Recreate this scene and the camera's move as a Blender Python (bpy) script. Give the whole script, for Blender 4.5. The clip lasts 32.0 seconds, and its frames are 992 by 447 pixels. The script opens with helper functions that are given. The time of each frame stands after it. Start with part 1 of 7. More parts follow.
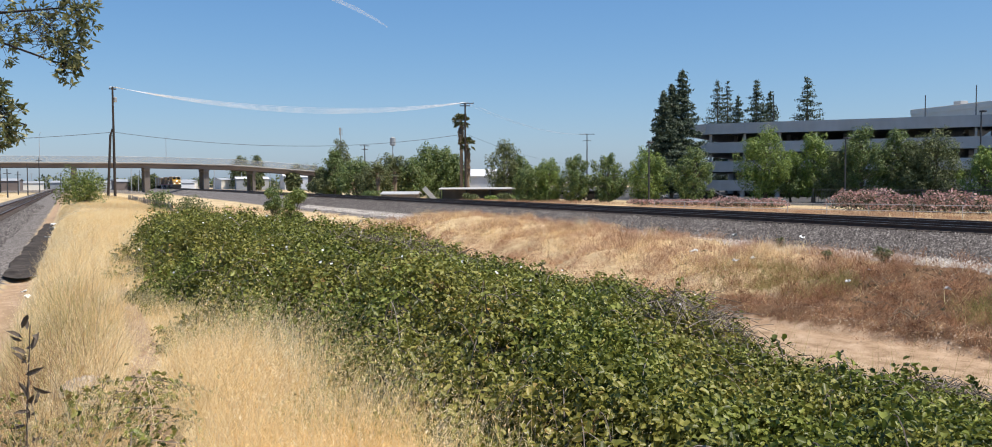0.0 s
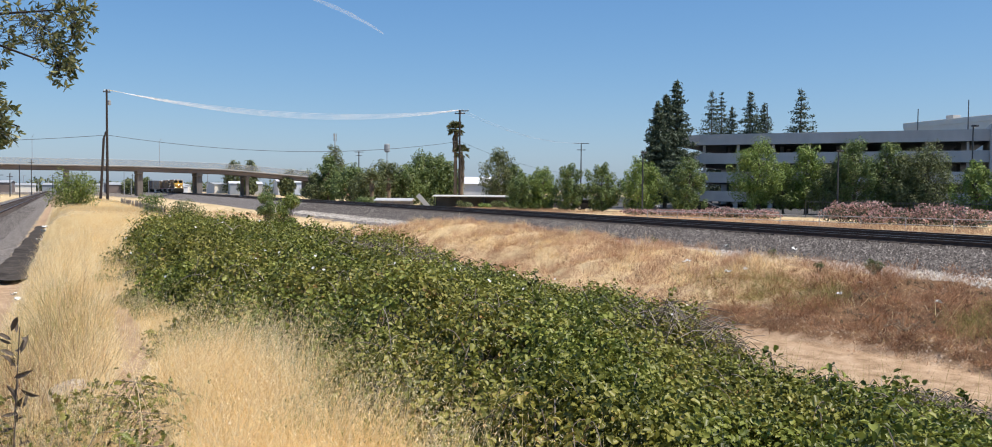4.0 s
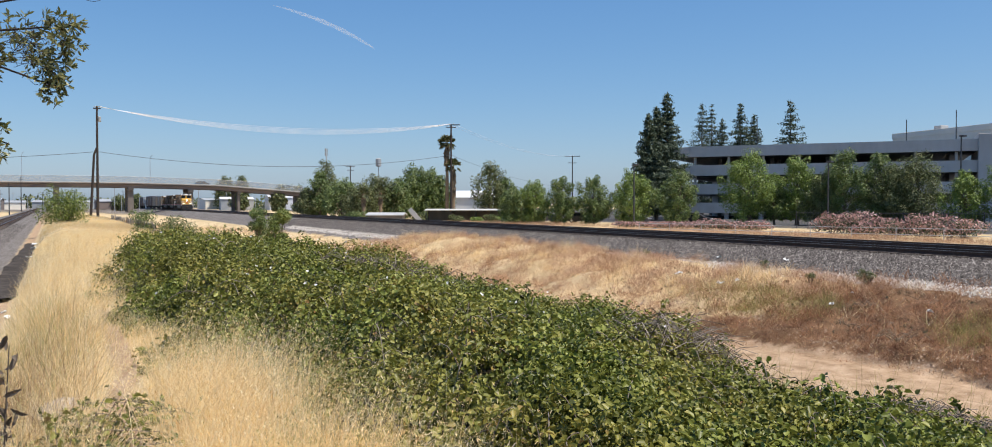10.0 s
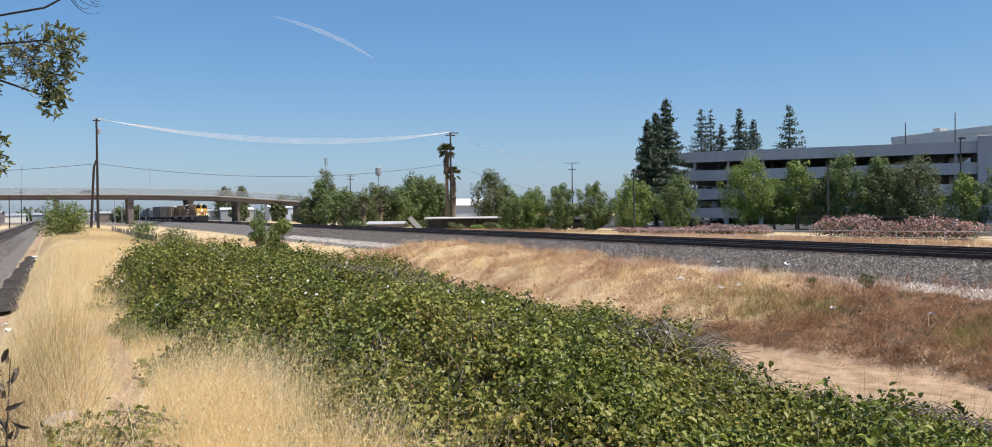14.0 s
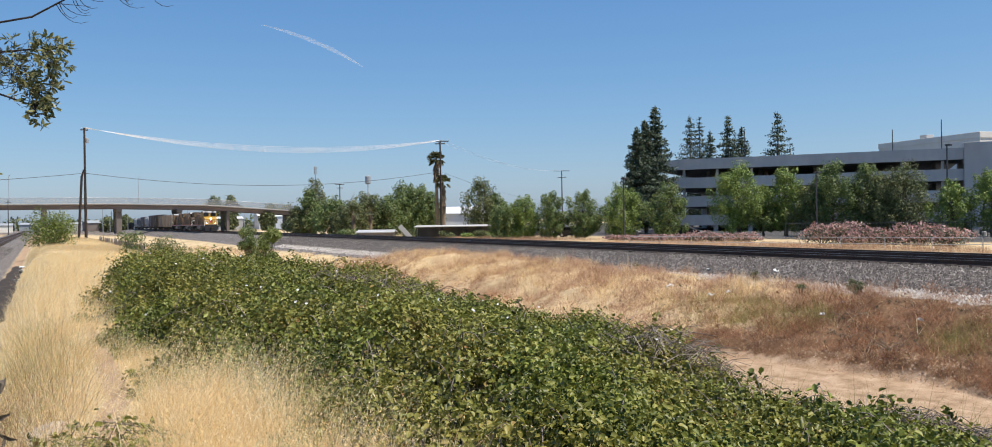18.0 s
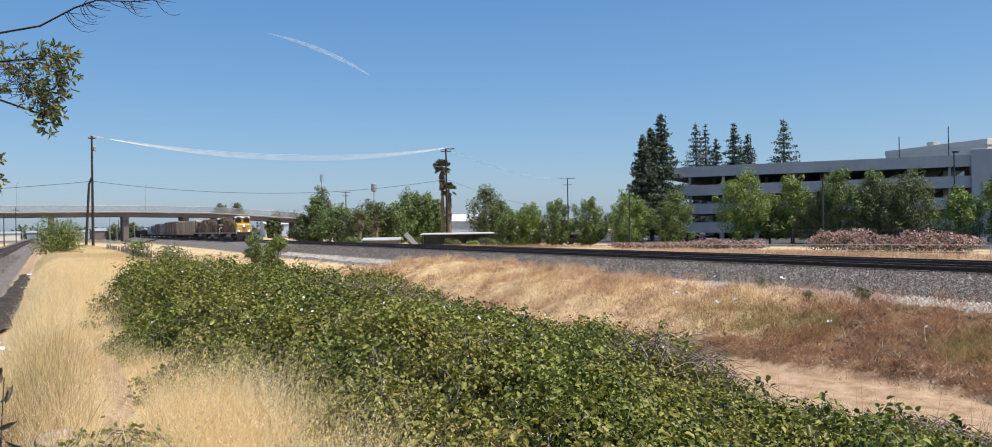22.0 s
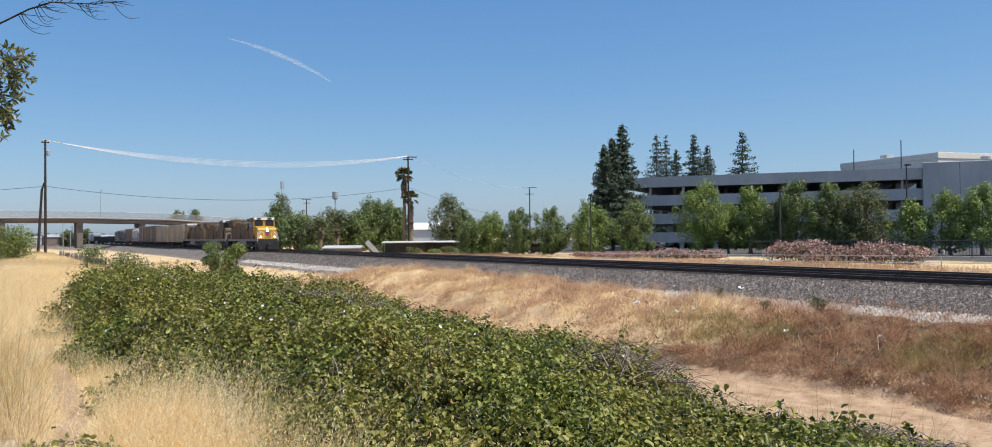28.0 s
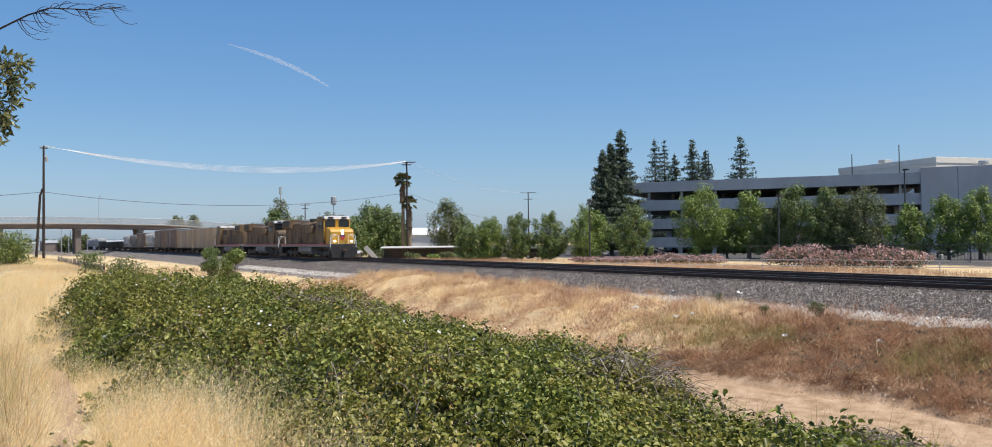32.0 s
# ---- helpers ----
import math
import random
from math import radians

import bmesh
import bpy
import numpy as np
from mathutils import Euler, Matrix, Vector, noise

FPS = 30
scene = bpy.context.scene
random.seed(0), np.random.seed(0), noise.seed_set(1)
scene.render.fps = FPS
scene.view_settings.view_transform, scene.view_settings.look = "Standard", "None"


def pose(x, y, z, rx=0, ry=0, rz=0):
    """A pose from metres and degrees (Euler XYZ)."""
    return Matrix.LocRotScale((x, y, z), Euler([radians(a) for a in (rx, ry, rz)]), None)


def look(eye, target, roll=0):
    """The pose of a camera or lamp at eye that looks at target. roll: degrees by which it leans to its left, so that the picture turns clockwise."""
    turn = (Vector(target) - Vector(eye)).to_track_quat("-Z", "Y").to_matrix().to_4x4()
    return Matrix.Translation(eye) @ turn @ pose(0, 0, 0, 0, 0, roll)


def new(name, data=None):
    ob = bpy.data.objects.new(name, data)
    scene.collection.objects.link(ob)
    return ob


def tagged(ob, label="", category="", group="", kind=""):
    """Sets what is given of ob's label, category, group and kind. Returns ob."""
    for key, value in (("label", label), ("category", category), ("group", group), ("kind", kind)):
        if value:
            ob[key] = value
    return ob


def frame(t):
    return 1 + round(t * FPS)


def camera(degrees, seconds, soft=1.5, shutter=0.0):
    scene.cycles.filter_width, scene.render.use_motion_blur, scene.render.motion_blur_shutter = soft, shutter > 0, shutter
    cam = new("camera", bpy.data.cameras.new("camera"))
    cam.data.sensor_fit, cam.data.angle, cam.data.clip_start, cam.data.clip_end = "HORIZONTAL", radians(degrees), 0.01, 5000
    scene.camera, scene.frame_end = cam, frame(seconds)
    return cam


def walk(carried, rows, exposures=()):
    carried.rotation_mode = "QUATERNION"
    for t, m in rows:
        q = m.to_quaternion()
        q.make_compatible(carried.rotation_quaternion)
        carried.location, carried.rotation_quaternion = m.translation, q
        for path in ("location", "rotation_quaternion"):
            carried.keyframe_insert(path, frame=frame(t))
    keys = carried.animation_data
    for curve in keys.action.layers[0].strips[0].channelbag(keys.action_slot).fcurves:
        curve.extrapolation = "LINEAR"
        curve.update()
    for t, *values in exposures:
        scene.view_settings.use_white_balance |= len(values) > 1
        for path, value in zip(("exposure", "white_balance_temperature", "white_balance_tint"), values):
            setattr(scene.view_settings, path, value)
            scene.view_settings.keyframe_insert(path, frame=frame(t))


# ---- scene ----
# World: y runs along the tracks, x to the right of them, z = 0 at the main line's rail tops.
EYE = (0.0, 0.0, 1.80)
cam = camera(60.0, 32.0, soft=0.95)
PATH = [
    (0.0, 87.26, 0.26, -26.44),
    (0.5, 87.32, -0.20, -26.60),
    (1.0, 87.40, -0.42, -26.36),
    (1.5, 87.45, -0.40, -26.62),
    (2.0, 87.53, -0.34, -26.61),
    (2.5, 87.59, -0.40, -26.32),
    (3.0, 87.64, -0.35, -27.07),
    (3.5, 87.71, -0.41, -27.00),
    (5.5, 88.01, -0.46, -26.49),
    (6.0, 88.09, -0.44, -26.55),
    (6.5, 88.18, -0.41, -26.73),
    (7.0, 88.24, -0.30, -26.79),
    (7.5, 88.33, 0.12, -27.04),
    (8.0, 88.39, 0.20, -27.08),
    (8.5, 88.47, 0.24, -27.06),
    (9.0, 88.55, 0.25, -27.50),
    (9.5, 88.63, 0.03, -27.14),
    (10.0, 88.69, -0.00, -27.40),
    (10.5, 88.76, -0.11, -27.65),
    (11.0, 88.83, -0.01, -27.70),
    (11.5, 88.87, 0.27, -27.85),
    (12.0, 88.93, 0.46, -27.80),
    (12.5, 89.03, 0.46, -27.41),
    (13.0, 89.09, 0.63, -27.40),
    (13.5, 89.14, 0.63, -27.39),
    (15.5, 89.38, 0.85, -27.67),
    (16.0, 89.44, 0.75, -28.14),
    (16.5, 89.54, 0.68, -28.39),
    (17.0, 89.62, 0.83, -27.79),
    (17.5, 89.70, 0.83, -27.83),
    (18.0, 89.72, 0.88, -28.06),
    (18.5, 89.78, 0.84, -28.38),
    (19.0, 89.86, 0.79, -28.21),
    (19.5, 89.93, 0.77, -28.10),
    (20.0, 90.01, 0.53, -28.38),
    (20.5, 90.12, 0.77, -28.06),
    (21.0, 90.15, 1.07, -27.92),
    (21.5, 90.15, 0.94, -27.77),
    (22.0, 90.23, 0.93, -27.67),
    (22.5, 90.29, 0.94, -27.59),
    (23.0, 90.36, 0.81, -27.83),
    (23.5, 90.43, 0.93, -27.76),
    (24.0, 90.48, 0.88, -28.17),
    (24.5, 90.49, 0.90, -28.38),
    (25.0, 90.44, 0.88, -28.57),
    (25.5, 90.51, 0.57, -28.81),
    (27.5, 90.77, 0.71, -29.93),
    (28.0, 90.78, 0.57, -30.21),
    (28.5, 90.78, 0.39, -30.50),
    (29.0, 90.83, 0.39, -30.34),
    (29.5, 90.90, 0.55, -29.95),
    (30.0, 90.98, 0.54, -29.87),
    (30.5, 91.05, 0.45, -29.75),
    (31.0, 91.11, 0.65, -29.98),
    (31.5, 91.10, 0.69, -30.25),
    (32.0, 91.12, 0.65, -30.30)
]
walk(cam, [(t, pose(*EYE, rx, ry, rz)) for t, rx, ry, rz in PATH], exposures=[(0.0, 0.22, 6450, 11), (32.0, 0.22, 6450, 11)])

# ---- light ----
SUN_AZ, SUN_EL = radians(140), radians(64)   # clockwise from +y
world = bpy.data.worlds.new("sky")
scene.world = world
world.use_nodes = True
wn = world.node_tree
sky = wn.nodes.new("ShaderNodeTexSky")
sky.sky_type, sky.sun_disc = "NISHITA", False
sky.sun_elevation, sky.sun_rotation = SUN_EL, SUN_AZ
sky.air_density, sky.dust_density, sky.ozone_density, sky.altitude = 1.0, 0.9, 1.0, 300
wn.nodes["Background"].inputs["Strength"].default_value = 0.085
clear = wn.nodes.new("ShaderNodeMix")   # a dry, clear summer sky is bluer than the model's
clear.data_type, clear.blend_type = "RGBA", "MULTIPLY"
clear.inputs[0].default_value = 1.0
clear.inputs[7].default_value = (0.74, 0.975, 1.20, 1)
wn.links.new(sky.outputs["Color"], clear.inputs[6])
split, join = wn.nodes.new("ShaderNodeSeparateColor"), wn.nodes.new("ShaderNodeCombineColor")
wn.links.new(clear.outputs[2], split.inputs["Color"])
for k, (power, gain) in enumerate(((1.12, 0.92), (0.85, 1.28), (0.6, 2.23))):   # blue aloft, pale and hazy low down
    raised, scaled = wn.nodes.new("ShaderNodeMath"), wn.nodes.new("ShaderNodeMath")
    raised.operation, scaled.operation = "POWER", "MULTIPLY"
    raised.inputs[1].default_value, scaled.inputs[1].default_value = power, gain
    wn.links.new(split.outputs[k], raised.inputs[0])
    wn.links.new(raised.outputs[0], scaled.inputs[0])
    wn.links.new(scaled.outputs[0], join.inputs[k])
wn.links.new(join.outputs["Color"], wn.nodes["Background"].inputs["Color"])
sun = new("sun", bpy.data.lights.new("sun", "SUN"))
sun.data.energy, sun.data.angle, sun.data.color = 4.8, radians(0.53), (1.0, 0.93, 0.82)
toward = Vector((math.sin(SUN_AZ) * math.cos(SUN_EL), math.cos(SUN_AZ) * math.cos(SUN_EL), math.sin(SUN_EL)))
sun.matrix_world = look(toward * 50, (0, 0, 0))


# ---- materials ----
def ramp_stops(node, stops):
    els = node.color_ramp.elements
    while len(els) < len(stops):
        els.new(0.5)
    for e, (p, c) in zip(els, stops):
        e.position, e.color = p, (*c, 1)


def material(name, stops, scale=4.0, rough=0.8, metal=0.0, bump=0.0, fine=40.0, island=False, random_object=0.0,
             translucent=0.0, coarse=0.25, stretch=(1, 1, 1), specular=0.5, bump_scale=None, contrast=False, own=0.62, tint=None):
    """Two scales of noise through a ramp of colours; island: each loose piece takes its own colour."""
    m = bpy.data.materials.new(name)
    m.use_nodes = True
    nt = m.node_tree
    n, l = nt.nodes, nt.links
    bsdf = n["Principled BSDF"]
    bsdf.inputs["Roughness"].default_value = rough
    bsdf.inputs["Metallic"].default_value = metal
    bsdf.inputs["Specular IOR Level"].default_value = specular
    co = n.new("ShaderNodeTexCoord")
    mp = n.new("ShaderNodeMapping")
    mp.inputs["Scale"].default_value = stretch
    l.new(co.outputs["Object"], mp.inputs["Vector"])
    big = n.new("ShaderNodeTexNoise")
    big.inputs["Scale"].default_value, big.inputs["Detail"].default_value = scale * coarse, 3
    small = n.new("ShaderNodeTexNoise")
    small.inputs["Scale"].default_value, small.inputs["Detail"].default_value = scale, 6
    l.new(mp.outputs["Vector"], big.inputs["Vector"])
    l.new(mp.outputs["Vector"], small.inputs["Vector"])
    mix = n.new("ShaderNodeMath")
    mix.operation = "ADD"
    l.new(big.outputs["Fac"], mix.inputs[0])
    l.new(small.outputs["Fac"], mix.inputs[1])
    half = n.new("ShaderNodeMath")
    half.operation = "MULTIPLY"
    half.inputs[1].default_value = 0.5
    l.new(mix.outputs[0], half.inputs[0])
    value = half.outputs[0]
    if contrast:
        gain = n.new("ShaderNodeMapRange")
        gain.inputs["From Min"].default_value, gain.inputs["From Max"].default_value = 0.36, 0.64
        l.new(value, gain.inputs["Value"])
        value = gain.outputs["Result"]
    if island:
        geo = n.new("ShaderNodeNewGeometry")
        lerp = n.new("ShaderNodeMix")
        lerp.inputs["Factor"].default_value = own
        l.new(value, lerp.inputs["A"])
        l.new(geo.outputs["Random Per Island"], lerp.inputs["B"])
        value = lerp.outputs["Result"]
    if random_object:
        info = n.new("ShaderNodeObjectInfo")
        lerp = n.new("ShaderNodeMix")
        lerp.inputs["Factor"].default_value = random_object
        l.new(value, lerp.inputs["A"])
        l.new(info.outputs["Random"], lerp.inputs["B"])
        value = lerp.outputs["Result"]
    ramp = n.new("ShaderNodeValToRGB")
    ramp_stops(ramp, stops)
    l.new(value, ramp.inputs["Fac"])
    colour = ramp.outputs["Color"]
    if tint:
        wide = n.new("ShaderNodeTexNoise")   # whole patches that differ in hue; dark ones in dry grasses imitate clump shading
        wide.inputs["Scale"].default_value, wide.inputs["Detail"].default_value = tint[0], 2
        l.new(co.outputs["Object"], wide.inputs["Vector"])
        shade = n.new("ShaderNodeValToRGB")
        ramp_stops(shade, tint[1])
        l.new(wide.outputs["Fac"], shade.inputs["Fac"])
        mult = n.new("ShaderNodeMix")
        mult.data_type, mult.blend_type = "RGBA", "MULTIPLY"
        mult.inputs[0].default_value = 1.0
        l.new(colour, mult.inputs[6])
        l.new(shade.outputs["Color"], mult.inputs[7])
        colour = mult.outputs[2]
    l.new(colour, bsdf.inputs["Base Color"])
    if bump:
        grain = n.new("ShaderNodeTexNoise")
        grain.inputs["Scale"].default_value, grain.inputs["Detail"].default_value = bump_scale or fine, 4
        l.new(mp.outputs["Vector"], grain.inputs["Vector"])
        b = n.new("ShaderNodeBump")
        b.inputs["Strength"].default_value, b.inputs["Distance"].default_value = bump, 0.03
        l.new(grain.outputs["Fac"], b.inputs["Height"])
        l.new(b.outputs["Normal"], bsdf.inputs["Normal"])
    if translucent:
        tr = n.new("ShaderNodeBsdfTranslucent")
        l.new(colour, tr.inputs["Color"])
        ms = n.new("ShaderNodeMixShader")
        ms.inputs["Fac"].default_value = translucent
        l.new(bsdf.outputs[0], ms.inputs[1])
        l.new(tr.outputs[0], ms.inputs[2])
        l.new(ms.outputs[0], n["Material Output"].inputs["Surface"])
    return m


def glow(name, color, strength):
    m = bpy.data.materials.new(name)
    m.use_nodes = True
    b = m.node_tree.nodes["Principled BSDF"]
    b.inputs["Base Color"].default_value = (*color, 1)
    b.inputs["Emission Color"].default_value = (*color, 1)
    b.inputs["Emission Strength"].default_value = strength
    return m


def ground_material():
    """One soil whose kinds (gravel, bare dirt, dry thatch, pavement) follow the masks stored on the sheet."""
    m = bpy.data.materials.new("ground_soil")
    m.use_nodes = True
    nt = m.node_tree
    n, l = nt.nodes, nt.links
    bsdf = n["Principled BSDF"]
    bsdf.inputs["Roughness"].default_value = 0.95
    bsdf.inputs["Specular IOR Level"].default_value = 0.15
    co = n.new("ShaderNodeTexCoord")

    def noise_of(scale, detail=5, rough=0.6):
        t = n.new("ShaderNodeTexNoise")
        t.inputs["Scale"].default_value, t.inputs["Detail"].default_value = scale, detail
        t.inputs["Roughness"].default_value = rough
        l.new(co.outputs["Object"], t.inputs["Vector"])
        return t.outputs["Fac"]

    def ramp_of(fac, stops):
        r = n.new("ShaderNodeValToRGB")
        ramp_stops(r, stops)
        l.new(fac, r.inputs["Fac"])
        return r.outputs["Color"]

    def blend(fac, a, b):
        x = n.new("ShaderNodeMix")
        x.data_type = "RGBA"
        l.new(fac, x.inputs[0])
        l.new(a, x.inputs[6])
        l.new(b, x.inputs[7])
        return x.outputs[2]

    coarse, mid, fine = noise_of(0.18), noise_of(2.2), noise_of(26, 3)
    add = n.new("ShaderNodeMath")
    add.operation = "ADD"
    l.new(coarse, add.inputs[0])
    l.new(mid, add.inputs[1])
    avg = n.new("ShaderNodeMath")
    avg.operation = "MULTIPLY"
    avg.inputs[1].default_value = 0.5
    l.new(add.outputs[0], avg.inputs[0])
    thatch = ramp_of(avg.outputs[0], [(0.30, (0.34, 0.24, 0.13)), (0.50, (0.58, 0.44, 0.25)), (0.68, (0.72, 0.58, 0.36))])
    vor = n.new("ShaderNodeTexVoronoi")
    vor.inputs["Scale"].default_value = 14
    l.new(co.outputs["Object"], vor.inputs["Vector"])
    gravel = ramp_of(vor.outputs["Color"], [(0.1, (0.05, 0.044, 0.04)), (0.5, (0.145, 0.128, 0.116)), (0.9, (0.33, 0.30, 0.275))])
    dirt = ramp_of(mid, [(0.3, (0.26, 0.17, 0.10)), (0.5, (0.40, 0.275, 0.172)), (0.72, (0.51, 0.37, 0.25))])
    paved = ramp_of(mid, [(0.3, (0.05, 0.05, 0.05)), (0.7, (0.11, 0.107, 0.104))])
    att = n.new("ShaderNodeVertexColor")
    att.layer_name = "kind"
    sep = n.new("ShaderNodeSeparateColor")
    l.new(att.outputs["Color"], sep.inputs["Color"])

    def edge(fac):
        """A mask whose border is broken up by noise."""
        s = n.new("ShaderNodeMath")
        s.operation = "ADD"
        l.new(fac, s.inputs[0])
        l.new(mid, s.inputs[1])
        r = n.new("ShaderNodeMapRange")
        r.inputs["From Min"].default_value, r.inputs["From Max"].default_value = 0.85, 1.12
        l.new(s.outputs[0], r.inputs["Value"])
        return r.outputs["Result"]

    litter = ramp_of(mid, [(0.3, (0.095, 0.054, 0.031)), (0.55, (0.185, 0.11, 0.062)), (0.75, (0.29, 0.185, 0.105))])
    c = blend(edge(att.outputs["Alpha"]), thatch, litter)
    c = blend(edge(sep.outputs[1]), c, dirt)
    c = blend(edge(sep.outputs[0]), c, gravel)
    c = blend(edge(sep.outputs[2]), c, paved)
    l.new(c, bsdf.inputs["Base Color"])
    b = n.new("ShaderNodeBump")
    b.inputs["Strength"].default_value, b.inputs["Distance"].default_value = 0.4, 0.04
    s2 = n.new("ShaderNodeMath")
    s2.operation = "ADD"
    l.new(fine, s2.inputs[0])
    l.new(vor.outputs["Distance"], s2.inputs[1])
    l.new(s2.outputs[0], b.inputs["Height"])
    l.new(b.outputs["Normal"], bsdf.inputs["Normal"])
    return m


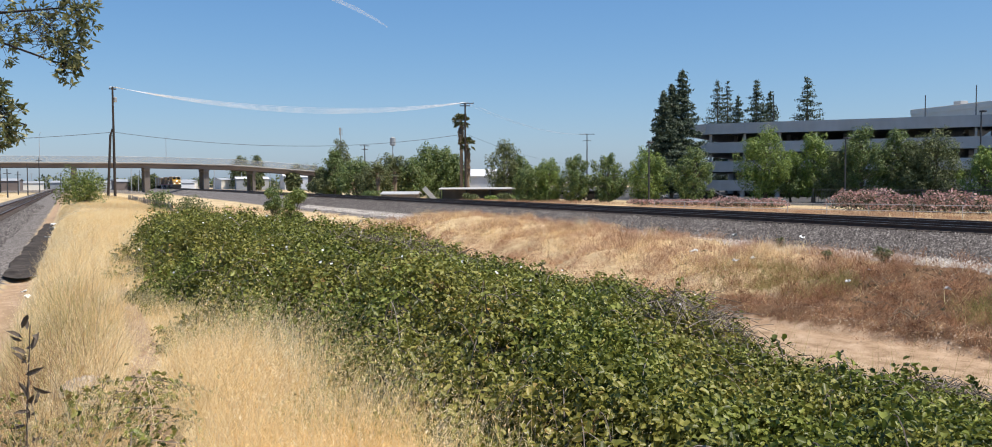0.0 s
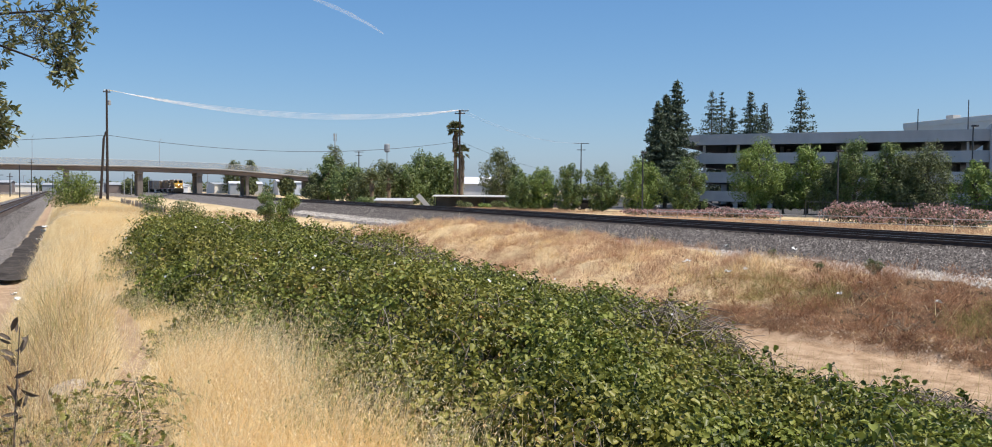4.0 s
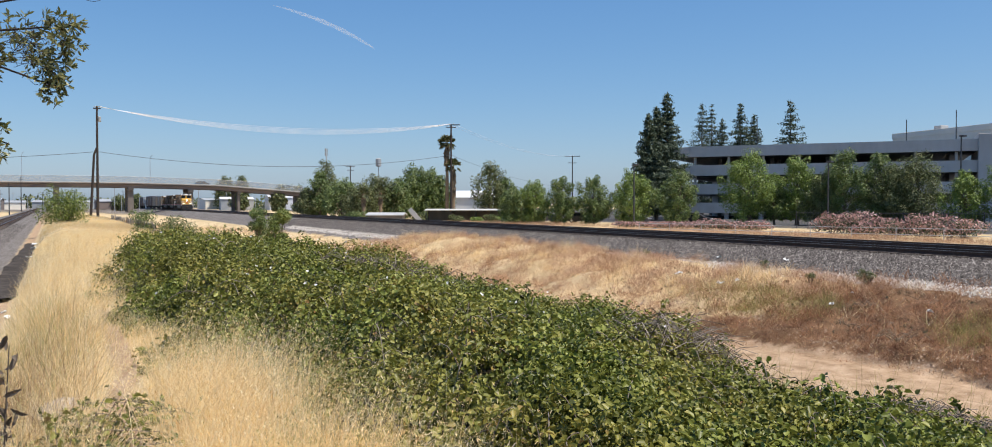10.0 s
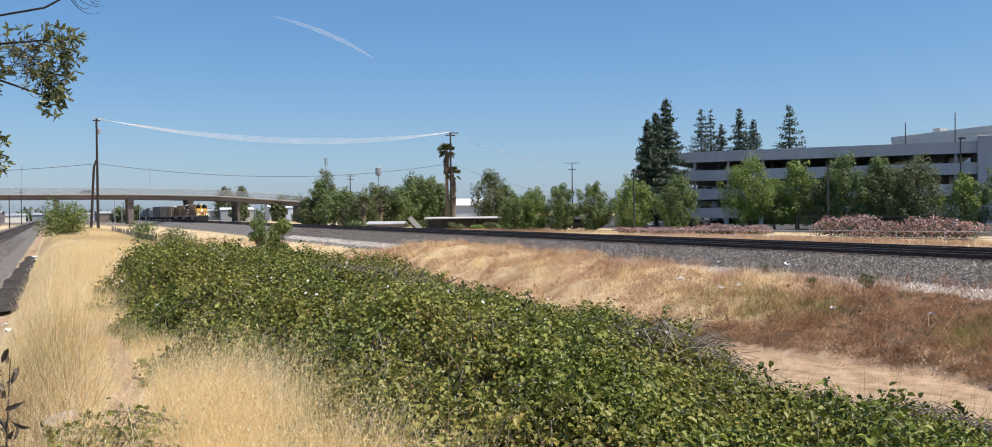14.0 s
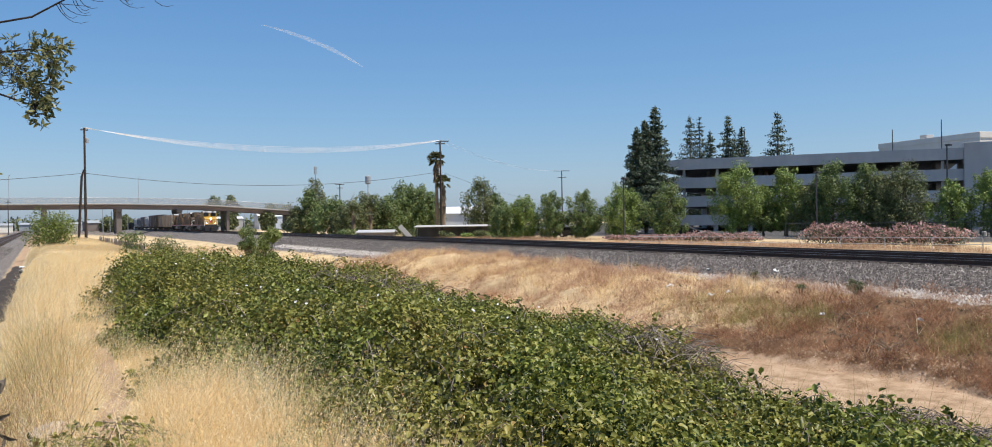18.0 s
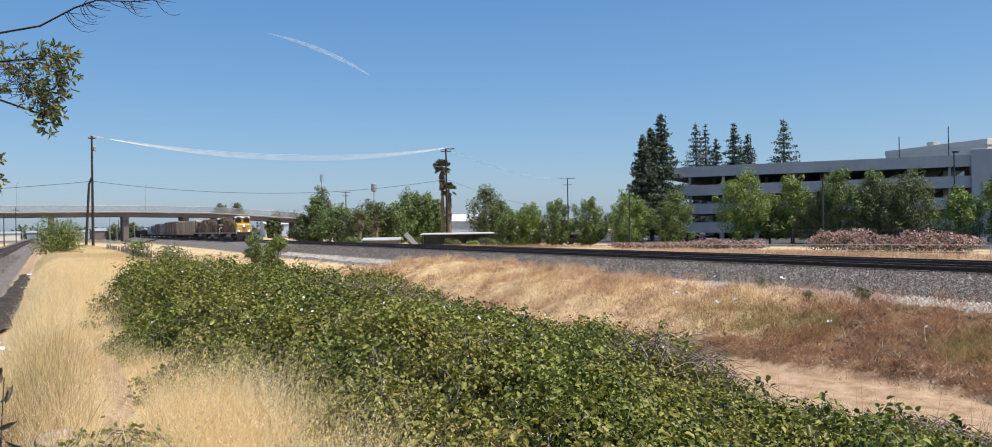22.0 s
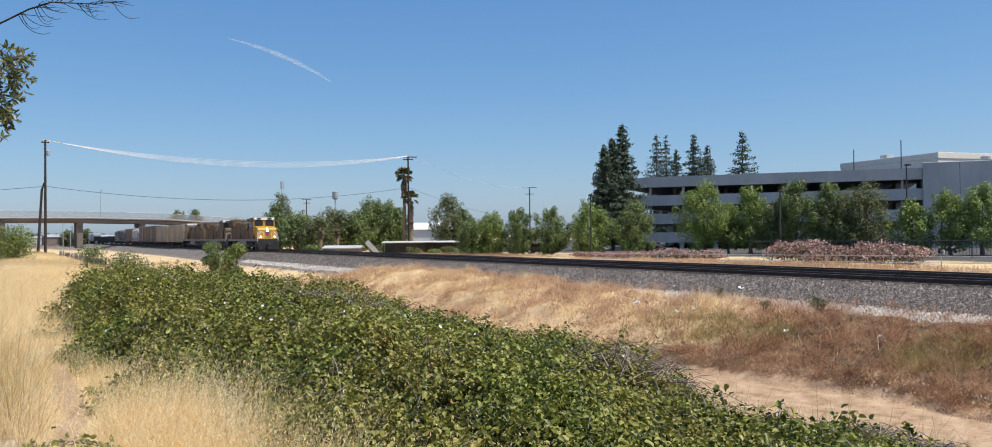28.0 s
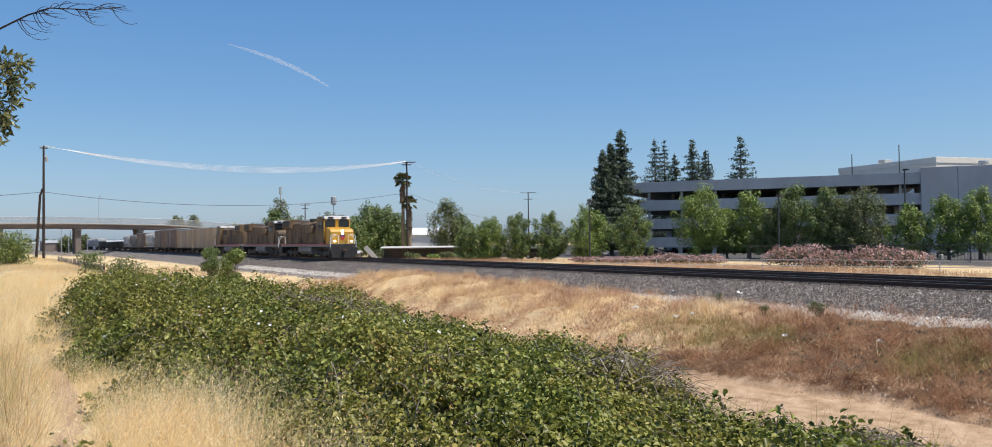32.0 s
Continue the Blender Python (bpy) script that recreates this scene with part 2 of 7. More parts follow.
M = {
    "soil": ground_material(),
    "straw": material("dry_straw", [(0.15, (0.76, 0.56, 0.26)), (0.45, (0.94, 0.77, 0.44)), (0.8, (0.97, 0.89, 0.66))], 1.2, 0.6, island=True, translucent=0.5, tint=(2.6, [(0.38, (0.90, 0.81, 0.67)), (0.5, (1.0, 0.96, 0.88)), (0.6, (1.0, 1.0, 1.0))])),
    "rust_grass": material("rust_weeds", [(0.2, (0.15, 0.064, 0.034)), (0.5, (0.36, 0.175, 0.088)), (0.8, (0.53, 0.30, 0.165))], 2.4, 0.9, island=True, translucent=0.25, tint=(2.4, [(0.38, (0.52, 0.47, 0.45)), (0.5, (0.9, 0.88, 0.86)), (0.6, (1.0, 1.0, 1.0))])),
    "tan_grass": material("tan_grass", [(0.2, (0.36, 0.22, 0.13)), (0.5, (0.60, 0.41, 0.265)), (0.8, (0.78, 0.59, 0.41))], 2.0, 0.8, island=True, translucent=0.3, tint=(2.0, [(0.38, (0.70, 0.56, 0.48)), (0.5, (0.95, 0.85, 0.78)), (0.6, (1.0, 1.0, 1.0))])),
    "green_grass": material("green_weeds", [(0.2, (0.17, 0.17, 0.045)), (0.6, (0.35, 0.31, 0.10)), (0.9, (0.54, 0.44, 0.18))], 2, 0.7, island=True, translucent=0.3),
    "bramble": material("bramble_leaf", [(0.06, (0.03, 0.042, 0.010)), (0.30, (0.108, 0.125, 0.026)), (0.56, (0.218, 0.234, 0.048)), (0.82, (0.355, 0.352, 0.098)), (0.96, (0.31, 0.19, 0.085))], 3.2, 0.42, island=True, translucent=0.26, contrast=True, own=0.6, specular=0.3, tint=(0.75, [(0.38, (0.94, 1.0, 0.85)), (0.5, (1.0, 0.95, 0.88)), (0.62, (1.0, 0.90, 0.80))])),
    # brown litter and stems, made darker to stand for shade in the gaps
    "bramble_core": material("shade_dark_litter", [(0.3, (0.025, 0.024, 0.011)), (0.5, (0.05, 0.045, 0.02)), (0.7, (0.10, 0.075, 0.04))], 6, 0.95, bump=1.0),
    "cane": material("bramble_cane", [(0.2, (0.11, 0.082, 0.064)), (0.5, (0.20, 0.158, 0.128)), (0.9, (0.33, 0.28, 0.23))], 3, 0.85, island=True),
    "petal": material("white_petal", [(0.3, (0.75, 0.74, 0.72)), (0.7, (0.86, 0.85, 0.84))], 9, 0.6, island=True, translucent=0.3),
    "leaf_bright": material("leaf_bright", [(0.1, (0.065, 0.11, 0.024)), (0.5, (0.205, 0.285, 0.06)), (0.9, (0.37, 0.43, 0.12))], 1.5, 0.45, island=True, translucent=0.24, specular=0.4),
    "leaf_mid": material("leaf_mid", [(0.1, (0.05, 0.085, 0.024)), (0.5, (0.14, 0.198, 0.056)), (0.9, (0.29, 0.33, 0.115))], 1.5, 0.45, island=True, translucent=0.24, specular=0.4),
    "leaf_dull": material("leaf_dull", [(0.1, (0.05, 0.066, 0.026)), (0.5, (0.135, 0.16, 0.06)), (0.9, (0.27, 0.28, 0.12))], 1.5, 0.5, island=True, translucent=0.24, specular=0.4),
    "leaf_olive": material("leaf_olive", [(0.1, (0.055, 0.075, 0.018)), (0.5, (0.165, 0.215, 0.045)), (0.9, (0.34, 0.38, 0.10))], 1.5, 0.45, island=True, translucent=0.28, specular=0.4),
    "leaf_near": material("leaf_near", [(0.1, (0.055, 0.07, 0.02)), (0.5, (0.17, 0.18, 0.065)), (0.85, (0.38, 0.36, 0.16))], 2.0, 0.4, island=True, translucent=0.35),
    "needle": material("redwood_needle", [(0.1, (0.03, 0.05, 0.034)), (0.5, (0.075, 0.105, 0.062)), (0.9, (0.15, 0.18, 0.105))], 0.5, 0.65, island=True, translucent=0.2),
    "frond": material("palm_frond", [(0.1, (0.04, 0.05, 0.02)), (0.5, (0.10, 0.115, 0.045)), (0.9, (0.22, 0.20, 0.10))], 0.8, 0.55, island=True, translucent=0.2),
    "dead_frond": material("dead_frond", [(0.1, (0.10, 0.07, 0.045)), (0.5, (0.22, 0.16, 0.105)), (0.9, (0.34, 0.27, 0.19))], 0.8, 0.9, island=True),
    "oleander": material("oleander_leaf", [(0.1, (0.05, 0.06, 0.035)), (0.5, (0.11, 0.125, 0.07)), (0.9, (0.20, 0.19, 0.12))], 0.8, 0.5, island=True, translucent=0.2),
    "pink": material("oleander_bloom", [(0.1, (0.36, 0.19, 0.165)), (0.5, (0.52, 0.305, 0.27)), (0.9, (0.66, 0.46, 0.41))], 0.8, 0.6, island=True, translucent=0.2),
    "bark": material("bark", [(0.25, (0.06, 0.045, 0.035)), (0.6, (0.16, 0.125, 0.095)), (0.85, (0.26, 0.21, 0.17))], 6, 0.9, bump=0.8, stretch=(1, 1, 0.2)),
    "pole_wood": material("creosote_wood", [(0.25, (0.018, 0.013, 0.011)), (0.6, (0.045, 0.033, 0.027)), (0.85, (0.085, 0.066, 0.054))], 5, 0.9, bump=0.5, stretch=(3, 3, 0.15)),
    "dark_steel": material("dark_steel", [(0.3, (0.03, 0.03, 0.032)), (0.7, (0.075, 0.075, 0.078))], 3, 0.6, 0.2, bump=0.15),
    "rail": material("rusty_rail", [(0.25, (0.045, 0.026, 0.019)), (0.6, (0.10, 0.055, 0.037)), (0.85, (0.16, 0.095, 0.06))], 9, 0.75, 0.2, bump=0.3),
    "rail_head": material("rail_head", [(0.3, (0.20, 0.185, 0.175)), (0.7, (0.38, 0.36, 0.345))], 5, 0.35, 0.9, stretch=(6, 0.3, 1)),
    "tie": material("sleeper_wood", [(0.25, (0.03, 0.023, 0.019)), (0.6, (0.075, 0.057, 0.046)), (0.9, (0.16, 0.13, 0.11))], 7, 0.9, bump=0.5, random_object=0.4, stretch=(0.4, 3, 3)),
    "stone": material("ballast_stone", [(0.1, (0.022, 0.018, 0.016)), (0.45, (0.055, 0.046, 0.042)), (0.75, (0.125, 0.108, 0.098)), (0.95, (0.54, 0.49, 0.45))], 6, 0.9, island=True),
    "stone_pale": material("pale_gravel", [(0.1, (0.22, 0.195, 0.17)), (0.5, (0.42, 0.38, 0.335)), (0.9, (0.64, 0.60, 0.54))], 6, 0.9, island=True),
    "clod": material("earth_clod", [(0.2, (0.22, 0.15, 0.10)), (0.6, (0.36, 0.26, 0.18)), (0.9, (0.48, 0.37, 0.27))], 8, 0.95, island=True),
    "rock": material("pale_rock", [(0.3, (0.36, 0.29, 0.25)), (0.7, (0.56, 0.48, 0.42))], 9, 0.9, bump=0.6),
    "concrete": material("grey_concrete", [(0.25, (0.40, 0.385, 0.365)), (0.55, (0.50, 0.485, 0.46)), (0.8, (0.57, 0.555, 0.53))], 0.7, 0.85, bump=0.15, stretch=(1, 1, 0.35)),
    # streaky stains, with the shadow on the overpass piers darkened into the colour
    "concrete_dark": material("stained_shaded_concrete", [(0.25, (0.12, 0.10, 0.09)), (0.55, (0.20, 0.175, 0.155)), (0.8, (0.28, 0.255, 0.23))], 0.8, 0.9, bump=0.2, stretch=(1, 1, 0.25)),
    "girder": material("brown_girder", [(0.25, (0.15, 0.115, 0.10)), (0.6, (0.24, 0.19, 0.165)), (0.85, (0.31, 0.26, 0.225))], 0.6, 0.8, bump=0.1, stretch=(0.2, 1, 1)),
    "beige": material("cream_stucco", [(0.3, (0.79, 0.72, 0.61)), (0.7, (0.86, 0.80, 0.70))], 0.5, 0.9, bump=0.1),
    "old_board": material("weathered_board", [(0.25, (0.20, 0.175, 0.15)), (0.6, (0.32, 0.285, 0.245)), (0.85, (0.42, 0.38, 0.33))], 4, 0.9, bump=0.3, stretch=(1, 4, 0.3), random_object=0.3),
    # darker grey for the garage's decks and inner columns than for its outside
    "interior": material("dark_inner_concrete", [(0.3, (0.16, 0.16, 0.16)), (0.7, (0.26, 0.26, 0.255))], 0.5, 0.9),
    "white_metal": material("white_sheet_metal", [(0.3, (0.64, 0.65, 0.66)), (0.7, (0.80, 0.80, 0.80))], 0.6, 0.5, 0.0, stretch=(1, 1, 0.3)),
    "grey_metal": material("grey_sheet_metal", [(0.3, (0.28, 0.30, 0.31)), (0.7, (0.42, 0.43, 0.44))], 0.6, 0.6, 0.0, bump=0.1),
    "mesh_fence": material("galvanised_mesh", [(0.3, (0.36, 0.37, 0.38)), (0.7, (0.52, 0.53, 0.54))], 2, 0.5, 0.4),
    "mesh_panel": material("mesh_panel", [(0.3, (0.30, 0.31, 0.32)), (0.7, (0.42, 0.43, 0.44))], 2, 0.6),
    "yellow": material("yellow_paint", [(0.2, (0.34, 0.18, 0.018)), (0.55, (0.50, 0.28, 0.03)), (0.85, (0.62, 0.38, 0.06))], 0.8, 0.5, bump=0.05),
    # grime on the yellow, plus the shade of the train's side as darker colour
    "yellow_dirty_shaded": material("dirty_shaded_yellow_paint", [(0.36, (0.035, 0.026, 0.02)), (0.45, (0.10, 0.066, 0.04)), (0.6, (0.19, 0.125, 0.065)), (0.8, (0.30, 0.20, 0.095))], 0.7, 0.8, bump=0.05, stretch=(1, 1, 0.6)),
    "loco_grey": material("grey_paint", [(0.25, (0.10, 0.10, 0.105)), (0.6, (0.20, 0.20, 0.205)), (0.85, (0.30, 0.30, 0.30))], 0.8, 0.65, bump=0.05),
    "black": material("sooty_black", [(0.25, (0.012, 0.012, 0.012)), (0.6, (0.03, 0.028, 0.026)), (0.85, (0.07, 0.062, 0.055))], 1.5, 0.7, bump=0.1),
    "red": material("red_paint", [(0.3, (0.42, 0.03, 0.025)), (0.7, (0.55, 0.06, 0.05))], 2, 0.55),
    "blue": material("blue_paint", [(0.3, (0.03, 0.05, 0.20)), (0.7, (0.06, 0.09, 0.30))], 2, 0.55),
    "white": material("white_paint", [(0.3, (0.68, 0.68, 0.66)), (0.7, (0.82, 0.82, 0.80))], 2, 0.55),
    "car_tan": material("tan_boxcar_paint", [(0.3, (0.27, 0.20, 0.135)), (0.55, (0.37, 0.285, 0.195)), (0.75, (0.45, 0.36, 0.26))], 0.5, 0.85, stretch=(1, 1, 0.3), bump=0.05),
    "car_brown": material("brown_boxcar_paint", [(0.3, (0.11, 0.075, 0.058)), (0.55, (0.17, 0.12, 0.092)), (0.75, (0.24, 0.175, 0.135))], 0.5, 0.85, stretch=(1, 1, 0.3), bump=0.05),
    "car_grey": material("pale_grey_car_paint", [(0.25, (0.30, 0.30, 0.30)), (0.55, (0.48, 0.48, 0.475)), (0.85, (0.60, 0.60, 0.59))], 0.5, 0.75, stretch=(1, 1, 0.3), bump=0.1),
    "glass": material("tinted_glass", [(0.3, (0.012, 0.014, 0.016)), (0.7, (0.02, 0.024, 0.026))], 1, 0.08),
    "wire": material("aluminium_wire", [(0.3, (0.80, 0.81, 0.82)), (0.7, (0.9, 0.9, 0.9))], 1, 0.35, 0.3),
    "dark_wire": material("dark_cable", [(0.3, (0.05, 0.05, 0.055)), (0.7, (0.09, 0.09, 0.10))], 1, 0.6),
    "water": material("wet_mud", [(0.35, (0.03, 0.026, 0.022)), (0.65, (0.10, 0.085, 0.075))], 3.5, 0.9, bump=0.4, specular=0.05),
    "paper": material("white_litter", [(0.3, (0.72, 0.72, 0.70)), (0.7, (0.85, 0.85, 0.84))], 9, 0.6),
    "lamp_on": glow("lit_headlight", (1.0, 0.88, 0.66), 6.0),
    "cloud": material("contrail_vapour", [(0.2, (0.9, 0.9, 0.92)), (0.8, (0.98, 0.98, 0.98))], 0.01, 1.0),
}


def thin_out(m, share):
    """Lets light through, as thin vapour or fine mesh does."""
    n, l = m.node_tree.nodes, m.node_tree.links
    clear, mix = n.new("ShaderNodeBsdfTransparent"), n.new("ShaderNodeMixShader")
    mix.inputs["Fac"].default_value = share
    l.new(n["Principled BSDF"].outputs[0], mix.inputs[1])
    l.new(clear.outputs[0], mix.inputs[2])
    l.new(mix.outputs[0], n["Material Output"].inputs["Surface"])


thin_out(M["cloud"], 0.72)
thin_out(M["mesh_panel"], 0.70)


# ---- building tools ----
class Shape:
    """Collects boxes, tubes and prisms into one mesh."""

    def __init__(self):
        self.v, self.f = [], []

    def add(self, verts, faces):
        k = len(self.v)
        self.v += [tuple(p) for p in verts]
        self.f += [tuple(i + k for i in q) for q in faces]
        return self

    def box(self, x0, x1, y0, y1, z0, z1, c=0.0):
        """A box, with its edges chamfered by c."""
        if c <= 0:
            return self.add([(x, y, z) for z in (z0, z1) for y in (y0, y1) for x in (x0, x1)],
                            [(0, 2, 3, 1), (4, 5, 7, 6), (0, 1, 5, 4), (2, 6, 7, 3), (0, 4, 6, 2), (1, 3, 7, 5)])
        vs, idx = [], {}
        lo, hi = (x0, y0, z0), (x1, y1, z1)
        for s in [(a, b, d) for a in (0, 1) for b in (0, 1) for d in (0, 1)]:
            for ax in range(3):
                p = [(hi[i] if s[i] else lo[i]) for i in range(3)]
                for i in range(3):
                    if i != ax:
                        p[i] += -c if s[i] else c
                idx[s, ax] = len(vs)
                vs.append(p)
        fs = []
        for ax in range(3):
            i, j = (ax + 1) % 3, (ax + 2) % 3
            for side in (0, 1):
                q = []
                for a, b in ((0, 0), (1, 0), (1, 1), (0, 1)):
                    s = [0, 0, 0]
                    s[ax], s[i], s[j] = side, a, b
                    q.append(idx[tuple(s), ax])
                fs.append(q if side else q[::-1])
        for ax in range(3):
            i, j = (ax + 1) % 3, (ax + 2) % 3
            for a in (0, 1):
                for b in (0, 1):
                    s0, s1 = [0, 0, 0], [0, 0, 0]
                    s0[i], s0[j], s0[ax] = a, b, 0
                    s1[i], s1[j], s1[ax] = a, b, 1
                    s0, s1 = tuple(s0), tuple(s1)
                    q = [idx[s0, i], idx[s1, i], idx[s1, j], idx[s0, j]]
                    fs.append(q if (a == b) else q[::-1])
        for s in [(a, b, d) for a in (0, 1) for b in (0, 1) for d in (0, 1)]:
            q = [idx[s, 0], idx[s, 1], idx[s, 2]]
            fs.append(q if sum(s) % 2 else q[::-1])
        return self.add(vs, fs)

    def tube(self, p, q, r0, r1=None, n=8, caps=True):
        r1 = r0 if r1 is None else r1
        p, q = Vector(p), Vector(q)
        d = (q - p).normalized()
        a = d.orthogonal().normalized()
        b = d.cross(a)
        vs = []
        for c, r in ((p, r0), (q, r1)):
            vs += [c + (a * math.cos(2 * math.pi * i / n) + b * math.sin(2 * math.pi * i / n)) * r for i in range(n)]
        fs = [(i, (i + 1) % n, n + (i + 1) % n, n + i) for i in range(n)]
        if caps:
            fs += [tuple(range(n))[::-1], tuple(range(n, 2 * n))]
        return self.add(vs, fs)

    def chain(self, pts, r0, r1=None, n=6):
        """A bent tube along pts, tapering from r0 to r1."""
        r1 = r0 if r1 is None else r1
        pts = [Vector(p) for p in pts]
        vs, m = [], len(pts)
        for k, c in enumerate(pts):
            d = (pts[min(k + 1, m - 1)] - pts[max(k - 1, 0)]).normalized()
            a = d.cross(Vector((0.31, 0.17, 0.93))).normalized()
            b = d.cross(a)
            r = r0 + (r1 - r0) * k / (m - 1)
            vs += [c + (a * math.cos(2 * math.pi * i / n) + b * math.sin(2 * math.pi * i / n)) * r for i in range(n)]
        fs = [(k * n + i, k * n + (i + 1) % n, (k + 1) * n + (i + 1) % n, (k + 1) * n + i) for k in range(m - 1) for i in range(n)]
        fs += [tuple(range(n))[::-1], tuple(range((m - 1) * n, m * n))]
        return self.add(vs, fs)

    def prism(self, profile, axis, a, b):
        """A closed profile swept straight along an axis (0, 1 or 2) from a to b."""
        n = len(profile)
        vs = []
        for h in (a, b):
            for u, w in profile:
                vs.append({0: (h, u, w), 1: (u, h, w), 2: (u, w, h)}[axis])
        fs = [(i, (i + 1) % n, n + (i + 1) % n, n + i) for i in range(n)]
        fs += [tuple(range(n))[::-1], tuple(range(n, 2 * n))]
        return self.add(vs, fs)

    def lathe(self, rings, n=12, at=(0, 0, 0)):
        vs = [(at[0] + r * math.cos(2 * math.pi * i / n), at[1] + r * math.sin(2 * math.pi * i / n), at[2] + z) for r, z in rings for i in range(n)]
        fs = [(k * n + i, k * n + (i + 1) % n, (k + 1) * n + (i + 1) % n, (k + 1) * n + i) for k in range(len(rings) - 1) for i in range(n)]
        fs += [tuple(range(n))[::-1], tuple(range((len(rings) - 1) * n, len(rings) * n))]
        return self.add(vs, fs)

    def mesh(self, name, mat, smooth=False):
        me = bpy.data.meshes.new(name)
        me.from_pydata(self.v, [], self.f)
        me.materials.append(mat)
        bm = bmesh.new()
        bm.from_mesh(me)
        bmesh.ops.recalc_face_normals(bm, faces=bm.faces)
        bm.to_mesh(me)
        bm.free()
        if smooth:
            me.polygons.foreach_set("use_smooth", [True] * len(me.polygons))
        return me


def part(name, shape, mat, parent=None, label="", smooth=False, m=None):
    """One mesh object under a thing or part; shape is a Shape or a finished mesh."""
    me = shape if isinstance(shape, bpy.types.Mesh) else shape.mesh(name, mat, smooth)
    ob = new(name, me)
    ob.parent = parent
    if m is not None:
        ob.matrix_basis = m
    if label:
        ob["label"] = label
    return ob


def thing(name, label, category, group="", m=None, kind=""):
    ob = tagged(new(name), label, category, group, kind)
    ob.empty_display_size = 0.3
    if m is not None:
        ob.matrix_basis = m
    return ob


def soup(name, verts, faces, mat, smooth=False):
    """A mesh from numpy arrays of vertices and of equal-sided faces."""
    me = bpy.data.meshes.new(name)
    nv, (nf, k) = len(verts), faces.shape
    me.vertices.add(nv)
    me.vertices.foreach_set("co", np.ascontiguousarray(verts, dtype=np.float32).ravel())
    me.loops.add(nf * k)
    me.loops.foreach_set("vertex_index", np.ascontiguousarray(faces, dtype=np.int32).ravel())
    me.polygons.add(nf)
    me.polygons.foreach_set("loop_start", np.arange(0, nf * k, k, dtype=np.int32))
    me.update(calc_edges=True)
    if smooth:
        me.polygons.foreach_set("use_smooth", np.ones(nf, dtype=bool))
    me.materials.append(mat)
    me.validate()
    return me


def unit(a):
    return a / np.maximum(np.linalg.norm(a, axis=-1, keepdims=True), 1e-9)


def leaves(points, outward, length, width, fold=0.25, droop=0.2, seed=1, six=False, spread=0.8):
    """Folded leaves at points; outward: the way each one faces. Returns vertices and triangles."""
    r = np.random.default_rng(seed)
    n = len(points)
    normal = unit(outward + r.normal(0, spread, (n, 3)))
    along = unit(np.cross(normal, r.normal(0, 1, (n, 3))))
    along[:, 2] -= droop
    along = unit(along)
    side = unit(np.cross(normal, along))
    normal = np.cross(along, side)
    ln = (length * r.uniform(0.6, 1.25, n))[:, None]
    wd = ln * (width / length)
    if not six:
        v = np.stack([points, points + along * ln * 0.45 + side * wd * 0.5 + normal * wd * fold,
                      points + along * ln, points + along * ln * 0.45 - side * wd * 0.5 + normal * wd * fold], 1)
        f = np.array([[0, 2, 1], [0, 3, 2]])
        step = 4
    else:
        v = np.stack([points, points + along * ln * 0.25 + side * wd * 0.42 + normal * wd * fold,
                      points + along * ln * 0.65 + side * wd * 0.4 + normal * wd * fold, points + along * ln - normal * ln * 0.12,
                      points + along * ln * 0.65 - side * wd * 0.4 + normal * wd * fold, points + along * ln * 0.25 - side * wd * 0.42 + normal * wd * fold], 1)
        f = np.array([[0, 2, 1], [0, 3, 2], [0, 4, 3], [0, 5, 4]])
        step = 6
    faces = (f[None] + (np.arange(n) * step)[:, None, None]).reshape(-1, 3)
    return v.reshape(-1, 3), faces


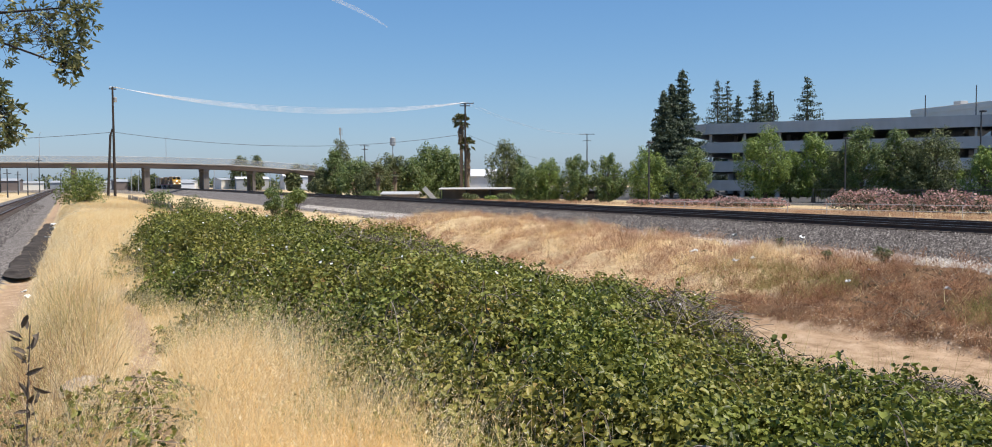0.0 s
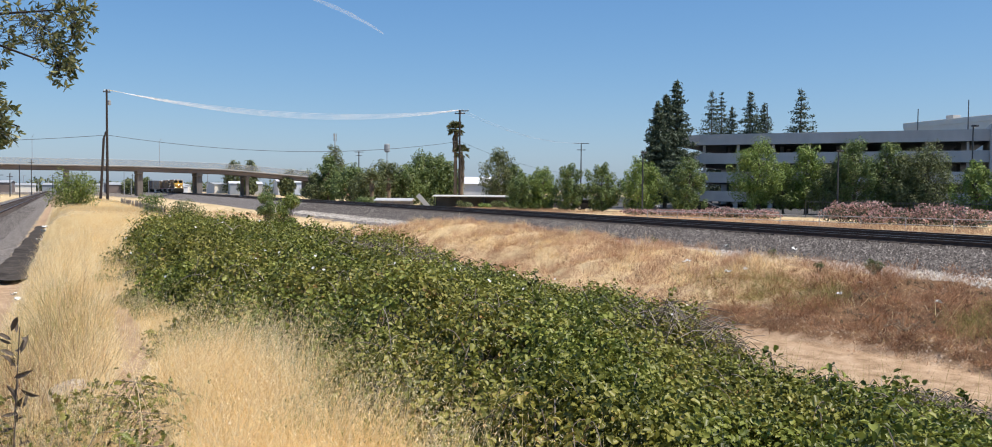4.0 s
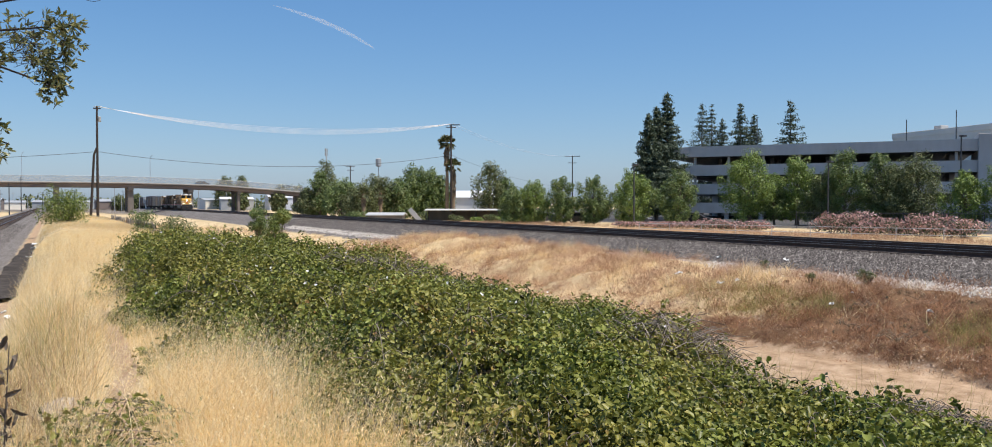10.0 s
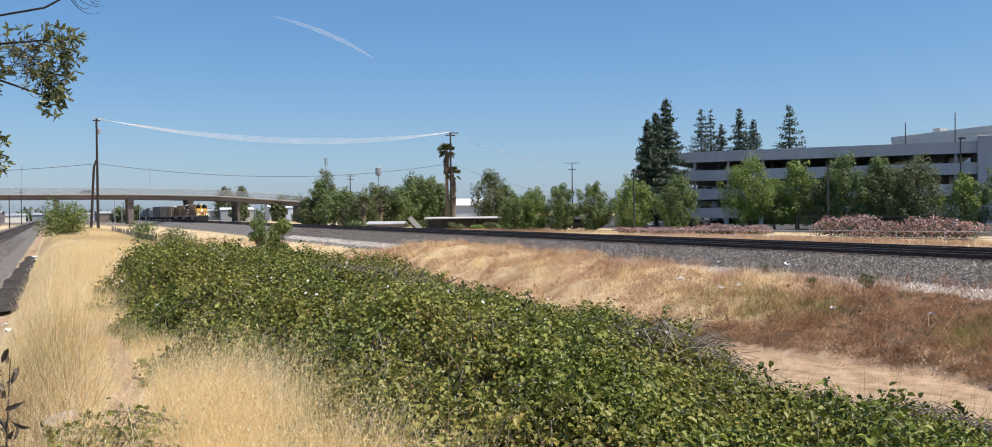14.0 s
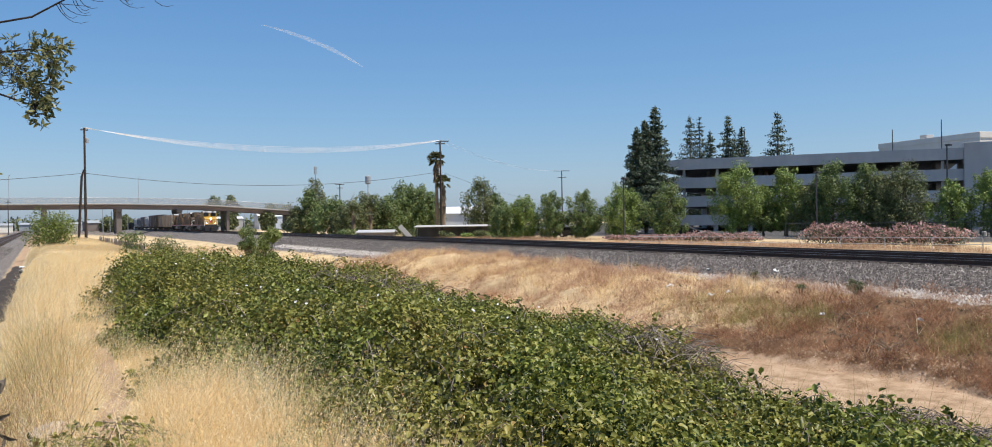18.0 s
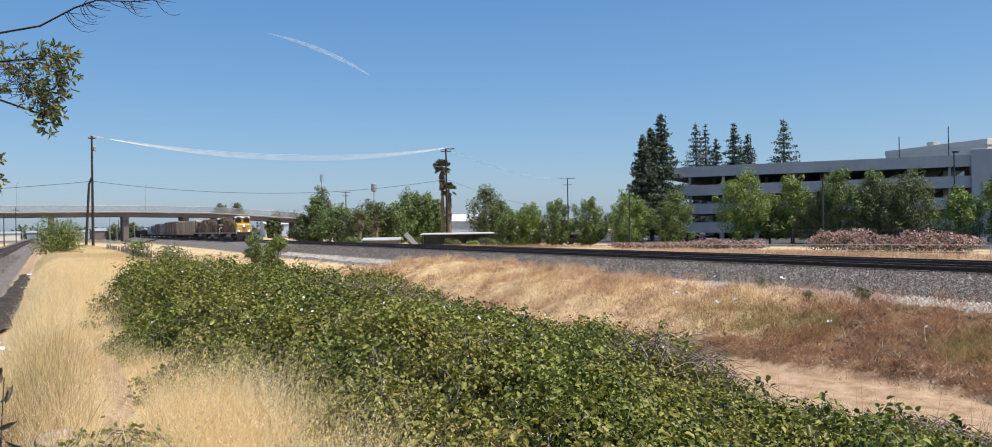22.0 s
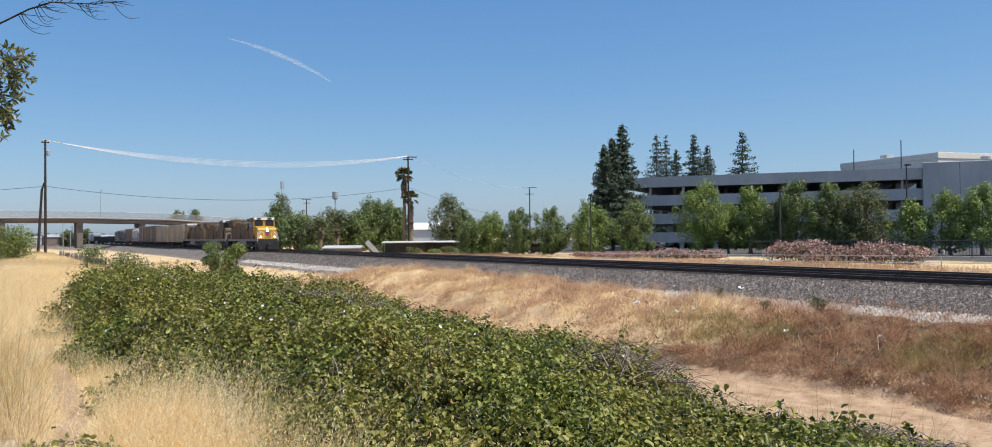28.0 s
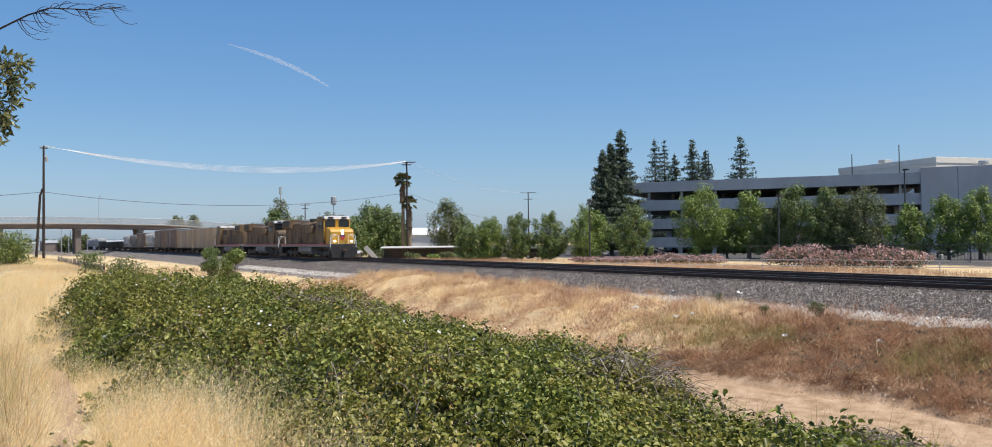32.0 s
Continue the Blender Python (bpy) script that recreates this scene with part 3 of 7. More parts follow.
def blades(points, height, width, lean=0.35, seed=1, heads=0.0, wind=(0.15, 0.1), splay=None):
    """Grass stalks rooted at points, bent over towards their tips; heads: share that carry a seed head."""
    r = np.random.default_rng(seed)
    n = len(points)
    h = (height * r.uniform(0.55, 1.2, n))[:, None] if np.ndim(height) == 0 else height[:, None] * r.uniform(0.6, 1.2, (n, 1))
    a = r.uniform(0, 2 * np.pi, n)
    side = np.stack([np.cos(a), np.sin(a), np.zeros(n)], 1)
    tilt = np.concatenate([r.normal(0, lean, (n, 2)) + wind, np.ones((n, 1))], 1)
    if splay is not None:
        tilt[:, :2] += splay
    tilt = unit(tilt)
    w = width * r.uniform(0.7, 1.3, (n, 1))
    mid = points + tilt * h * 0.55
    bend = tilt.copy()
    bend[:, :2] *= 2.2
    tip = mid + unit(bend) * h * 0.5
    if width > 0.0018:   # too fine to show their bend
        v = np.stack([points - side * w, points + side * w, tip], 1).reshape(-1, 3)
        return v, np.arange(3 * n).reshape(n, 3)
    v = np.stack([points - side * w, points + side * w, mid + side * w * 0.7, mid - side * w * 0.7, tip], 1).reshape(-1, 3)
    f = np.array([[0, 1, 2], [0, 2, 3], [3, 2, 4]])
    faces = (f[None] + (np.arange(n) * 5)[:, None, None]).reshape(-1, 3)
    if heads > 0:
        # drooping spikelets along the top of the stalk
        k = np.repeat(np.where(r.uniform(0, 1, n) < heads)[0], 4)
        m = len(k)
        t = mid[k] + (tip[k] - mid[k]) * r.uniform(0.35, 1.05, (m, 1)) + r.normal(0, 0.012, (m, 3))
        s, hh = side[k], np.minimum(h[k] * 0.05, 0.02)
        d = unit(bend[k] * 0.5 + r.normal(0, 0.5, (m, 3)) + np.array([0, 0, -0.5]))
        ww = hh * 0.16
        hv = np.stack([t - d * hh * 0.3, t + s * ww + d * hh * 0.2, t + d * hh, t - s * ww + d * hh * 0.2], 1).reshape(-1, 3)
        hf = (np.array([[0, 1, 2], [0, 2, 3]])[None] + (np.arange(m) * 4)[:, None, None]).reshape(-1, 3) + len(v)
        v, faces = np.concatenate([v, hv]), np.concatenate([faces, hf])
    return v, faces


# ---- lie of the land ----
PROFILE_X = [-3000, -60, -12, -8.5, -6.9, -3.3, -2.3, -1.55, -0.95, -0.2, 0.6, 2.0, 5.0, 8.5, 10.0, 12.0, 14.2, 19.3, 20.0, 22.0, 24.0, 25.2, 28.9, 37.4, 39.0, 42.0, 60.0, 3000]
PROFILE_Z = [-0.6, -0.6, -0.7, -0.75, -0.42, -0.42, -0.66, -0.90, -0.86, -0.1, 0.2, 0.2, -0.05, -0.75, -1.15, -1.75, -2.36, -2.45, -2.12, -1.55, -1.02, -0.92, -0.24, -0.24, -0.75, -0.8, -0.8, -0.8]


def wobble(x, y, s=1.0):
    return (np.sin(x * 0.83 * s + 1.3 * np.sin(y * 0.37 * s)) + np.sin(y * 0.71 * s + 2.1 + 1.1 * np.sin(x * 0.43 * s)) + 0.5 * np.sin((x + y) * 1.9 * s)) / 2.5


def skew(x, y):
    """The main line and its bed run one degree off the siding and the footpath."""
    return 0.01746 * np.asarray(y) * np.clip((np.asarray(x) - 9.0) / 10.0, 0, 1)


def bank_x(x, y):
    """x as the ditch and its bank see it: free of the skew and of the bank's gentle bow."""
    x = x - skew(x, y)
    toe = np.interp(y, [10, 15, 21, 30, 60], [19.1, 18.7, 17.4, 16.8, 17.2])
    return x + (19.3 - toe) * np.interp(x, [10, 14, 19.5, 24.3], [0, 1, 1, 0])


def ground_z(x, y):
    x, y = np.asarray(x, float), np.asarray(y, float)
    x = bank_x(x, y)
    z = np.interp(x, PROFILE_X, PROFILE_Z)
    rough = np.interp(x, [-3, -1, 0, 9, 10.2, 14.0, 18.8, 20.5, 24, 25.5, 40, 60], [0.01, 0.05, 0.06, 0.07, 0.06, 0.04, 0.03, 0.13, 0.10, 0.015, 0.02, 0.1])
    hump = 0.62 * np.exp(-((x - 23.2) / 1.6) ** 2) * np.interp(y, [22, 32, 42, 54, 63], [0, 0.5, 0.8, 1, 0]) * (1 + 0.35 * np.sin(y * 0.9))   # heaped crest of the bank
    hollow = -0.35 * np.exp(-((x - 23.5) / 2.6) ** 2) * np.interp(y, [60, 68], [0, 1])
    fill = np.interp(x, [9, 13, 19, 22], [0, 0.9, 0.9, 0]) * np.interp(y, [48, 75], [0, 1])
    tufts = np.interp(x, [19.5, 20.4, 24, 25.2], [0, 0.13, 0.13, 0]) * (wobble(x * 3.1 + 1, y * 2.3) + 0.6 * wobble(x * 6.3 + 5, y * 5.2))
    ruts = np.interp(x, [14.0, 14.8, 18.6, 19.3], [0, 0.05, 0.05, 0]) * np.sin(x * 3.4 + 0.6 * np.sin(y * 0.5))
    return z + hump + hollow + fill + tufts + ruts + rough * wobble(x, y, 1.2)


def rusty(x, y):
    """How far the bank's weeds are dead and brown: above about 0.5 they are."""
    return 0.5 + 0.09 * (22.0 - y - 0.9 * (x - 22.0)) + 0.3 * wobble(x * 0.6 + 2, y * 0.5) + 0.2 * wobble(x * 1.9, y * 1.6 + 4)


def trail_x(y):
    """Where the footpath runs."""
    return np.interp(y, [0, 6.6, 8.75, 12.5, 15, 25, 60], [0.35, 0.43, 0.61, 0.70, 0.63, 0.5, 0.6])


# ---- ground, one sheet out to the horizon ----
def make_ground():
    def axis(lo, hi, step):
        a = list(np.arange(lo, hi + 1e-6, step))
        d = step
        while a[-1] < 3000:
            d *= 1.35
            a.append(a[-1] + d)
        d = step
        while a[0] > -3000:
            d *= 1.35
            a.insert(0, a[0] - d)
        return np.array(a)
    xs, ys = axis(-9, 42, 0.22), axis(-4, 90, 0.4)
    gx, gy = np.meshgrid(xs, ys)
    v = np.stack([gx, gy, ground_z(gx, gy)], -1).reshape(-1, 3)
    nx, ny = len(xs), len(ys)
    i = np.arange(nx * ny).reshape(ny, nx)
    f = np.stack([i[:-1, :-1], i[:-1, 1:], i[1:, 1:], i[1:, :-1]], -1).reshape(-1, 4)
    me = soup("ground", v, f, M["soil"], smooth=True)
    x, y = bank_x(v[:, 0], v[:, 1]), v[:, 1]
    gravel = np.interp(x, [-9, -8, -2.0, -1.3, 24.3, 25.0, 38.6, 39.6], [0, 1, 1, 0, 0, 1, 1, 0])
    gravel = np.maximum(gravel, np.interp(x, [23.3, 24.4, 26], [0, 1, 1]) * (x < 30) * np.interp(y, [60, 66], [0, 1]))
    # gravel's grey mixed into the far plain imitates distance haze
    gravel = np.maximum(gravel, 0.62 * np.interp(y, [240, 300], [0, 1]) * (v[:, 0] < 70))
    trail = trail_x(y)
    dirt = np.maximum(np.interp(x, [12.6, 13.6, 19.3, 20.0], [0, 1, 1, 0]) * np.interp(y, [30, 44], [1, 0.3]), np.clip(1.3 - np.abs(x - trail) / 0.15, 0, 1) * np.interp(y, [12.5, 17], [1, 0.0]))
    dirt = np.maximum(dirt, np.interp(x, [-1.9, -1.5, -1.1, -0.75], [0, 0.7, 0.7, 0]))
    paved = np.interp(x, [66, 70, 260, 270], [0, 0.7, 0.7, 0])
    col = np.stack([gravel, dirt, paved, np.clip(rusty(x, y), 0, 1) * np.interp(x, [18.9, 19.5, 24.4, 25], [0, 1, 1, 0])], 1).astype(np.float32)
    att = me.color_attributes.new("kind", "FLOAT_COLOR", "POINT")
    att.data.foreach_set("color", col.ravel())
    return tagged(new("ground", me), "dry earth with gravel beds and bare dirt", "ground", kind="structure")


make_ground()


# ---- tracks ----
def rail_profile(x, z):
    """A flat-bottomed rail, foot, web and head, with its top at z."""
    return [(x - 0.075, z - 0.18), (x + 0.075, z - 0.18), (x + 0.07, z - 0.16), (x + 0.014, z - 0.14), (x + 0.014, z - 0.045),
            (x + 0.037, z - 0.035), (x + 0.037, z - 0.008), (x - 0.037, z - 0.008), (x - 0.037, z - 0.035), (x - 0.014, z - 0.045), (x - 0.014, z - 0.14), (x - 0.07, z - 0.16)]


def make_track(name, xc, top, y0, y1, label, near, turn=0.0):
    track = thing(name, label, "railway track", m=pose(xc, 0, top, 0, 0, turn))
    for s in (-0.7525, 0.7525):
        rail = part("rail", Shape().prism(rail_profile(s, 0), 1, y0, y1), M["rail"], track)
        part("running_surface", Shape().box(s - 0.033, s + 0.033, y0, y1, -0.008, 0.0), M["rail_head"], rail, "worn shiny rail head")
    tie = Shape().box(-1.3, 1.3, -0.115, 0.115, -0.34, -0.165, 0.015).mesh("sleeper", M["tie"])
    r = random.Random(3)
    n0, n1 = near
    for k in range(n0, n1):
        part("sleeper", tie, None, track, m=pose(r.uniform(-0.03, 0.03), k * 0.5, r.uniform(-0.012, 0.0), 0, 0, r.uniform(-1.2, 1.2)))
    rest = Shape()
    k = n1
    while k * 0.5 < y1:
        rest.box(-1.3, 1.3, k * 0.5 - 0.115, k * 0.5 + 0.115, -0.34, -0.17)
        k += 1
    tagged(part("far_sleepers", rest, M["tie"], track), kind="stuff")
    return track


make_track("near_track", 31.0, 0.0, -40, 900, "rusty rails on dark wooden sleepers carrying the freight train", (10, 200), -1.0)
make_track("far_track", 35.0, 0.0, -40, 900, "rusty rails on dark sleepers behind the freight train", (10, 200), -1.0)
make_track("side_track", -5.0, -0.2, 10, 900, "rusty siding rails on weathered sleepers in gravel", (40, 200))


def scatter_stones(name, label, x0, x1, y0, y1, n, size, seed, mat="stone"):
    """Loose crushed stones, half sunk in the bed."""
    r = np.random.default_rng(seed)
    x, y = r.uniform(x0, x1, n), y0 + (y1 - y0) * r.uniform(0, 1, n) ** 1.7
    x = x + 0.01746 * y * (x0 > 12)
    p = np.stack([x, y, ground_z(x, y) + size * 0.15], 1)
    base = np.array([(1, 0, 0), (-1, 0, 0), (0, 1, 0), (0, -1, 0), (0, 0, 1), (0, 0, -1)], float)
    s = size * r.uniform(0.4, 1.1, (n, 1, 1)) * r.uniform(0.6, 1.3, (n, 6, 1))
    a = r.uniform(0, 6.28, n)
    rot = np.zeros((n, 3, 3))
    rot[:, 0, 0], rot[:, 0, 1], rot[:, 1, 0], rot[:, 1, 1], rot[:, 2, 2] = np.cos(a), -np.sin(a), np.sin(a), np.cos(a), 0.8
    rot[:, 0, 2] = r.uniform(-0.5, 0.5, n)
    v = p[:, None] + np.einsum("nij,nkj->nki", rot, base[None] * s)
    v[:, :4, 2] -= size * 0.35   # the skirt sinks into the bed, so no underside is needed
    v = v[:, :5]
    f = np.array([[0, 2, 4], [2, 1, 4], [1, 3, 4], [3, 0, 4]])
    faces = (f[None] + (np.arange(n) * 5)[:, None, None]).reshape(-1, 3)
    return tagged(new(name, soup(name, v.reshape(-1, 3), faces, M[mat])), label, "ballast", kind="stuff")


scatter_stones("ballast", "crushed grey-brown granite ballast beside the rails", 25.6, 29.9, 8, 120, 46000, 0.066, 4)
scatter_stones("ballast", "pale gravel at the foot of the ballast", 24.4, 25.8, 8, 110, 20000, 0.06, 6, "stone_pale")
scatter_stones("ballast", "grey gravel beside the siding rails", -4.2, -2.4, 30, 110, 5000, 0.05, 5)


# dark lumps stand for the shaded gaps between the bank's weeds
scatter_stones("clods", "dark clods and litter standing for shaded gaps on the bank", 19.6, 24.0, 8, 34, 900, 0.085, 9, "bramble_core")
scatter_stones("clods", "crumbled earth clods lying on the dirt road", 13.5, 19.2, 5, 26, 900, 0.035, 7, "clod")
scatter_stones("clods", "crumbled earth clods along the foot of the bank", 18.8, 20.0, 8, 30, 1300, 0.045, 8, "clod")


# ---- puddle in the ditch ----
def make_puddle():
    s = Shape()
    ys = [26.9 + 37 * k / 70 for k in range(71)]
    left = [-1.80 + 0.36 * min(1, (y - 26.9) / 34) + 0.5 * max(0, 1 - (y - 26.9) / 0.9) + 0.05 * math.sin(y * 0.9) + 0.03 * math.sin(y * 2.3) for y in ys]
    right = [-0.90 + 0.16 * min(1, (y - 26.9) / 20) - 0.3 * max(0, 1 - (y - 26.9) / 0.5) + 0.04 * math.sin(y * 0.7 + 1) + 0.03 * math.sin(y * 1.9) for y in ys]
    edge = list(zip(left, right))
    vs = [(a, y, 0.0) for y, (a, b) in zip(ys, edge)] + [(b, y, 0.0) for y, (a, b) in zip(ys, edge)]
    n = len(ys)
    s.add(vs, [(k, k + n, k + n + 1, k + 1) for k in range(n - 1)])
    ob = new("puddle", s.mesh("puddle", M["water"]))
    ob.matrix_basis = pose(0, 0, -0.775)
    return tagged(ob, "long dark puddle lying in the ditch", "puddle", kind="structure")


make_puddle()


# ---- overpass ----
BRIDGE_Y = 305.0


def deck_z(x):
    """Underside of the girders; the road falls away towards the east abutment."""
    return 6.7 - np.interp(x, [-400, -30, 20, 50, 80, 170], [1.2, 0.1, 0.0, 0.6, 2.8, 9.36])


def make_overpass():
    ob = thing("overpass", "long concrete road overpass with dark girders on piers", "bridge", m=pose(0, BRIDGE_Y, 0))
    xs = [-300, -200, -120, -60, -20, 1.6, 22.9, 41.2, 56.8, 78.5]
    for a, b in zip(xs[:-1], xs[1:]):
        steps = max(2, int((b - a) / 10))
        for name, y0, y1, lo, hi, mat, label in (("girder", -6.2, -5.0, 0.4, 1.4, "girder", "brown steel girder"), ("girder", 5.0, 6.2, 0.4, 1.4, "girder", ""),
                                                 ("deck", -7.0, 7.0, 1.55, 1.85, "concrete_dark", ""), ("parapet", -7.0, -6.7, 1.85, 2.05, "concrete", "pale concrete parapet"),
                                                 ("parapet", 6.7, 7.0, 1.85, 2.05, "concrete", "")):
            s = Shape()
            for k in range(steps):
                u, w = a + (b - a) * k / steps + 0.02, a + (b - a) * (k + 1) / steps
                zu, zw = deck_z(u), deck_z(w)
                s.add([(u, y0, zu + lo), (u, y1, zu + lo), (w, y1, zw + lo), (w, y0, zw + lo), (u, y0, zu + hi), (u, y1, zu + hi), (w, y1, zw + hi), (w, y0, zw + hi)],
                      [(0, 1, 2, 3), (4, 7, 6, 5), (0, 3, 7, 4), (1, 5, 6, 2), (0, 4, 5, 1), (3, 2, 6, 7)])
            part(name, s, M[mat], ob, label)
        panel, top_rail = Shape(), Shape()
        for k in range(steps):
            u, w = a + (b - a) * k / steps, a + (b - a) * (k + 1) / steps
            zu, zw = float(deck_z(u)) + 2.05, float(deck_z(w)) + 2.05
            panel.add([(u, -6.9, zu), (w, -6.9, zw), (w, -6.88, zw), (u, -6.88, zu), (u, -6.9, zu + 1.85), (w, -6.9, zw + 1.85), (w, -6.88, zw + 1.85), (u, -6.88, zu + 1.85)],
                      [(0, 3, 2, 1), (4, 5, 6, 7), (0, 1, 5, 4), (1, 2, 6, 5), (2, 3, 7, 6), (3, 0, 4, 7)])
            top_rail.tube((u, -6.89, zu + 1.87), (w, -6.89, zw + 1.87), 0.025, n=5)
        railing = part("railing", panel, M["mesh_panel"], ob, "fine grey mesh railing")
        part("top_rail", top_rail, M["mesh_fence"], railing)
    # the shadow below the deck is put into the piers' dark colour
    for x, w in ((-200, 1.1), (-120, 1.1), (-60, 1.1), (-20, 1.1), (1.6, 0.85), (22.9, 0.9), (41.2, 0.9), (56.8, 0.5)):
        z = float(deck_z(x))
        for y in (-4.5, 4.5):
            part("pier", Shape().box(x - w, x + w, y - 0.9, y + 0.9, -1.0, z - 0.5, 0.15), M["concrete_dark"], ob, "stained concrete pier, darkened for its shadow")
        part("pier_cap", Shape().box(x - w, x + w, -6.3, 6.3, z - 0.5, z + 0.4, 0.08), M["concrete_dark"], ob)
    z = float(deck_z(78.5))
    part("abutment", Shape().box(78.5, 80.5, -7.5, 7.5, -1.0, z + 2.6, 0.1), M["concrete_dark"], ob, "concrete abutment")
    ramp = Shape()
    ramp.add([(80.5, -7, z + 1.8), (80.5, 7, z + 1.8), (170, 7, -0.8), (170, -7, -0.8), (80.5, -10, -1), (80.5, 10, -1), (172, 9, -1), (172, -9, -1)],
             [(0, 1, 2, 3), (0, 3, 7, 4), (1, 5, 6, 2), (0, 4, 5, 1), (3, 2, 6, 7), (4, 7, 6, 5)])
    part("approach_bank", ramp, M["tan_grass"], ob, "dry grass embankment")
    for x in (-8, 30, -55):
        z = float(deck_z(x)) + 2.7
        s = Shape().tube((x, 6.9, z), (x, 6.9, z + 8), 0.09, 0.06, 6).chain([(x, 6.9, z + 8), (x + 0.2, 6.6, z + 8.6), (x + 0.5, 5.6, z + 8.9), (x + 0.6, 4.6, z + 8.9)], 0.06, 0.05, 5)
        part("lamp_post", s, M["mesh_fence"], ob, "slender galvanised lamp post")
    return ob


make_overpass()


# ---- parking garage and buildings east of the tracks ----
def wall_run(s, path, z0, z1, t):
    """Thick wall along a plan path, outer face on the path, thickness to its left."""
    for (ax, ay), (bx, by) in zip(path[:-1], path[1:]):
        d = Vector((bx - ax, by - ay)).normalized()
        nx, ny = -d.y * t, d.x * t
        s.add([(ax, ay, z0), (bx, by, z0), (bx + nx, by + ny, z0), (ax + nx, ay + ny, z0), (ax, ay, z1), (bx, by, z1), (bx + nx, by + ny, z1), (ax + nx, ay + ny, z1)],
              [(0, 3, 2, 1), (4, 5, 6, 7), (0, 1, 5, 4), (1, 2, 6, 5), (2, 3, 7, 6), (3, 0, 4, 7)])
    return s


GA, GB = Vector((96.3, 114.2)), Vector((122.2, 80.4))


def make_garage():
    """Local x runs along the front from the chamfered corner, local y into the building."""
    length = (GB - GA).length
    ang = math.degrees(math.atan2(GB.y - GA.y, GB.x - GA.x))
    ob = thing("parking_garage", "four-storey grey concrete parking garage with open decks", "building", m=pose(GA.x, GA.y, 0, 0, 0, ang))
    path = [(-4.5, 6.5), (-3.0, 2.2), (0, 0), (length, 0)]
    deep = 42
    for k, top in enumerate((11.45, 8.3, 5.15, 2.0)):
        band = wall_run(Shape(), path, top - 1.75, top, 0.25)
        wall_run(band, [(-4.5, deep), (-4.5, 6.5)], top - 1.75, top, 0.25)
        part("parapet", band, M["concrete"], ob, "smooth grey concrete parapet band")
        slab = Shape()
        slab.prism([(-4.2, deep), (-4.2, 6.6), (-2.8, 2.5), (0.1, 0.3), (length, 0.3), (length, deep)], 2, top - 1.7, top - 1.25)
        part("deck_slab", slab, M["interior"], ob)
        if k:
            for x in [0.6 + 5.6 * i for i in range(9)]:
                part("column", Shape().box(x - 0.18, x + 0.18, 0.7, 1.3, top, top + 1.35, 0.03), M["concrete"], ob)
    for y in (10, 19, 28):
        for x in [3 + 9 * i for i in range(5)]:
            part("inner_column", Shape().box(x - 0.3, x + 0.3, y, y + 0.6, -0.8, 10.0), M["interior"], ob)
    part("back_wall", Shape().box(-4.5, length, deep, deep + 0.3, -0.9, 11.45), M["concrete"], ob)
    for x in [0.3 + 5.6 * i for i in range(9)]:
        part("column", Shape().box(x - 0.35, x + 0.35, 0.4, 1.1, -0.9, 0.35, 0.03), M["concrete"], ob)
    # solid end block
    z1 = 12.2
    part("end_wall", Shape().box(length + 0.02, length + 34, -0.6, 14, -0.9, z1, 0.05), M["concrete"], ob, "plain grey concrete end block")
    for i in range(1, 7):
        part("wall_joint", Shape().box(length + i * 5 - 0.04, length + i * 5 + 0.04, -0.625, -0.6, -0.9, z1 - 0.1), M["concrete_dark"], ob)
    for x, h in ((10, 4.6), (33, 3.4), (40, 4.6)):
        part("roof_lamp_post", Shape().tube((x, 6, 10), (x, 6, 11.8 + h), 0.09, 0.07, 6), M["dark_steel"], ob)
    for x in (length + 9, length + 11):
        part("roof_fan", Shape().lathe([(0.3, z1), (0.35, z1 + 0.4), (0.7, z1 + 0.5), (0.7, z1 + 0.9), (0.3, z1 + 1.1)], 10, (x, 4, 0)), M["grey_metal"], ob)
    return ob


make_garage()


def make_block(name, label, corner, ang, w, d, z0, z1, mat, roof=0.35):
    """A plain flat-roofed block with a roof edge that stands a little proud."""
    ob = thing(name, label, "building", m=pose(corner[0], corner[1], 0, 0, 0, ang))
    part("wall", Shape().box(0, w, 0, d, z0, z1 - roof), M[mat], ob)
    part("roof_edge", Shape().box(-0.15, w + 0.15, -0.15, d + 0.15, z1 - roof, z1, 0.03), M[mat], ob)
    return ob


b = make_block("office_block", "large beige office block behind the garage", (164.7, 104.9), -11.5, 90, 28, -0.9, 17.7, "beige", 1.2)
part("roof_unit", Shape().box(3, 5, 17, 19, 17.7, 18.8, 0.05), M["grey_metal"], b)


def make_shed(name, label, x, y, ang, w, d, h, rise, wall, roof, z0=-0.9, doors=0):
    """A gabled shed, ridge along its length."""
    ob = thing(name, label, "building", m=pose(x, y, z0, 0, 0, ang))
    part("wall", Shape().prism([(0, 0), (d, 0), (d, h), (d / 2, h + rise), (0, h)], 0, 0, w), M[wall], ob)
    r = Shape()
    for a, b2 in (((-0.3, h - 0.02), (d / 2, h + rise + 0.1)), ((d + 0.3, h - 0.02), (d / 2, h + rise + 0.1))):
        r.prism([a, b2, (b2[0], b2[1] + 0.12), (a[0], a[1] + 0.12)], 0, -0.3, w + 0.3)
    part("roof", r, M[roof], ob)
    for k in range(doors):
        u = w * (k + 0.5) / doors
        part("door", Shape().box(u - 1.6, u + 1.6, -0.06, 0.0, 0.0, min(3.4, h - 0.4), 0.02), M["grey_metal"], ob)
    return ob


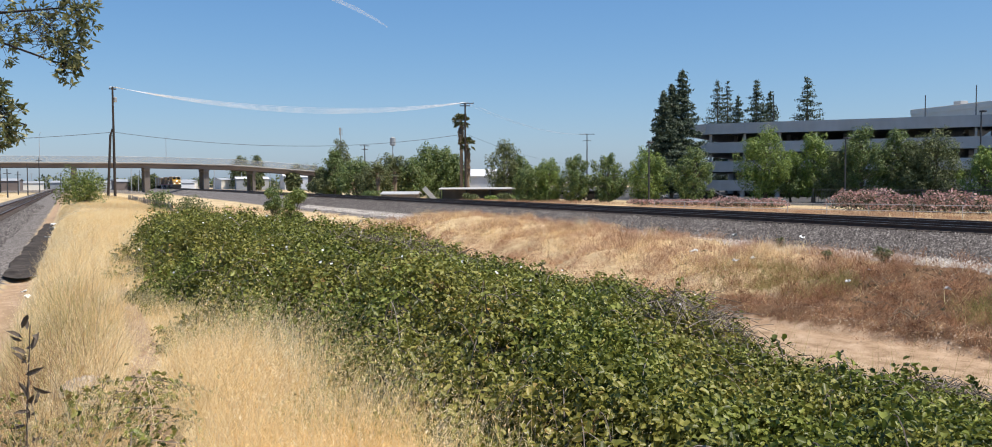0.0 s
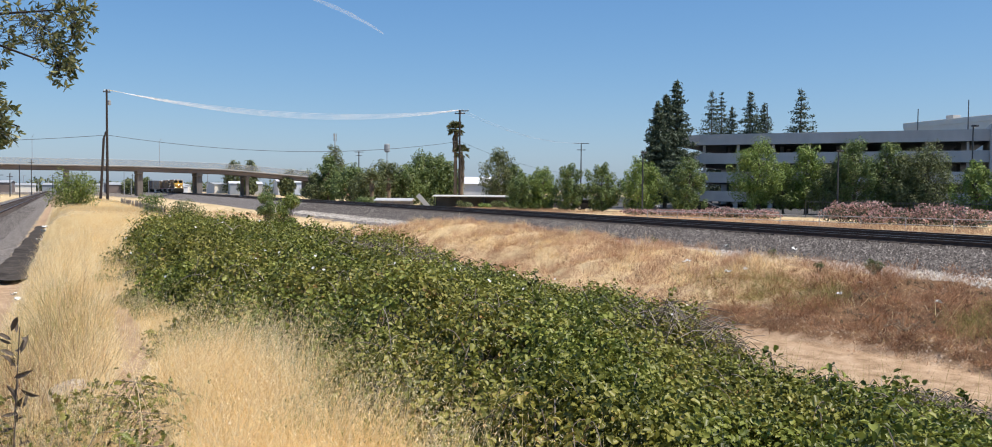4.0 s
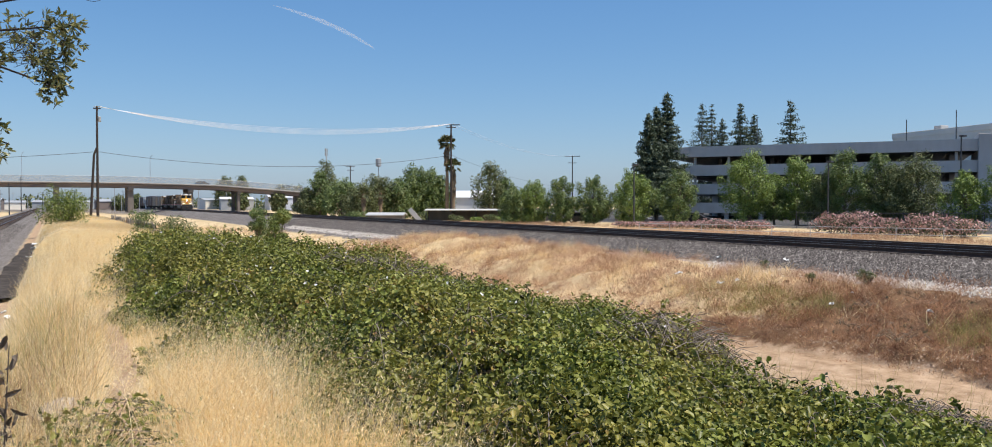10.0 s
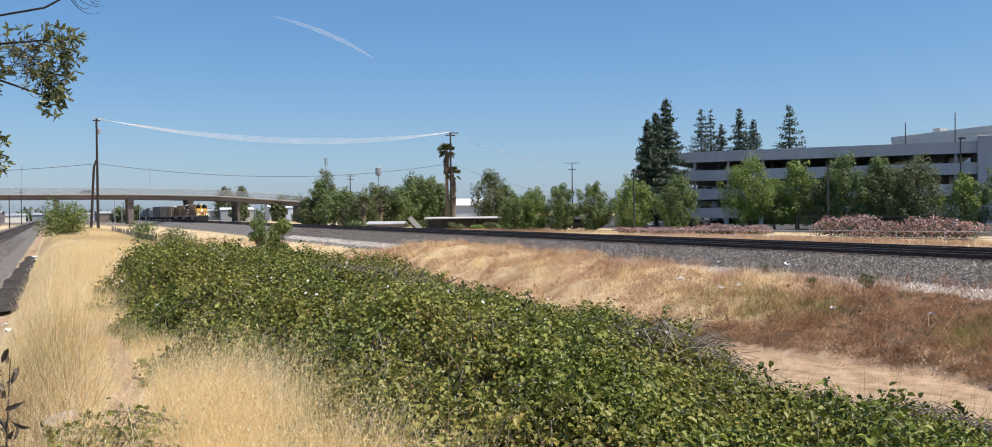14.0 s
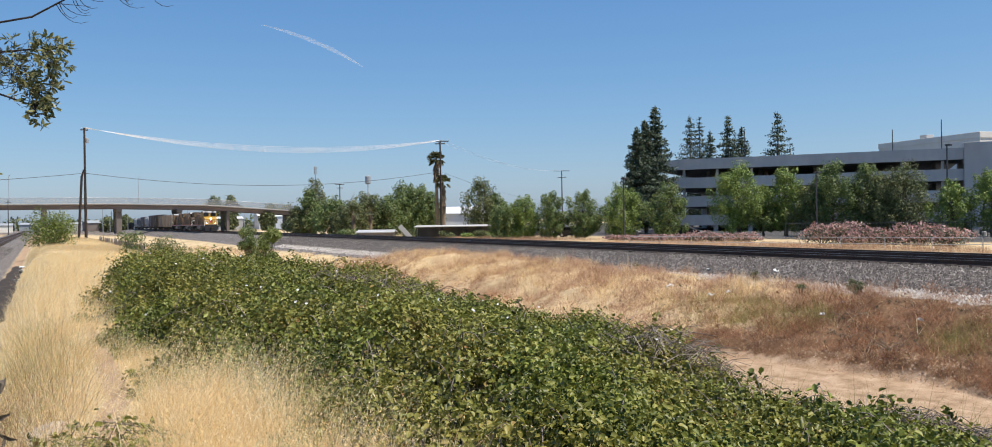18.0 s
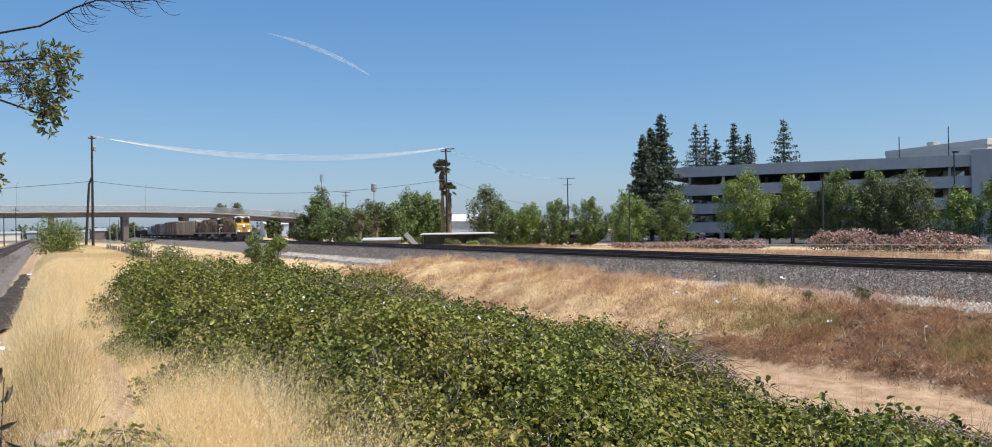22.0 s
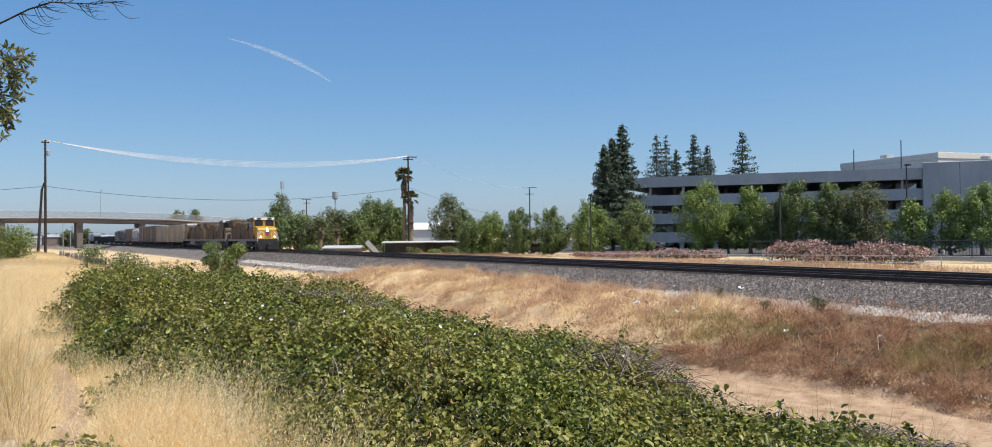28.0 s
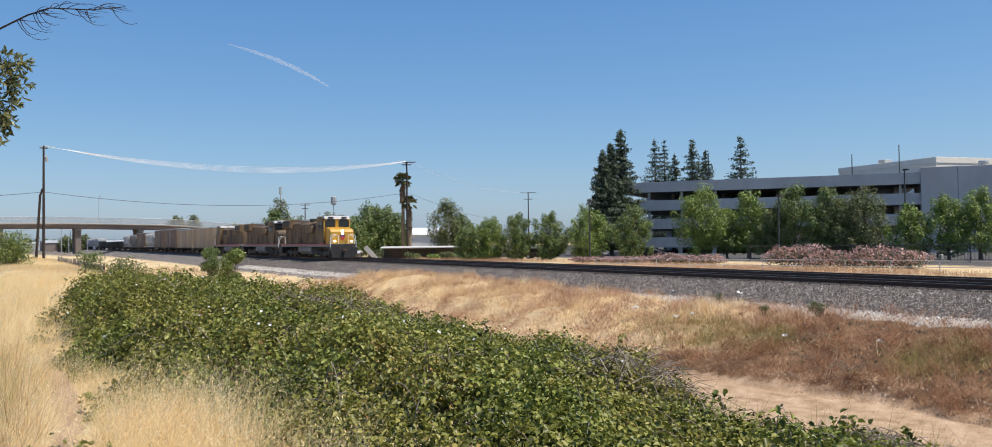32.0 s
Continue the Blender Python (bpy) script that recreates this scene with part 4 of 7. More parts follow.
make_shed("warehouse", "long white metal warehouse beyond the overpass", 79, 352, -8, 30, 26, 5.2, 1.2, "white_metal", "white_metal", doors=3)
make_shed("warehouse", "grey metal warehouse beyond the overpass", 62, 365, -8, 13, 20, 4.6, 0.8, "grey_metal", "white_metal", doors=1)
make_shed("store_building", "white-roofed building behind the trees", 70.5, 156.5, -27, 9, 12, 3.9, 1.3, "white_metal", "white_metal")
make_shed("hut", "low stained concrete hut with a pale roof", 41.2, 120.3, -27, 5, 5, 1.0, 0.2, "concrete_dark", "car_grey")


for i, (x, y, w, h, wall) in enumerate(((-8, 470, 14, 3.5, "grey_metal"), (-34, 400, 16, 4.2, "girder"), (-22, 430, 12, 3.2, "beige"), (20, 450, 18, 3.8, "girder"), (66, 430, 14, 4.4, "beige"), (40, 395, 10, 3.0, "white_metal"), (12, 520, 22, 3.6, "grey_metal"), (48, 480, 16, 4.0, "beige"), (30, 610, 24, 5.0, "grey_metal"), (100, 400, 12, 4.2, "beige"))):
    make_shed("distant_shed", "small distant shed on the plain", x, y, -10 + 5 * i, w, 12, h, 0.8, wall, "grey_metal")


def make_shelter():
    ob = thing("open_shelter", "long low open shelter with a thin white roof", "shelter", m=pose(48.0, 115.3, -0.9, 0, 0, -27))
    part("roof", Shape().prism([(0, 1.7), (5, 1.86), (5, 1.96), (0, 1.8)], 0, 0, 12.5), M["concrete"], ob)
    for x in (0.3, 3.9, 7.5, 11.2):
        for y in (0.3, 4.7):
            part("post", Shape().tube((x, y, 0), (x, y, 1.72), 0.07, n=6), M["dark_steel"], ob)
    part("back_wall", Shape().box(0.2, 11.3, 4.8, 4.95, 0, 1.84), M["concrete_dark"], ob)
    return ob


make_shelter()
part_board = thing("leaning_board", "pale weathered board leaning by the trackside", "board", m=pose(43.6, 105.2, -0.8, 0, 0, -27))
part("board", Shape().box(-0.3, 0.3, -0.04, 0.04, 0, 2.6, 0.01), M["concrete"], part_board, m=pose(0, 0, 0, 0, -42, 0))


# ---- poles and wires ----
def make_pole(x, y, z0, top, label, arms=((0.35, 2.4),), lean=None, turn=0.0, gear=False):
    ob = thing("utility_pole", label, "utility pole", m=pose(x, y, z0, 0, 0, turn))
    h = top - z0
    part("pole", Shape().tube((0, 0, 0), (0, 0, h), 0.19, 0.12, 10), M["pole_wood"], ob)
    for down, w in arms:
        arm = part("crossarm", Shape().box(-w / 2, w / 2, -0.06, 0.06, h - down - 0.07, h - down + 0.07, 0.01), M["pole_wood"], ob)
        for k in range(4):
            u = -w / 2 + 0.12 + k * (w - 0.24) / 3
            part("insulator", Shape().lathe([(0.02, 0), (0.05, 0.05), (0.03, 0.09), (0.06, 0.14), (0.02, 0.2)], 8, (u, 0, h - down + 0.07)), M["concrete"], arm)
    if gear:
        part("equipment_can", Shape().lathe([(0.16, 0), (0.18, 0.05), (0.18, 0.6), (0.1, 0.68)], 10, (0.32, 0, h - 2.0)), M["grey_metal"], ob)
    if lean:
        part("brace_pole", Shape().chain([(lean, 0.3, 0), (-0.36, 0.2, h * 0.56), (-0.1, 0.1, h * 0.62)], 0.17, 0.12, 8), M["pole_wood"], ob, "leaning brace pole")
    return ob


make_pole(5.47, 123.3, 0.1, 14.5, "tall dark wooden utility pole with a leaning brace", ((0.3, 0.9),), lean=-0.8, turn=10, gear=True)
make_pole(57.1, 125.8, -0.8, 14.6, "tall dark wooden utility pole with crossarms by the palms", ((0.15, 2.8), (0.55, 1.6)), turn=-27)
make_pole(124.0, 194.8, -0.8, 14.65, "wooden utility pole with two crossarms", ((0.15, 4.0), (1.9, 2.2)), turn=-27)
make_pole(75.4, 235.0, -0.8, 12.5, "distant wooden utility pole with crossarms", ((0.2, 2.6), (1.2, 1.8)), turn=-20)


def make_wires(name, label, a, b, sag, radius, mat, offsets):
    ob = thing(name, label, "wire")
    a, b = Vector(a), Vector(b)
    for du, dz in offsets:
        pts = []
        for k in range(25):
            t = k / 24
            p = a.lerp(b, t)
            pts.append((p.x + du * 0.6, p.y - du * 0.4, p.z + dz - sag * 4 * t * (1 - t)))
        part("strand", Shape().chain(pts, radius, radius, 4), M[mat], ob)
    return ob


for sag in (1.75, 1.95, 2.1, 2.25, 2.4, 2.55):
    make_wires("power_wire", "bright aluminium wire sagging between two poles", (5.47, 123.3, 14.5), (57.1, 125.8, 14.6), sag, 0.019, "wire", ((sag - 2.2, 0.0),))
make_wires("power_wires", "thin wires running on between two poles", (57.1, 125.8, 14.6), (124.0, 194.8, 14.6), 1.6, 0.016, "wire", ((-0.6, 0.0), (0.6, 0.0)))
make_wires("cable", "dark sagging telephone cable between poles", (5.47, 123.3, 8.6), (57.1, 125.8, 9.6), 1.9, 0.03, "dark_wire", ((0, 0),))
make_wires("cable", "dark telephone cable running on from the palm pole", (57.1, 125.8, 9.6), (124.0, 194.8, 6.2), 1.2, 0.02, "dark_wire", ((0, 0),))
make_wires("cable", "dark telephone cable running out from the braced pole", (5.47, 123.3, 8.6), (-48.0, 118.0, 8.0), 1.5, 0.03, "dark_wire", ((0, 0),))


# ---- trackside posts, fences, lamps, parked and passing cars ----
for x, y, top, label in ((-8.0, 215.0, 6.4, "slim dark post beside the siding"), (-6.9, 260.0, 9.0, "slim dark post beside the siding"), (-10.5, 190.0, 4.8, "slim dark post beside the siding"),
                         (-11.0, 240.0, 5.0, "slim dark post beside the siding"), (-4.5 + 6, 330.0, 7.0, "slim dark post beyond the overpass"), (-2.5, 345.0, 6.0, "slim dark post beyond the overpass"), (5.0, 350.0, 6.5, "slim dark post beyond the overpass"),
                         (27.0, 380.0, 6.5, "slim dark post beyond the overpass"), (29.0, 420.0, 8.0, "slim dark post beyond the overpass"), (9.0, 400.0, 7.5, "slim dark post beyond the overpass")):
    ob = thing("post", label, "post", m=pose(x, y, -0.9))
    part("shaft", Shape().tube((0, 0, 0), (0, 0, top + 0.9), 0.13, 0.09, 8), M["dark_steel"], ob)
    part("arm", Shape().box(-0.7, 0.7, -0.05, 0.05, top, top + 0.12, 0.01), M["dark_steel"], ob)


far = random.Random(12)
for k in range(20):
    y = far.uniform(340, 520)
    ob = thing("post", "thin grey pole far beyond the overpass", "post", m=pose(y * math.tan(radians(-4.5 + 16 * k / 19 + far.uniform(-0.4, 0.4))), y, -0.9))
    h = far.uniform(5, 9.5)
    part("shaft", Shape().tube((0, 0, 0), (0, 0, h), 0.16, 0.11, 6), M["grey_metal"], ob)
    if k % 3 == 0:
        part("arm", Shape().box(-0.9, 0.9, -0.06, 0.06, h - 0.5, h - 0.35), M["grey_metal"], ob)


def make_lamp_post(x, y, top, label="dark steel car-park lamp post"):
    ob = thing("lamp_post", label, "lamp post", "car-park lamp posts", pose(x, y, -0.85))
    h = top + 0.85
    part("shaft", Shape().tube((0, 0, 0), (0, 0, h), 0.10, 0.07, 8), M["dark_steel"], ob)
    part("base", Shape().lathe([(0.25, 0), (0.25, 0.5), (0.15, 0.55)], 10), M["concrete"], ob)
    part("lamp_head", Shape().box(-0.25, 0.25, -0.5, 0.1, h - 0.1, h + 0.08, 0.03), M["dark_steel"], ob)


for x, y, top in ((72.3, 63.9, 6.2), (89.3, 60.7, 9.3), (90.0, 57.0, 5.9), (58.5, 79.0, 6.2)):
    make_lamp_post(x, y, top)


def make_boundary_fence():
    ob = thing("wire_fence", "low wire fence on thin steel posts", "fence")
    a, b = Vector((46.5, 62, -0.82)), Vector((58.0, 26, -0.82))
    n = 13
    for k in range(n):
        p = a.lerp(b, k / (n - 1))
        part("post", Shape().tube(p, p + Vector((0, 0, 0.95)), 0.03, n=6), M["mesh_fence"], ob)
    for h in (0.45, 0.9):
        part("rail_wire", Shape().tube(a + Vector((0, 0, h)), b + Vector((0, 0, h)), 0.022, n=5), M["mesh_fence"], ob)


make_boundary_fence()


def make_iron_fence():
    """Dark upright palings along the car park."""
    ob = thing("iron_fence", "dark iron paling fence along the car park", "fence")
    a, b = Vector((70.0, 66.0, -0.85)), Vector((84.0, 38.0, -0.85))
    n = 10
    for k in range(n):
        p = a.lerp(b, k / (n - 1))
        part("post", Shape().tube(p, p + Vector((0, 0, 1.9)), 0.05, n=6), M["dark_steel"], ob)
    for h in (0.25, 1.7):
        part("rail", Shape().tube(a + Vector((0, 0, h)), b + Vector((0, 0, h)), 0.03, n=5), M["dark_steel"], ob)
    for k in range(110):
        p = a.lerp(b, k / 109)
        part("paling", Shape().tube(p + Vector((0, 0, 0.1)), p + Vector((0, 0, 1.85)), 0.016, n=4), M["dark_steel"], ob)


make_iron_fence()


def make_board_fence():
    ob = thing("board_fence", "low grey weathered board fence on the bank", "fence")
    r = random.Random(8)
    for k in range(60):
        y = 62 + 48 * k / 59
        x = 6.2 + 0.1 * k / 59
        z = float(ground_z(x, y))
        part("board", Shape().box(-0.02, 0.02, -0.39, 0.39, 0, 0.85 + r.uniform(-0.06, 0.06), 0.006), M["old_board"], ob, m=pose(x, y, z - 0.05, r.uniform(-3, 3), r.uniform(-4, 4), -2))
    for k in range(9):
        y = 62 + 48 * k / 8
        x = 6.27 + 0.1 * k / 8
        part("post", Shape().box(-0.05, 0.05, -0.05, 0.05, 0, 0.9, 0.01), M["pole_wood"], ob, m=pose(x, y, float(ground_z(x, y)) - 0.05))


make_board_fence()


def make_car(label, paint, van=False):
    """Local y runs back from the nose."""
    ob = thing("van" if van else "car", label, "van" if van else "car")
    h = 1.95 if van else 1.45
    side = [(0.1, 0.45), (0.0, 0.7), (0.9 if not van else 0.7, 0.92), (1.6 if not van else 1.2, h - 0.12), (2.0, h), (3.4 if not van else 4.5, h), (4.3 if not van else 4.75, 0.98), (4.6 if not van else 4.85, 0.9), (4.65 if not van else 4.85, 0.4), (4.3, 0.28), (0.4, 0.28)]
    body = part("body", Shape().prism(side, 0, -0.86, 0.86), M[paint], ob)
    for s in (-1, 1):
        part("side_window", Shape().prism([(1.35, 0.98), (1.85, h - 0.14), (3.3 if not van else 4.3, h - 0.14), (3.9 if not van else 4.5, 0.98)], 0, s * 0.86 - 0.012, s * 0.86 + 0.012), M["glass"], body)
        part("headlight", Shape().box(s * 0.62 - 0.16, s * 0.62 + 0.16, -0.02, 0.06, 0.58, 0.72, 0.02), M["white"], ob)
        for y in (0.9, 3.75):
            w = part("wheel", Shape().tube((s * 0.7, y, 0.32), (s * 0.9, y, 0.32), 0.32, n=16), M["black"], ob)
            part("hub", Shape().tube((s * 0.9, y, 0.32), (s * 0.915, y, 0.32), 0.18, n=10), M["mesh_fence"], w)
    part("windscreen", Shape().add([(-0.74, 1.0, 0.98), (0.74, 1.0, 0.98), (0.68, 1.68, h - 0.08), (-0.68, 1.68, h - 0.08), (-0.74, 1.06, 0.95), (0.74, 1.06, 0.95), (0.68, 1.74, h - 0.12), (-0.68, 1.74, h - 0.12)],
                                   [(0, 1, 2, 3), (4, 7, 6, 5), (0, 3, 7, 4), (1, 5, 6, 2), (0, 4, 5, 1), (3, 2, 6, 7)]) if not van else
         Shape().add([(-0.74, 0.72, 1.0), (0.74, 0.72, 1.0), (0.68, 1.12, h - 0.2), (-0.68, 1.12, h - 0.2), (-0.74, 0.8, 0.98), (0.74, 0.8, 0.98), (0.68, 1.2, h - 0.22), (-0.68, 1.2, h - 0.22)],
                     [(0, 1, 2, 3), (4, 7, 6, 5), (0, 3, 7, 4), (1, 5, 6, 2), (0, 4, 5, 1), (3, 2, 6, 7)]), M["glass"], body)
    return ob


for x, y, a, paint, label, van in ((94.0, 59.0, -58, "loco_grey", "grey van parked beside the garage", True), (66.5, 97.5, 40, "black", "black car parked beyond the trees", False), (71.5, 93.0, 40, "loco_grey", "grey car parked beyond the trees", False),
                                   (76.5, 86.5, 40, "black", "black car parked beyond the trees", False), (63.0, 101.0, 40, "loco_grey", "grey car parked beyond the trees", False)):
    make_car(label, paint, van).matrix_basis = pose(x, y, -0.82, 0, 0, a)
PASSING = [(make_car("dark car crossing the overpass", "black"), 6.0, -1.6), (make_car("dark car crossing the overpass", "loco_grey"), 13.0, 0.5)]


def make_mast(x, y, top, label, drum=False):
    ob = thing("mast", label, "mast", m=pose(x, y, -0.9))
    h = top + 0.9
    part("shaft", Shape().tube((0, 0, 0), (0, 0, h), 0.3, 0.12, 8), M["grey_metal"], ob)
    if drum:
        part("drum", Shape().lathe([(0.5, h - 3.0), (1.0, h - 2.6), (1.0, h - 0.3), (0.5, h)], 12), M["grey_metal"], ob)
    else:
        for z in (h - 0.4, h - 1.6):
            for a in (0, 120, 240):
                part("antenna", Shape().box(0.35, 0.5, -0.15, 0.15, z - 0.5, z + 0.5, 0.02), M["grey_metal"], ob, m=pose(0, 0, 0, 0, 0, a))


make_mast(74.0, 254.0, 18.4, "tall grey antenna mast beyond the trees")
make_mast(101.6, 285.0, 17.7, "grey mast with a drum-shaped head beyond the trees", True)


# ---- freight train on the near track ----
SPEED, HEAD_0 = 8.1, 346.9


def on_track(s):
    """Pose on the near track, s metres along it."""
    return pose(31.0, 0, 0, 0, 0, -1.0) @ pose(0, s, 0)


WHEELSETS = []


def make_wheelset(parent, y, r):
    """An axle with two flanged wheels, centred on its axle so that it can roll."""
    s = Shape().tube((-0.72, 0, 0), (0.72, 0, 0), 0.08, n=8)
    for k in (-1, 1):
        s.tube((k * 0.69, 0, 0), (k * 0.82, 0, 0), r, n=16)
        s.tube((k * 0.66, 0, 0), (k * 0.69, 0, 0), r + 0.03, n=16)
        s.tube((k * 0.82, 0, 0), (k * 0.86, 0, 0), r * 0.35, n=8)
        for a in range(4):
            s.box(k * 0.82 - 0.01, k * 0.82 + 0.01, r * 0.5 * math.cos(a * 1.57) - 0.05, r * 0.5 * math.cos(a * 1.57) + 0.05, r * 0.5 * math.sin(a * 1.57) - 0.05, r * 0.5 * math.sin(a * 1.57) + 0.05)
    ob = part("wheelset", s, M["rail"], parent, "steel wheels on an axle", m=pose(0, y, r))
    WHEELSETS.append((ob, r))
    return ob


def make_truck(parent, y0, y1, axles, r, half=1.02):
    s = Shape()
    for k in (-1, 1):
        x = k * half
        s.prism([(y0, r + 0.12), (y0 + 0.25, r - 0.14), (y1 - 0.25, r - 0.14), (y1, r + 0.12), (y1 - 0.2, r + 0.36), ((y0 + y1) / 2 + 0.5, r + 0.22), ((y0 + y1) / 2 - 0.5, r + 0.22), (y0 + 0.2, r + 0.36)], 0, x - 0.07, x + 0.07)
        for a in axles:
            s.box(x - 0.12, x + 0.12, a - 0.16, a + 0.16, r - 0.17, r + 0.17, 0.03)
    s.box(-half, half, (y0 + y1) / 2 - 0.25, (y0 + y1) / 2 + 0.25, r - 0.1, r + 0.3)
    part("bogie_frame", s, M["black"], parent)
    for a in axles:
        make_wheelset(parent, a, r)


def handrail(parent, pts, mat, r=0.022):
    return part("handrail", Shape().chain(pts, r, r, 5), M[mat], parent)


def make_locomotive(label, lead, reverse=False):
    """Local y runs back from the front coupler, z up from the rails."""
    ob = thing("locomotive", label, "locomotive", "freight train")
    # dirty paint that also carries the shaded side's darkness
    body = "yellow_dirty_shaded"
    part("underframe", Shape().box(-1.5, 1.5, 0.9, 21.4, 1.28, 1.62, 0.03), M["loco_grey"], ob)
    part("sill_stripe", Shape().box(-1.515, 1.515, 1.0, 21.3, 1.5, 1.6), M["red"], ob, "red stripe along the sill")
    part("fuel_tank", Shape().prism([(-1.35, 1.25), (-1.35, 0.75), (-0.95, 0.42), (0.95, 0.42), (1.35, 0.75), (1.35, 1.25)], 1, 8.4, 13.9), M["loco_grey"], ob, "grey fuel tank")
    make_truck(ob, 2.3, 7.4, (2.9, 4.75, 6.6), 0.53)
    make_truck(ob, 14.9, 20.0, (15.7, 17.5, 19.4), 0.53)
    # engine hood in sections with their doors
    for y0, y1, z1, hw in ((5.75, 9.0, 4.25, 1.0), (9.02, 14.0, 4.15, 0.95), (14.02, 17.3, 4.3, 1.0)):
        hood = part("hood", Shape().prism([(-hw, 1.6), (hw, 1.6), (hw, z1 - 0.25), (hw - 0.3, z1), (-hw + 0.3, z1), (-hw, z1 - 0.25)], 1, y0, y1), M[body], ob, "dirty yellow engine hood, darkened for its shaded side")
        k = y0 + 0.15
        while k + 0.75 < y1:
            for s in (-1, 1):
                part("hood_door", Shape().box(s * hw - 0.012, s * hw + 0.012, k, k + 0.7, 1.75, z1 - 0.55, 0.01), M[body], hood)
            k += 0.82
    part("radiator", Shape().prism([(-1.0, 1.6), (1.0, 1.6), (1.0, 3.35), (1.48, 3.7), (1.48, 4.45), (1.2, 4.6), (-1.2, 4.6), (-1.48, 4.45), (-1.48, 3.7), (-1.0, 3.35)], 1, 17.32, 20.9), M[body], ob, "flared radiator end")
    for s in (-1, 1):
        part("radiator_grille", Shape().box(s * 1.48 - 0.02, s * 1.48 + 0.02, 17.6, 20.6, 3.8, 4.4), M["black"], ob)
        part("inertial_grille", Shape().box(s * 1.0 - 0.04, s * 1.0 + 0.04, 6.2, 8.8, 3.2, 3.9), M["black"], ob)
    part("blower_housing", Shape().box(-1.48, -0.98, 8.2, 10.4, 2.9, 3.7, 0.06), M[body], ob)
    part("exhaust_stack", Shape().box(-0.35, 0.35, 11.6, 12.5, 4.1, 4.6, 0.05), M["black"], ob)
    for y in (15.0, 16.3):
        part("roof_fan", Shape().lathe([(0.55, 4.25), (0.55, 4.45), (0.4, 4.5)], 14, (0, y, 0)), M["loco_grey"], ob)
    # cab
    cab_mat = "yellow" if lead else body
    cab = part("cab", Shape().prism([(3.0, 1.6), (5.74, 1.6), (5.74, 4.35), (5.5, 4.6), (3.55, 4.6), (3.1, 4.25), (2.95, 3.35)], 0, -1.5, 1.5), M[body], ob, "wide cab")
    part("cab_roof", Shape().prism([(2.75, 4.34), (5.8, 4.36), (5.6, 4.66), (3.0, 4.66)], 0, -1.42, 1.42), M["car_grey"], cab, "pale weathered cab roof")
    part("nose", Shape().prism([(0.95, 1.6), (2.99, 1.6), (2.99, 3.42), (2.7, 3.4), (1.25, 3.16), (0.98, 2.9)], 0, -1.3, 1.3), M[cab_mat], ob, "yellow nose")
    part("cab_front", Shape().prism([(-1.5, 2.3), (-1.19, 1.62), (1.19, 1.62), (1.5, 2.3), (1.5, 3.34), (-1.5, 3.34)], 1, 2.86, 2.97), M[cab_mat], ob, "yellow cab front")
    part("cab_brow", Shape().prism([(-1.5, 3.345), (1.5, 3.345), (1.5, 4.18), (1.2, 4.5), (-1.2, 4.5), (-1.5, 4.18)], 1, 2.86, 2.97), M[cab_mat], ob, "yellow frame round the windscreens")
    for s in (-1, 1):
        w = part("windscreen", Shape().prism([(s * 0.24, 3.55), (s * 1.32, 3.48), (s * 1.32, 4.08), (s * 1.12, 4.26), (s * 0.36, 4.26), (s * 0.24, 4.1)], 1, 2.80, 2.855), M["glass"], ob, "dark tinted windscreen")
        part("window_surround", Shape().chain([(s * 0.22, 2.83, 3.53), (s * 1.34, 2.83, 3.46), (s * 1.34, 2.83, 4.09), (s * 1.13, 2.83, 4.28), (s * 0.35, 2.83, 4.28), (s * 0.22, 2.83, 4.1), (s * 0.22, 2.83, 3.53)], 0.03, 0.03, 4), M["black"], w)
        for y0, y1 in ((3.4, 4.2), (4.4, 5.3)):
            part("side_window", Shape().box(s * 1.5 - 0.02, s * 1.5 + 0.02, y0, y1, 3.3, 4.05, 0.01), M["glass"], cab)
        part("number_board", Shape().box(s * 0.75 - 0.3, s * 0.75 + 0.3, 2.68, 2.74, 4.40, 4.58, 0.02), M["black"], ob)
        part("front_step", Shape().box(s * 1.3 - 0.3, s * 1.3 + 0.3, 0.7, 1.3, 0.45, 1.3, 0.03), M["black"], ob)
        handrail(ob, [(s * 1.45, 0.75, 0.6), (s * 1.45, 0.72, 1.5), (s * 1.38, 0.75, 2.5), (s * 0.95, 0.8, 2.62)], "white", 0.035)
        handrail(ob, [(s * 0.55, 0.7, 1.62), (s * 0.55, 0.7, 2.5), (s * 0.85, 0.72, 2.6), (s * 1.25, 0.75, 2.2), (s * 1.3, 0.75, 1.62)], "white", 0.035)
        handrail(ob, [(s * 1.46, 6.0, 2.65)] + [(s * 1.46, 6.0 + k, 2.66) for k in range(2, 15, 2)] + [(s * 1.46, 21.2, 2.6), (s * 1.46, 21.4, 0.6)], "yellow_dirty_shaded")
        for y in (6, 8.5, 11, 13.5, 16, 18.5, 21.2):
            handrail(ob, [(s * 1.46, y, 1.6), (s * 1.46, y, 2.66)], "yellow_dirty_shaded")
        part("ditch_light", Shape().lathe([(0.11, -0.06), (0.12, 0.0), (0.08, 0.05)], 12).mesh("ditch_light", M["lamp_on"] if lead else M["glass"]), None, ob, "lit ditch light" if lead else "", m=pose(s * 0.95, 0.72, 1.9, 90))
    for z in (3.95, 3.7):
        part("headlight", Shape().lathe([(0.12, -0.05), (0.125, 0.0), (0.09, 0.05)], 12).mesh("headlight", M["lamp_on"] if lead else M["glass"]), None, ob, "lit headlight" if lead else "", m=pose(0, 0.98 + (z - 3.7) * 0.2, z - 0.95, 90))
